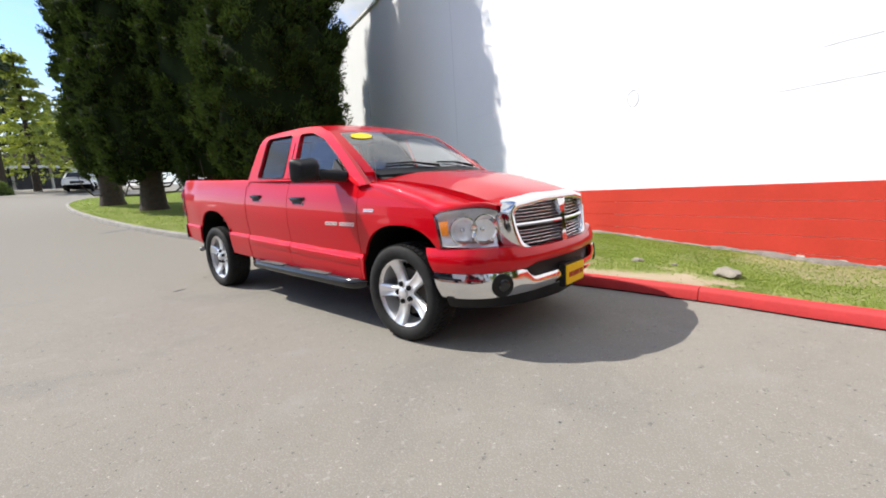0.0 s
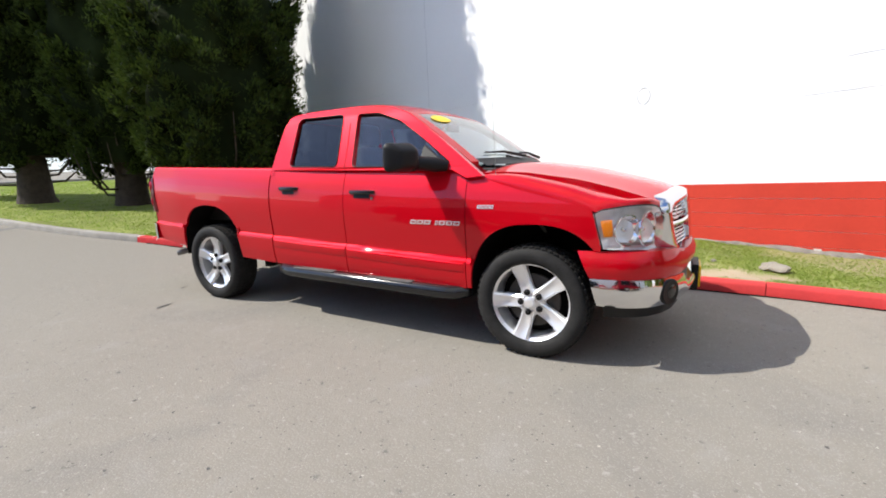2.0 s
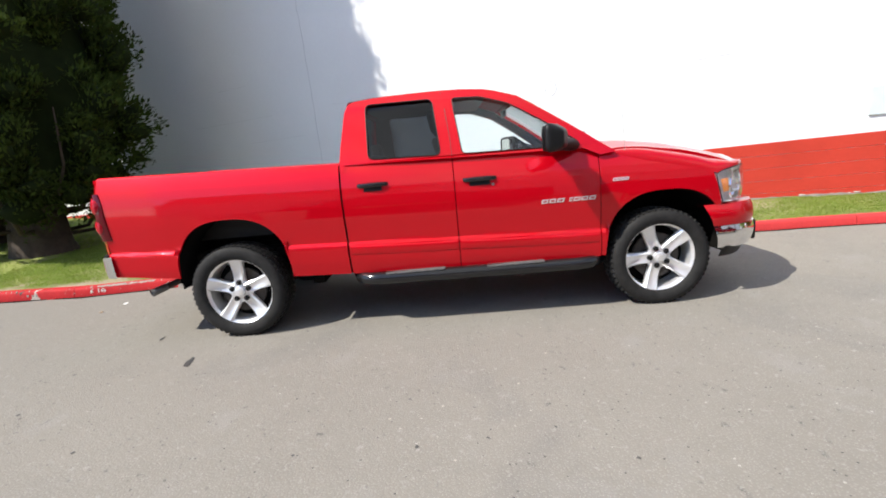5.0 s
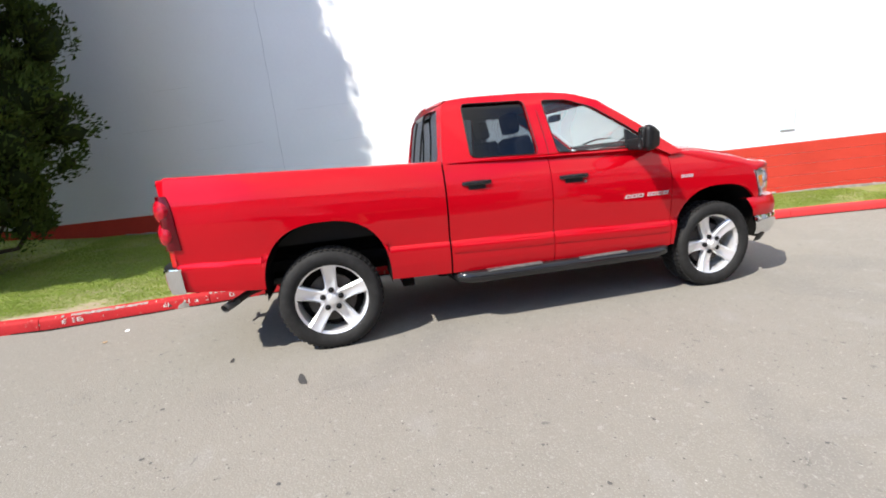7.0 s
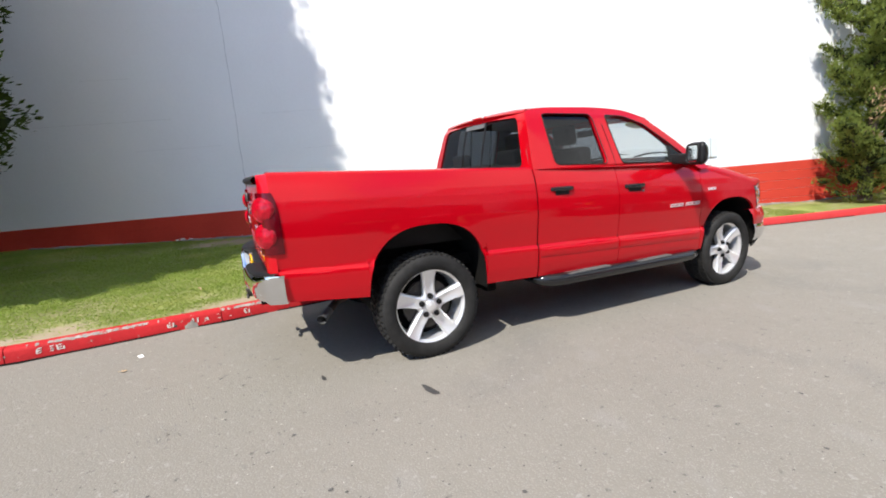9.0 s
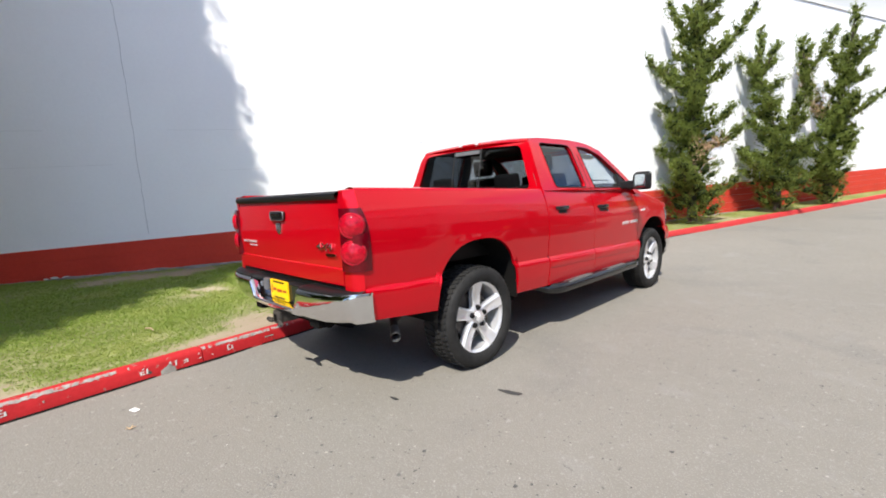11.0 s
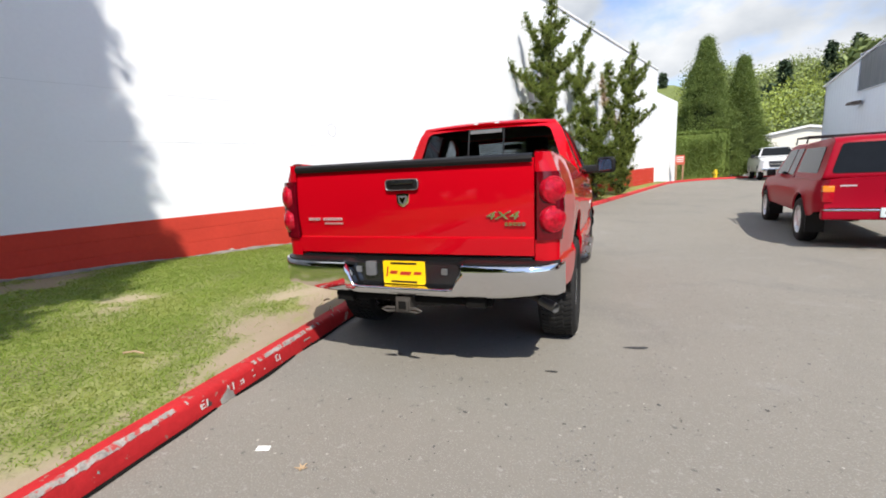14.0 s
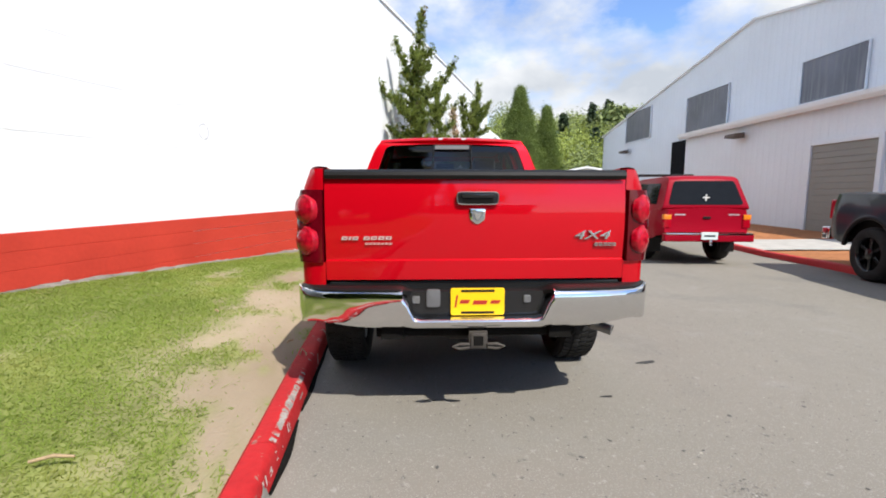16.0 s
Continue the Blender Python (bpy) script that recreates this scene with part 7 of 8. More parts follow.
    part("hub", lathe([(0.10, 0.05), (0.098, 0.072), (0.07, 0.084), (0.045, 0.088), (0.043, 0.108), (0.03, 0.114), (0.0, 0.115)], None, 36), M_ALLOY, wheel, smooth=40)
    part("centre_cap", lathe([(0.030, 0.112), (0.027, 0.117), (0.0, 0.119)], None, 24), M_ALLOY, wheel, smooth=50)
    return wheel


for y, hub_z, turn in ((-0.012, 0.391, 18), (3.497, 0.377, 39)):
    make_wheel(truck, Matrix.Translation((0.860, y, hub_z)) @ Matrix.Rotation(radians(90), 4, "Y") @ Matrix.Rotation(radians(turn), 4, "Z"))
    make_wheel(truck, Matrix.Translation((-0.860, y, hub_z)) @ Matrix.Rotation(radians(-90), 4, "Y") @ Matrix.Rotation(radians(turn), 4, "Z"))

# underneath and inside
for sgn in (1, -1):
    fix = (lambda b: b) if sgn > 0 else mirrored
    part("frame_rail", fix(box((0.40, -1.15, 0.50), (0.52, 4.2, 0.66))), M_UNDER, truck)
    for at, half, low, high in (REAR_ARCH, FRONT_ARCH):
        part("wheel_liner", fix(grid_mesh([[(x, at + half * math.sin(a), (arch_z(at + half * math.sin(a), at, half, low, high) if abs(a) < 1.5 else low - 0.05) + 0.004) for x in (0.50, 0.70, 0.93, side_x(at + half * math.sin(a), high) - 0.024)] for a in np.linspace(-math.pi / 2, math.pi / 2, 25)])), M_UNDER, truck, "black wheel arch liner", 60)
part("floor_pan", box((-0.88, 0.55, 0.50), (0.88, 3.02, 0.54)), M_UNDER, truck)
part("bed_underside", box((-0.72, -1.02, 0.62), (0.72, 0.55, 0.70)), M_UNDER, truck)
part("rear_axle", tube([(-0.75, 0, 0.41), (-0.14, 0, 0.41), (0, 0, 0.41), (0.14, 0, 0.41), (0.75, 0, 0.41)], [0.05, 0.06, 0.14, 0.06, 0.05], 14), M_UNDER, truck, smooth=60)
part("front_axle", tube([(-0.75, 3.497, 0.41), (-0.2, 3.497, 0.40), (-0.1, 3.497, 0.40), (0.2, 3.497, 0.41), (0.75, 3.497, 0.41)], [0.045, 0.05, 0.12, 0.05, 0.045], 14), M_UNDER, truck, smooth=60)
# Unseen tank, gearbox, spare and such, added to block light under the truck.
tank = box((-0.78, 0.75, 0.30), (-0.16, 2.15, 0.50), 0.05, 3)
part("fuel_tank", tank, M_UNDER, truck, "unseen black fuel tank, added to block light", 45)
part("gearbox", box((-0.22, 2.0, 0.31), (0.24, 3.0, 0.52), 0.06, 3), M_UNDER, truck, smooth=45)
part("muffler", box((0.30, 0.9, 0.34), (0.62, 1.75, 0.50), 0.06, 3), M_UNDER, truck, smooth=45)
for y in (0.62, 1.85, 2.95):
    part("crossmember", box((-0.80, y - 0.05, 0.36), (0.80, y + 0.05, 0.50), 0.015), M_UNDER, truck)
part("spare_tyre", lathe([(0.20, -0.09), (0.33, -0.10), (0.375, -0.06), (0.38, 0.0), (0.375, 0.06), (0.33, 0.10), (0.20, 0.09), (0.0, 0.05)], Matrix.Translation((0, -0.62, 0.53)), 32), M_RUBBER, truck, "unseen spare tyre under the bed, added to block light", 45)
part("skid_plate", box((-0.62, 3.0, 0.30), (0.62, 4.1, 0.42), 0.05, 3), M_UNDER, truck, smooth=45)
part("drive_shaft", tube([(0, 0.1, 0.42), (0.05, 2.4, 0.5)], 0.045, 10), M_UNDER, truck, smooth=60)
part("engine_block", box((-0.45, 2.9, 0.5), (0.45, 4.25, 1.0)), M_UNDER, truck)
part("firewall", box((-0.84, 3.0, 0.5), (0.84, 3.04, 1.28)), M_UNDER, truck)
part("cab_rear_wall", box((-0.86, 0.985, 0.5), (0.86, 1.02, 1.34)), M_DASH, truck)
part("dashboard", box((-0.80, 2.72, 0.85), (0.80, 3.06, 1.315), 0.05, 3), M_DASH, truck, "dark grey dashboard", 40)
part("headliner", box((-0.60, 1.12, 1.80), (0.60, 2.2, 1.825), 0.01), M_DASH, truck)
for sgn in (1, -1):
    part("pillar_trim", grid_mesh([[screen_point(sgn * u, t) + Vector((0, -0.016, -0.036)) for u in (0.87, 0.92, 0.96, 0.99)] for t in np.linspace(0.0, 0.97, 12)]), M_DASH, truck, "dark grey inner pillar trim", 40)
both("cab_lining", lambda: holed_panel(CAB_SIDE, [REAR_WINDOW, FRONT_WINDOW], lambda y, z: Vector(on_side(y, z)) - Vector((0.047, 0, 0)), (-0.004, 0, 0)), M_DASH, label="grey inner trim of the cab side")


def seat(x, y, w, parent, label, tall=0.62):
    s = part("seat", box((x - w / 2, y, 0.82), (x + w / 2, y + 0.50, 0.98), 0.04, 3), M_SEAT, parent, label, 45)
    back = box((-w / 2, -0.07, 0.0), (w / 2, 0.07, tall), 0.05, 3)
    back.transform(pose(x, y, 0.92, 14))
    part("backrest", back, M_SEAT, s, smooth=45)
    return s


for x in (-0.42, 0.42):
    s = seat(x, 1.92, 0.52, truck, "dark grey cloth seat")
    hb = box((-0.13, -0.05, 0.0), (0.13, 0.05, 0.19), 0.04, 3)
    hb.transform(pose(x, 1.76, 1.555, 10))
    part("headrest", hb, M_SEAT, s, smooth=45)
    part("headrest_post", tube([(x - 0.06, 1.775, 1.45), (x - 0.06, 1.765, 1.58)], 0.008, 6), M_STEEL, s)
    part("headrest_post", tube([(x + 0.06, 1.775, 1.45), (x + 0.06, 1.765, 1.58)], 0.008, 6), M_STEEL, s)
sb = seat(0.0, 1.18, 1.45, truck, "dark grey cloth rear bench", 0.50)
for x in (-0.45, 0.45):
    hb = box((-0.14, -0.045, 0.0), (0.14, 0.045, 0.15), 0.035, 3)
    hb.transform(pose(x, 1.08, 1.38, 8))
    part("headrest", hb, M_SEAT, sb, smooth=45)
wheel_ring = [(0.185 * math.cos(a), 0.185 * math.sin(a), 0) for a in np.linspace(0, 2 * math.pi, 25)]
sw = tube(wheel_ring, 0.016, 8, False)
tube([(0, 0, 0), (0.18, 0, 0)], 0.02, 6, True, sw)
tube([(0, 0, 0), (-0.18, 0, 0)], 0.02, 6, True, sw)
tube([(0, 0, 0), (0, -0.18, 0)], 0.02, 6, True, sw)
sw.transform(pose(-0.42, 2.55, 1.22, 65))
part("steering_wheel", sw, M_BLACK, truck, "black steering wheel", 60)
part("inner_mirror", box((-0.12, 2.40, 1.66), (0.12, 2.43, 1.73), 0.012), M_BLACK, truck)

# ---- other parked vehicles ----
M_MAROON = material("maroon_car_paint", (0.27, 0.004, 0.016), 0.35, vary=0.04, scale=1.0, coat=0.12, spec=0.05)
M_DARKBLUE = material("dark_slate_car_paint", (0.014, 0.024, 0.034), 0.3, vary=0.05, scale=1.0, coat=0.5, spec=0.2)
M_WHITE_PAINT = material("white_car_paint", (0.72, 0.73, 0.74), 0.3, vary=0.03, scale=1.0, coat=1.0)
M_GLASS_DARK = material("shaded_car_glass", (0.012, 0.014, 0.017), 0.05, vary=0.1, spec=0.05)


def mini_wheel(parent, m, r=0.37, w=0.24, rim=M_ALLOY):
    wheel = part("wheel", lathe([(r * 0.60, w * 0.42), (r * 0.63, w * 0.46), (r * 0.58, w * 0.34), (r * 0.55, 0.0)], None, 36), rim, parent, "alloy wheel", 40)
    wheel.matrix_basis = m
    part("tyre", lathe([(r * 0.60, w * 0.42), (r * 0.70, w * 0.5), (r * 0.88, w * 0.5), (r * 0.97, w * 0.40), (r, w * 0.25), (r, -w * 0.25), (r * 0.97, -w * 0.4), (r * 0.88, -w * 0.5), (r * 0.60, -w * 0.42)], None, 40), M_RUBBER, wheel, "black tyre", 45)
    part("wheel_back", lathe([(0, -0.02), (r * 0.58, -0.02)], None, 30), M_UNDER, wheel)
    for k in range(6):
        sp = box((0.03, -0.028, w * 0.22), (r * 0.60, 0.028, w * 0.36), 0.008, 1)
        sp.transform(Matrix.Rotation(math.pi * k / 3, 4, "Z"))
        part("spoke", sp, rim, wheel, smooth=40)
    part("hub", lathe([(r * 0.22, w * 0.25), (r * 0.2, w * 0.4), (0, w * 0.43)], None, 20), rim, wheel, smooth=40)
    return wheel


def vehicle_shell(root, paint, width, rear, front, wheelbase, sill, belt, nose, arch_r, bottom_mat=M_UNDER):
    """Lower body of a vehicle: sides with wheel arches, deck, nose and tail, rounded in plan. belt(y) is its upper edge."""
    half = width / 2

    def hx(y, z):
        u = (z - sill) / (belt(y) - sill)
        x = half * (0.955 + 0.045 * math.sin(math.pi * min(1, max(0, u)) ** 0.8) - 0.02 * max(0, u - 0.7) / 0.3)
        x -= 0.10 * smooth_step(rear + 0.22, rear, y) ** 2 + 0.17 * smooth_step(front - 0.45, front, y) ** 1.5
        for at in (0.0, wheelbase):
            d = math.hypot(y - at, z - arch_r * 0.92) / arch_r - 1
            if 0 <= d < 0.5:
                x += 0.035 * math.exp(-d / 0.10)
        return x

    def low(y):
        z = sill + 0.12 * smooth_step(rear + 0.5, rear, y) + 0.05 * smooth_step(front - 0.6, front, y)
        for at in (0.0, wheelbase):
            if abs(y - at) < arch_r:
                z = max(z, arch_r * 0.92 + math.sqrt(arch_r ** 2 - (y - at) ** 2) * 0.98)
        return z
    ys = spaced(rear, front, 34, ((0.0, arch_r), (wheelbase, arch_r)))
    rows = []
    for y in ys:
        a, b = low(y), belt(y)
        side = [(hx(y, a + (b - a) * k / 10), y, a + (b - a) * k / 10) for k in range(11)]
        xe = side[-1][0]
        crown = [(xe * f, y, b + 0.035 * (1 - f ** 4)) for f in (0.95, 0.8, 0.5, 0.2, 0.0)]
        full = side + crown
        rows.append(full + [(-x, yy, z) for x, yy, z in full[-2::-1]])
    bm = grid_mesh(rows)
    ends = bmesh.new()
    for y, r in ((rear, rows[0]), (front, rows[-1])):
        c = [ends.verts.new(p) for p in r]
        ends.faces.new(c)
    join(bm, ends)
    bmesh.ops.remove_doubles(bm, verts=bm.verts[:], dist=1e-4)
    bmesh.ops.recalc_face_normals(bm, faces=bm.faces[:])
    body = part("body", bm, paint, root, smooth=38)
    part("underbody", box((-half * 0.82, rear + 0.15, sill + 0.02), (half * 0.82, front - 0.2, sill + 0.25)), bottom_mat, root)
    for at in (0.0, wheelbase):
        part("wheel_well", box((-half * 0.9, at - arch_r * 1.02, sill + 0.2), (half * 0.9, at + arch_r * 1.02, arch_r * 1.88)), bottom_mat, root)
    return body, hx


def cabin(root, name, paint, outline, x_base, x_top, z_base, z_top, label=""):
    """A cab or canopy from its side outline (y, z), narrowing upwards, with rounded edges."""
    bm = bmesh.new()

    def cx(z):
        return x_base + (x_top - x_base) * (z - z_base) / (z_top - z_base)
    pts = rounded(outline, 0.10, 4)
    cy = sum(p[0] for p in pts) / len(pts)
    loops = []
    for sx, sc, dz in ((1.0, 0.985, -0.03), (0.985, 0.997, -0.01), (0.94, 1.0, 0.0), (0.5, 1.0, 0.012), (-0.5, 1.0, 0.012), (-0.94, 1.0, 0.0), (-0.985, 0.997, -0.01), (-1.0, 0.985, -0.03)):
        loops.append([bm.verts.new((cx(z) * sx, cy + (y - cy) * sc, z + dz * smooth_step(z_base + 0.1, z_top, z))) for y, z in pts])
    n = len(pts)
    for a, b in zip(loops, loops[1:]):
        for k in range(n):
            bm.faces.new((a[k], a[(k + 1) % n], b[(k + 1) % n], b[k]))
    bm.faces.new(loops[0])
    bm.faces.new(loops[-1][::-1])
    bmesh.ops.recalc_face_normals(bm, faces=bm.faces[:])
    return part(name, bm, paint, root, label, 40), cx


def side_glass(owner, cx, outline, label="side window glass", proud=0.006, mat=None):
    for sgn in (1, -1):
        bm = holed_panel(rounded(outline, 0.04, 3), [], lambda y, z: (cx(z) + proud, y, z), (-0.03, 0, 0))
        part("window", bm if sgn > 0 else mirrored(bm), mat or M_GLASS_DARK, owner, label)


def four_wheels(root, wheelbase, track, r, w, rim=M_ALLOY):
    for y in (0.0, wheelbase):
        for sgn in (1, -1):
            mini_wheel(root, Matrix.Translation((sgn * track / 2, y, r)) @ Matrix.Rotation(radians(90 * sgn), 4, "Y"), r, w, rim)


# maroon pickup with a canopy over its bed
mp = empty("canopy_pickup", pose(5.29, 5.79, ground_z(6, 6.5) - 0.005, 0.6, 0, -7.0), "maroon compact pickup with a matching canopy", "pickup truck")
body, hx = vehicle_shell(mp, M_MAROON, 1.74, -1.02, 3.98, 3.1, 0.50, lambda y: lerp_table([(-1.1, 1.10), (1.0, 1.09), (2.4, 1.08), (3.2, 1.04), (3.98, 0.92)], y), None, 0.44)
can, cx = cabin(mp, "canopy", M_MAROON, [(-0.98, 1.10), (0.78, 1.10), (0.80, 1.72), (-0.62, 1.76), (-0.78, 1.72)], 0.82, 0.64, 1.10, 1.76, "maroon fibreglass canopy")
side_glass(can, cx, [(-0.62, 1.20), (0.66, 1.20), (0.66, 1.62), (-0.50, 1.62)], "canopy side window")
bm = holed_panel(rounded([(-0.70, 1.20), (0.70, 1.20), (0.56, 1.66), (-0.56, 1.66)], 0.06, 3), [], lambda x, z: (x, -0.985 + (z - 1.10) * 0.30, z), (0, 0.03, 0))
part("back_window", bm, M_GLASS_DARK, can, "dark canopy back window")
cr = bmesh.new()
for a in range(4):
    b = box((-0.012, -0.004, 0.0), (0.012, 0.0, 0.06))
    b.transform(Matrix.Translation((0.0, -0.945, 1.34)) @ Matrix.Rotation(math.pi / 2 * a + 0.0, 4, "Y"))
    join(cr, b)
part("window_decal", cr, M_TRIM_WHITE, can, "white star-shaped window decal")
cab, cx2 = cabin(mp, "cab", M_MAROON, [(0.84, 1.08), (2.62, 1.08), (2.05, 1.68), (1.7, 1.72), (0.86, 1.70)], 0.82, 0.62, 1.08, 1.72)
side_glass(cab, cx2, [(1.42, 1.14), (2.36, 1.14), (1.98, 1.60), (1.42, 1.63)])
side_glass(cab, cx2, [(0.92, 1.14), (1.34, 1.14), (1.34, 1.63), (0.92, 1.63)])
bm = holed_panel([(-0.70, 1.14), (0.70, 1.14), (0.55, 1.64), (-0.55, 1.64)], [], lambda x, z: (x, 2.61 - (z - 1.08) * 0.92, z), (0, -0.03, 0))
part("windscreen", bm, M_GLASS_DARK, cab)
part("tailgate_gap", box((-0.72, -1.026, 0.66), (0.72, -1.015, 0.672)), M_UNDER, body)
part("tailgate_handle", box((-0.07, -1.04, 0.93), (0.07, -1.01, 0.975), 0.01), M_BLACK, body, "black tailgate handle", 40)
part("badge_plate", box((-0.60, -1.026, 1.0), (-0.40, -1.016, 1.022)), M_ALLOY, body, "pale maker's lettering shape")
part("badge_plate", box((0.40, -1.026, 1.0), (0.60, -1.016, 1.022)), M_ALLOY, body, "pale model lettering shape")
for sgn in (1, -1):
    fix = (lambda b: b) if sgn > 0 else mirrored
    tlm = part("tail_lamp", fix(box((0.66, -1.045, 0.76), (0.80, -0.93, 1.02), 0.015)), M_TAIL_RED, mp, "red and amber tail lamp", 40)
    part("amber_lens", fix(box((0.665, -1.05, 0.92), (0.805, -0.94, 1.015), 0.012)), M_AMBER, tlm, "amber upper lens", 40)
    part("mud_flap", fix(box((0.60, -0.46, 0.22), (0.86, -0.44, 0.56))), M_BLACK, mp)
    part("mud_flap", fix(box((0.60, 2.62, 0.22), (0.86, 2.64, 0.52))), M_BLACK, mp)
    part("mirror", fix(box((0.86, 2.18, 1.10), (1.02, 2.27, 1.24), 0.03, 3)), M_BLACK, mp, "black door mirror", 40)
rbm = part("rear_bumper", box((-0.82, -1.17, 0.50), (0.82, -1.03, 0.64), 0.025, 3), M_MAROON, mp, "maroon and chrome rear bumper", 40)
part("bumper_top", box((-0.80, -1.18, 0.635), (0.80, -1.02, 0.665), 0.01), M_CHROME, rbm, smooth=40)
npl = part("number_plate", box((-0.15, -1.19, 0.545), (0.15, -1.172, 0.685), 0.004), M_PANEL, mp, "pale number plate with plain bars")
part("plate_bar", box((-0.10, -1.193, 0.60), (0.10, -1.188, 0.63)), M_DARKBLUE, npl)
part("tow_ball", lathe([(0.0, 0.10), (0.028, 0.08), (0.03, 0.05), (0.018, 0.02), (0.03, 0.0)], Matrix.Translation((0.0, -1.24, 0.45)), 14), M_CHROME, mp, smooth=60)
four_wheels(mp, 3.1, 1.50, 0.385, 0.26)
rack = bmesh.new()
for y in (1.0, 1.8):
    tube([(-0.62, y, 1.72), (-0.60, y, 1.84), (0.60, y, 1.84), (0.62, y, 1.72)], 0.018, 8, True, rack)
for x in (-0.6, 0.6):
    tube([(x, 0.95, 1.84), (x, 1.85, 1.84)], 0.018, 8, True, rack)
part("roof_rack", rack, M_BLACK, mp, "black roof rack", 60)

# dark pickup, tail towards the drive
dp = empty("dark_pickup", pose(7.56, 2.76, ground_z(7, 2.8) + 0.004, 0, 0, 166.0), "dark slate full-size pickup parked with its tail to the mulch bed", "pickup truck")
vehicle_shell(dp, M_DARKBLUE, 2.0, -1.05, 4.5, 3.6, 0.52, lambda y: lerp_table([(-1.1, 1.36), (1.0, 1.34), (3.2, 1.25), (4.5, 1.08)], y), None, 0.50)
cabd, cxd = cabin(dp, "cab", M_DARKBLUE, [(0.95, 1.33), (3.3, 1.28), (2.5, 1.86), (1.05, 1.88)], 0.92, 0.70, 1.30, 1.88)
side_glass(cabd, cxd, [(1.2, 1.38), (1.9, 1.38), (1.9, 1.78), (1.25, 1.78)])
side_glass(cabd, cxd, [(2.0, 1.38), (2.85, 1.38), (2.45, 1.76), (2.0, 1.78)])
for sgn in (1, -1):
    fix = (lambda b: b) if sgn > 0 else mirrored
    part("tail_lamp", fix(box((0.76, -1.085, 0.92), (0.93, -0.90, 1.26), 0.03, 3)), M_TAIL_RED, dp, "red tail lamp", 40)
    part("arch_flare", fix(tube([(1.0, 0.53 * math.cos(a), 0.46 + 0.53 * math.sin(a)) for a in np.linspace(0.1, math.pi - 0.1, 15)], 0.035, 8)), M_BLACK, dp, "black arch moulding", 60)
part("rear_bumper", box((-0.95, -1.22, 0.56), (0.95, -1.02, 0.78), 0.03, 3), M_CHROME, dp, "chrome rear bumper", 40)
four_wheels(dp, 3.6, 1.72, 0.42, 0.28, M_GLOSS_BLACK)

# white pickup far up the drive, nose towards the camera
wp = empty("white_pickup", pose(11.0, 30.6, ground_z(9, 29), 0, 0, 172), "white full-size pickup with a dark crossbar grille", "pickup truck")
vehicle_shell(wp, M_WHITE_PAINT, 2.0, -1.2, 4.5, 3.57, 0.48, lambda y: lerp_table([(-1.2, 1.40), (1.0, 1.36), (3.0, 1.28), (3.9, 1.20), (4.5, 1.05)], y), None, 0.47)
cabw, cxw = cabin(wp, "cab", M_WHITE_PAINT, [(0.97, 1.34), (3.05, 1.32), (2.4, 1.84), (2.0, 1.90), (1.05, 1.88)], 0.90, 0.66, 1.33, 1.90)
side_glass(cabw, cxw, [(1.2, 1.40), (1.85, 1.40), (1.85, 1.80), (1.22, 1.80)])
side_glass(cabw, cxw, [(1.95, 1.40), (2.75, 1.40), (2.35, 1.76), (1.95, 1.80)])
part("windscreen", holed_panel(rounded([(-0.80, 1.38), (0.80, 1.38), (0.62, 1.84), (-0.62, 1.84)], 0.05, 3), [], lambda x, z: (x, 3.07 - (z - 1.32) * 1.14, z + 0.01), (0, -0.03, 0)), M_GLASS_DARK, cabw)
gw = part("grille", extrude_poly(rounded([(-0.52, 0.72), (0.52, 0.72), (0.60, 1.06), (-0.60, 1.06)], 0.05, 3), 0.06, "y", 4.47), M_WINDOW_DARK, wp, "dark grille with a pale cross bar", 40)
part("crossbar", box((-0.55, 4.52, 0.87), (0.55, 4.545, 0.91)), M_CHROME, gw)
part("crossbar", box((-0.025, 4.52, 0.73), (0.025, 4.545, 1.05)), M_CHROME, gw)
for sgn in (1, -1):
    fix = (lambda b: b) if sgn > 0 else mirrored
    part("headlamp", fix(box((0.62, 4.30, 0.80), (0.86, 4.46, 1.0), 0.03)), M_CLEAR, wp, smooth=40)
    part("mirror", fix(box((1.02, 2.6, 1.3), (1.25, 2.72, 1.5), 0.03)), M_BLACK, wp, smooth=40)
part("front_bumper", box((-0.93, 4.40, 0.45), (0.93, 4.60, 0.66), 0.04, 3), M_CHROME, wp, "pale front bumper", 40)
four_wheels(wp, 3.57, 1.70, 0.40, 0.27)


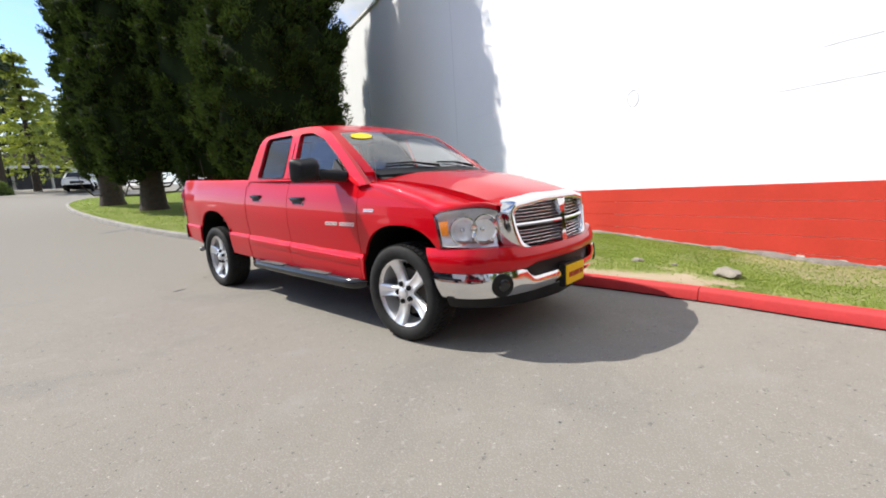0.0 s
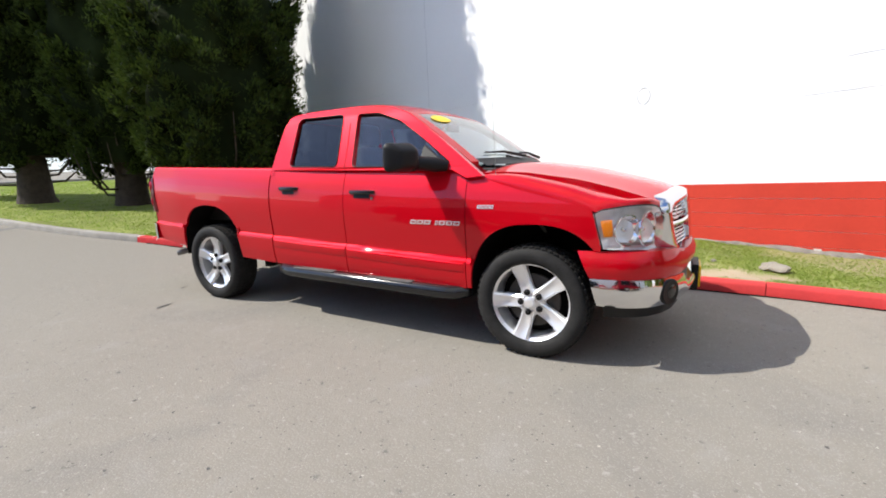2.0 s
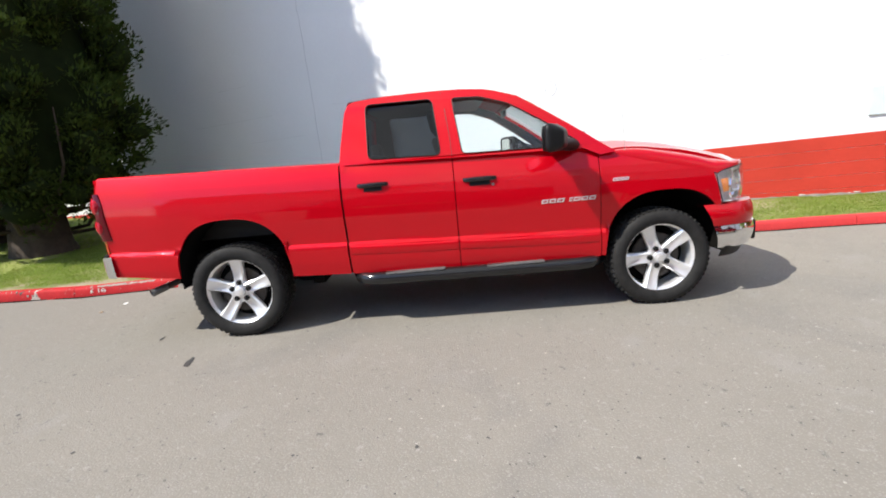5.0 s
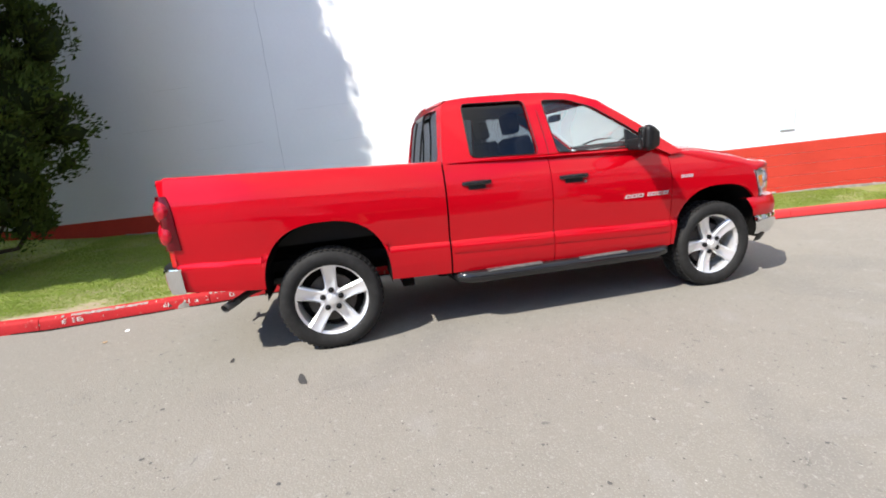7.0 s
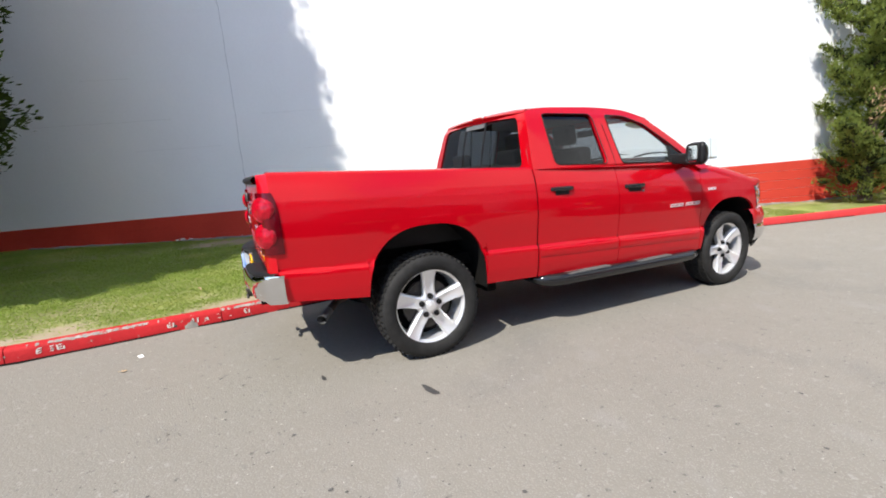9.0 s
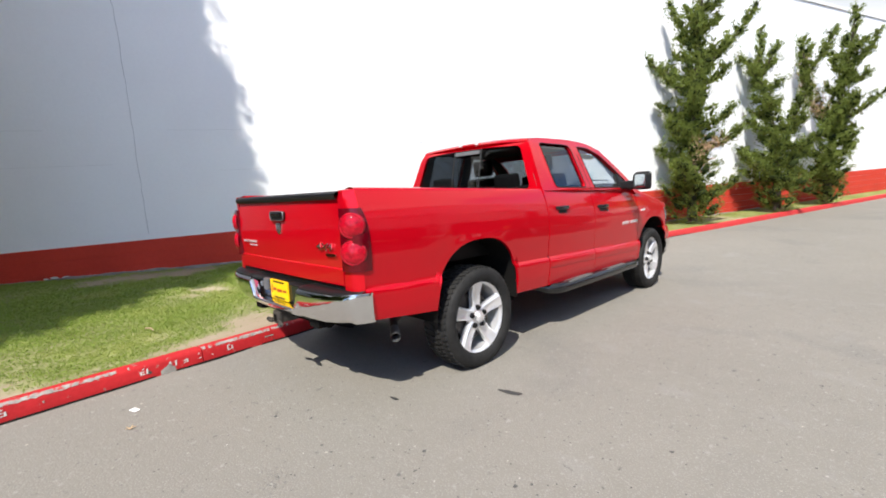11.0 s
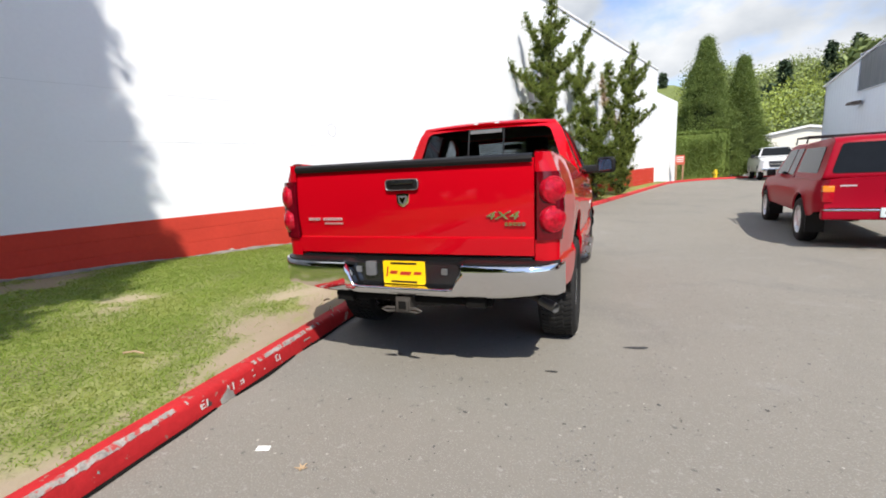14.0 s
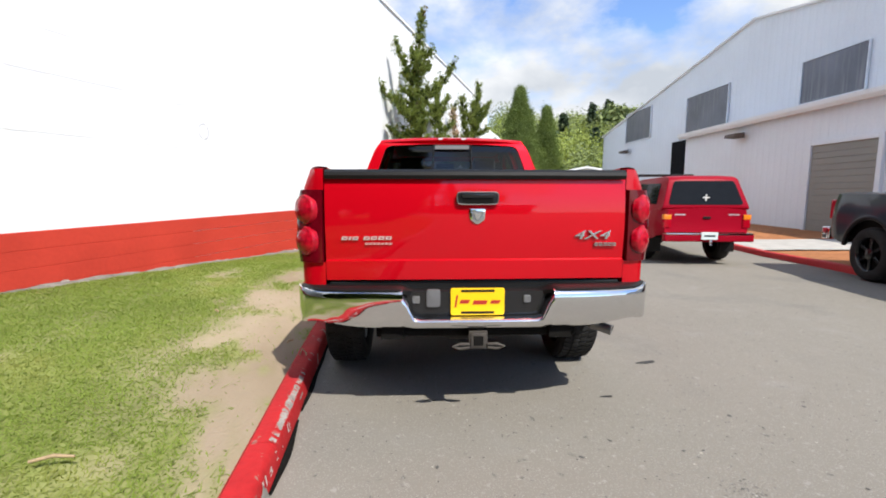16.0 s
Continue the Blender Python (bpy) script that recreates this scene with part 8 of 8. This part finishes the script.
def small_car(m, paint, label, tall=1.48):
    c = empty("parked_car", m, label, "car", "cars far behind")
    vehicle_shell(c, paint, 1.78, -0.85, 3.55, 2.65, 0.30, lambda y: lerp_table([(-0.9, 0.90), (0.8, 0.95), (2.3, 0.93), (3.55, 0.72)], y), None, 0.36)
    cb, cxx = cabin(c, "cabin", paint, [(-0.6, 0.92), (2.4, 0.93), (1.5, tall - 0.04), (0.2, tall), (-0.2, tall - 0.05)], 0.82, 0.60, 0.92, tall)
    side_glass(cb, cxx, [(-0.2, 0.98), (2.0, 0.98), (1.4, tall - 0.1), (0.1, tall - 0.08)])
    part("windscreen", holed_panel([(-0.70, 0.98), (0.70, 0.98), (0.54, tall - 0.08), (-0.54, tall - 0.08)], [], lambda x, z: (x, 2.41 - (z - 0.93) * 1.72 / (tall / 1.48), z + 0.012), (0, -0.03, 0)), M_GLASS_DARK, cb)
    for sgn in (1, -1):
        fix = (lambda b: b) if sgn > 0 else mirrored
        part("headlamp", fix(box((0.48, 3.36, 0.56), (0.74, 3.5, 0.68), 0.02)), M_CLEAR, c)
    part("grille", box((-0.4, 3.5, 0.42), (0.4, 3.57, 0.60), 0.02), M_BLACK, c)
    four_wheels(c, 2.65, 1.52, 0.32, 0.2)
    return c


small_car(pose(-4.3, -38.5, ground_z(-4, -37), 3, 0, -12), M_WHITE_PAINT, "white saloon car parked far down the drive")
small_car(pose(-5.6, -44.0, ground_z(-5, -43), 3, 0, -12), M_WHITE_PAINT, "white people carrier parked behind another car", 2.0)

# ---- small things on the ground and wall ----
def blot(rng, x, y, w, h, turn, z=0.003, n=16, rough=0.35):
    """Vertices of one flat irregular spot on the asphalt."""
    c, s = math.cos(turn), math.sin(turn)
    ring = []
    ph = rng.uniform(0, 6.28, 3)
    for k in range(n):
        a = 2 * math.pi * k / n
        r = 1 + rough * (0.5 * math.sin(2 * a + ph[0]) + 0.35 * math.sin(3 * a + ph[1]) + 0.25 * math.sin(5 * a + ph[2]))
        u, v = w * r * math.cos(a), h * r * math.sin(a)
        px, py = x + u * c - v * s, y + u * s + v * c
        ring.append((px, py, ground_z(px, py) + z))
    return ring


rng = np.random.default_rng(91)
for x, y, w, h, turn in ((1.43, -0.26, 0.075, 0.030, 0.25), (0.88, -0.83, 0.036, 0.016, 0.1), (0.02, -8.8, 0.6, 0.14, 0.4)):
    ring = blot(rng, x, y, w, h, turn)
    mat = M_STAIN if w < 0.2 else M_STAIN_FAINT
    tagged(mesh_object("oil_stain", ring, [tuple(range(len(ring)))], mat), "dark oil stain on the grey asphalt", "stain", "stains on the drive")
v, f = [], []
spots = [(1.01, -1.45), (1.11, -1.45), (0.43, -1.83), (-0.23, -1.53), (1.49, -1.11), (1.58, -1.25), (0.48, -1.48), (1.68, -0.7), (2.07, -0.96), (2.46, -0.28), (1.74, -0.15), (2.61, 1.57), (2.93, 1.11), (2.61, 0.96), (3.02, 2.14), (2.02, -1.02), (2.08, 0.8), (2.79, 2.56), (1.35, 5.06), (0.08, 6.24), (1.15, -1.68), (1.64, -1.77), (2.03, 1.35), (2.58, 1.92), (2.25, 3.01), (2.53, 2.26), (0.68, -1.34)]
for i in range(110):
    x, y = spots[i] if i < len(spots) else (rng.uniform(-0.6, 5.5), rng.uniform(-3.2, 8.5))
    r = rng.uniform(0.005, 0.011) if i < len(spots) else rng.uniform(0.002, 0.005)
    ring = blot(rng, x, y, r * rng.uniform(1.0, 1.8), r, rng.uniform(0, 3), 0.0025, 9)
    f.append(tuple(range(len(v), len(v) + 9)))
    v += ring
tagged(mesh_object("gum_spots", v, f, M_GUM), "small dark gum and oil spots scattered on the asphalt", "stain", kind="stuff")
v, f = [], []
for i in range(60):
    x, y = 1.10 + rng.normal(0, 0.055), -1.77 + rng.normal(0, 0.04)
    r = rng.uniform(0.0015, 0.0035)
    ring = blot(rng, x, y, r * rng.uniform(1.0, 2.0), r, rng.uniform(0, 3), 0.0025, 9)
    f.append(tuple(range(len(v), len(v) + 9)))
    v += ring
tagged(mesh_object("oil_spatter", v, f, M_STAIN_FAINT), "faint patch of oil spatter on the asphalt", "stain", kind="stuff")

tagged(part("paper_scrap", extrude_poly([(-0.034, -0.017), (0.032, -0.02), (0.034, 0.015), (-0.028, 0.02)], 0.002, "z", 0.0), M_PAPER), "small white scrap of paper on the asphalt", "litter").matrix_basis = pose(-0.375, -2.09, ground_z(0, -2) + 0.004, 3, 2, 25)
lf_ = bmesh.new()
for a in range(5):
    b = extrude_poly([(0, -0.008), (0.035, 0), (0, 0.008)], 0.002, "z", 0.0)
    b.transform(Matrix.Rotation(a * 1.25, 4, "Z") @ Matrix.Rotation(-0.35, 4, "Y"))
    join(lf_, b)
tagged(part("dry_leaf", lf_, M_TWIG), "curled dry orange leaf on the asphalt", "leaf").matrix_basis = pose(-0.09, -2.16, ground_z(0, -2) + 0.002)


def stone(at, size, seed, label):
    bm = bmesh.new()
    bmesh.ops.create_icosphere(bm, subdivisions=3, radius=1.0)
    for v in bm.verts:
        n1 = noise.noise(v.co * 1.4 + Vector((seed, 0, 0)))
        v.co *= 1 + 0.35 * n1 + 0.12 * noise.noise(v.co * 4 + Vector((0, seed, 0)))
        v.co = Vector((v.co.x * size[0], v.co.y * size[1], max(v.co.z, -0.6) * size[2]))
    ob = part("stone", bm, M_ROCK, smooth=40)
    ob.matrix_basis = pose(at[0], at[1], lawn_z(at[0], at[1], 0.4) + size[2] * 0.35, 0, 0, seed * 50)
    return tagged(ob, label, "stone", "stones in the grass")


stone((-2.02, 5.30), (0.15, 0.09, 0.06), 1.0, "rough grey-brown stone lying in the grass")
stone((-2.35, 4.30), (0.07, 0.05, 0.03), 2.0, "small pale stone lying in the grass")
stone((-2.25, 4.75), (0.04, 0.03, 0.02), 3.0, "small pale stone lying in the grass")
stone((-2.55, 6.0), (0.04, 0.03, 0.02), 4.0, "small pale stone lying in the grass")
for x, y, l, r in ((-1.82, -1.70, 0.16, 12), (-1.3, -0.2, 0.07, 70), (-2.3, 0.8, 0.09, 130)):
    tw = part("twig", tube([(-l / 2, 0, 0), (0, 0.012, 0.008), (l / 2, 0, 0)], [0.007, 0.008, 0.005], 6), M_TWIG, smooth=60)
    tw.matrix_basis = pose(x, y, lawn_z(x, y, 0.3) + 0.02, 0, 0, r)
    tagged(tw, "dry brown twig lying on the grass", "twig", "twigs on the grass")
st = part("weed_stalk", tube([(0, 0, 0), (0.02, 0, 0.05), (0.05, -0.01, 0.02), (0.055, -0.02, -0.08)], [0.006, 0.005, 0.005, 0.004], 6), M_TWIG, smooth=60)
st.matrix_basis = pose(-1.2, -0.32, ground_z(-1.2, -0.3) + 0.125)
tagged(st, "pale dry stalk hanging over the kerb edge", "twig")

# worn white lettering and bare patches on the kerb face
kv, kf = [], []


def kerb_patch(y0, y1, z0, z1, skew=0.0):
    base = len(kv)
    for y, z in ((y0, z0), (y1, z0 + 0.002), (y1 + skew, z1), (y0 + skew, z1 - 0.002)):
        x = lerp_table([(b, a) for a, b in KERB_LINE[36:]], y)
        kv.append((x - 0.012 * z / 0.09 + 0.0035, y, ground_z(x, y) + z))
    kf.append((base, base + 1, base + 2, base + 3))


for y in (-2.90, -2.82, -2.76, -1.95, -1.74, -1.65, -1.53, -1.42, -1.33, -1.27):
    for a, z, w, h in ((0, 0.044, 0.013, 0.05), (0.040, 0.044, 0.012, 0.05), (0.013, 0.083, 0.028, 0.011), (0.013, 0.063, 0.026, 0.010), (0.013, 0.044, 0.028, 0.010)):
        if rng.uniform() < 0.55:
            cut = rng.uniform(0.5, 1.0)
            kerb_patch(y + a, y + a + (w * cut if w > h else w), z, z + (h * cut if h > w else h), rng.uniform(-0.005, 0.005))
tagged(mesh_object("kerb_marking", kv, kf, M_BARE_WHITE, kerb), "worn white marking bars", kind="stuff")

# paint worn off along the kerb's upper edge, and a dark strip along its foot
KERB_X = [(b, a) for a, b in KERB_LINE[36:]]


def kerb_ribbon(name, y0, y1, step, wear, profile, mat, label):
    """Broken strips along the kerb: wear(y) tells how far they reach (none below 0), profile(v) gives (way out, height) across."""
    v, f, last = [], [], None
    for y in np.arange(y0, y1, step):
        w = wear(y)
        if w <= 0:
            last = None
            continue
        x = lerp_table(KERB_X, y)
        ring = [len(v) + k for k in range(len(profile(w)))]
        v += [(x + o, y, ground_z(x, y) + z) for o, z in profile(w)]
        if last:
            f += [(last[k], last[k + 1], ring[k + 1], ring[k]) for k in range(len(ring) - 1)]
        last = ring
    tagged(mesh_object(name, v, f, mat, kerb), label, kind="stuff")


def edge_wear(y):
    v = noise.noise(Vector((y * 1.4, 3.0, 0))) + 0.55 * noise.noise(Vector((y * 8.0, 1.0, 0))) + 0.8 * noise.noise(Vector((y * 33.0, 5.0, 0)))
    worn = smooth_step(-3.6, -2.8, y) * (1 - smooth_step(-0.6, 0.4, y))
    return v * (1 - 0.5 * worn) + 0.37 * worn - 0.30


kerb_ribbon("worn_paint", -4.4, 3.0, 0.012, edge_wear, lambda w: [(-0.0185 + 0.008 * min(w, 0.5), 0.1145 - 0.02 * min(w, 0.5)), (-0.030, 0.1225), (-0.0405, 0.1285), (-0.0415 - 0.03 * min(w, 0.7), 0.1285)], M_WORN, "bare concrete where the red paint has worn off")
kerb_ribbon("worn_paint", -4.4, 2.0, 0.010, lambda y: noise.noise(Vector((y * 4.0, 9.0, 0))) + 0.6 * noise.noise(Vector((y * 26.0, 4.0, 0))) - 0.33, lambda w: [(-0.0045, 0.062 - 0.05 * w), (-0.0075, 0.068 + 0.04 * w)], M_KERB_GREY, "bare concrete where the red paint has worn off")
kerb_ribbon("broken_corner", -1.81, -1.69, 0.008, lambda y: 1.0 - abs(y + 1.75) / 0.06 + 0.5 * noise.noise(Vector((y * 40.0, 2.0, 0))), lambda w: [(0.004, 0.002), (-0.001, 0.02 + 0.030 * w), (-0.0045, 0.03 + 0.045 * w)], M_KERB_GREY, "broken dark concrete at a joint")
kerb_ribbon("gutter_strip", -4.6, 9.5, 0.05, lambda y: 0.55 + noise.noise(Vector((y * 2.5, 6.0, 0))), lambda w: [(0.001, 0.010), (0.006 + 0.012 * w, 0.004), (0.010 + 0.022 * w, 0.0025)], M_UNDER, "dark uneven strip along the kerb foot")

# flaked paint where the wall meets the grass, wall cracks, old fixing marks
cv, cf = [], []
for i in range(110):
    s = rng.uniform(-7.5, 8.0)
    p = on_wall(s, 0)
    z = lawn_z(p.x, p.y, 1.0) + rng.uniform(-0.02, 0.035)
    if noise.noise(Vector((s * 0.9, 0, 3))) < -0.05:
        continue
    w, h = rng.uniform(0.012, 0.06), rng.uniform(0.006, 0.018)
    base = len(cv)
    for k in range(9):
        a = 2 * math.pi * k / 9
        r = rng.uniform(0.6, 1.2)
        cv.append(on_wall(s + w * r * math.cos(a), z + h * r * math.sin(a), 0.0095))
    cf.append(tuple(range(base, base + 9)))
tagged(mesh_object("flaked_paint", cv, cf, M_BARE_WHITE, wall), "flaked pale paint at the foot of the wall", kind="stuff")

rows = []
for s in np.arange(-9.0, 12.0, 0.07):
    p = on_wall(s, 0)
    z = lawn_z(p.x, p.y, 1.0)
    v = max(0.0, 0.45 + noise.noise(Vector((s * 0.8, 2.0, 0))) + 0.5 * noise.noise(Vector((s * 3.5, 7.0, 0))))
    h, w = 0.004 + 0.036 * v, 0.02 + 0.11 * v
    rows.append([on_wall(s, z - 0.04 + (h + 0.045 + 0.012 * noise.noise(Vector((s * 9, u * 4, 1)))) * (1 - u * u), 0.012 + w * u) for u in (0.0, 0.25, 0.5, 0.75, 1.0)])
tagged(part("rubble_edge", grid_mesh(rows), M_RUBBLE, smooth=20), "grey crumbled mortar and earth along the wall foot", "rubble", kind="stuff")


def crack(points, width, mat=M_CRACK, label="thin dark crack"):
    v = []
    for i, (s, z) in enumerate(points):
        w = width * rng.uniform(0.5, 1.1)
        d = (0, w) if abs(points[0][0] - points[-1][0]) > abs(points[0][1] - points[-1][1]) else (w, 0)
        v += [on_wall(s - d[0], z - d[1], 0.003), on_wall(s + d[0], z + d[1], 0.003)]
    mesh_object("wall_crack", v, [(2 * i, 2 * i + 1, 2 * i + 3, 2 * i + 2) for i in range(len(points) - 1)], mat, wall, label)


def wander(s0, z0, s1, z1, n=10, amp=0.01):
    return [(s0 + (s1 - s0) * k / n + (amp * rng.normal() if abs(s1 - s0) < abs(z1 - z0) else 0), z0 + (z1 - z0) * k / n + (amp * rng.normal() if abs(s1 - s0) >= abs(z1 - z0) else 0)) for k in range(n + 1)]


crack(wander(-5.06, 0.95, -5.08, 3.4, 22, 0.005), 0.004, M_SEAM_DARK)
crack(wander(-5.08, 3.4, -5.16, 6.9, 24, 0.006), 0.004, M_SEAM_DARK)
crack(wander(2.2, 2.40, 2.9, 2.42, 9, 0.002), 0.003, M_SEAM_DARK)
crack(wander(1.75, 2.02, 2.9, 2.04, 12, 0.002), 0.003, M_SEAM_DARK)
crack(wander(-0.6, 2.62, -0.35, 2.65, 4, 0.004), 0.003, M_SEAM_DARK)
crack(wander(4.0, 3.0, 5.6, 3.03, 12, 0.002), 0.003, M_SEAM_DARK)
for s0, s1, z in ((-8.5, -6.2, 2.55), (-6.9, -5.4, 2.05), (-3.9, -1.6, 1.95), (-1.3, 0.2, 1.98), (-4.6, -3.4, 2.62), (-2.9, -1.2, 2.62), (-2.4, -1.9, 3.1), (0.9, 1.6, 1.9), (-7.6, -6.8, 3.3)):
    crack(wander(s0, z, s1, z + 0.018 * (s1 - s0), 14, 0.002), 0.0025, M_SEAM, "faint mortar line")
ring = [on_wall(-0.08 + 0.10 * r * math.cos(a), 2.29 + 0.125 * r * math.sin(a), 0.004) for r in (1.0, 0.9) for a in np.linspace(0, 2 * math.pi, 25)]
mesh_object("patch_ring", ring, [(k, k + 1, k + 26, k + 25) for k in range(24) if k % 7 != 3], M_SEAM_DARK, wall, "round patched fixing mark")
ob = part("utility_panel", extrude_poly([(-0.12, -0.2), (0.12, -0.2), (0.12, 0.2), (-0.12, 0.2)], 0.03, "x", 0.0, 0.004), M_PANEL)
ob.matrix_basis = Matrix.Translation(on_wall(4.53, 1.475, 0.0)) @ Matrix.Rotation(-WALL_TURN, 4, "Z")
tagged(ob, "pale blue-grey flat utility panel on the wall", "panel")
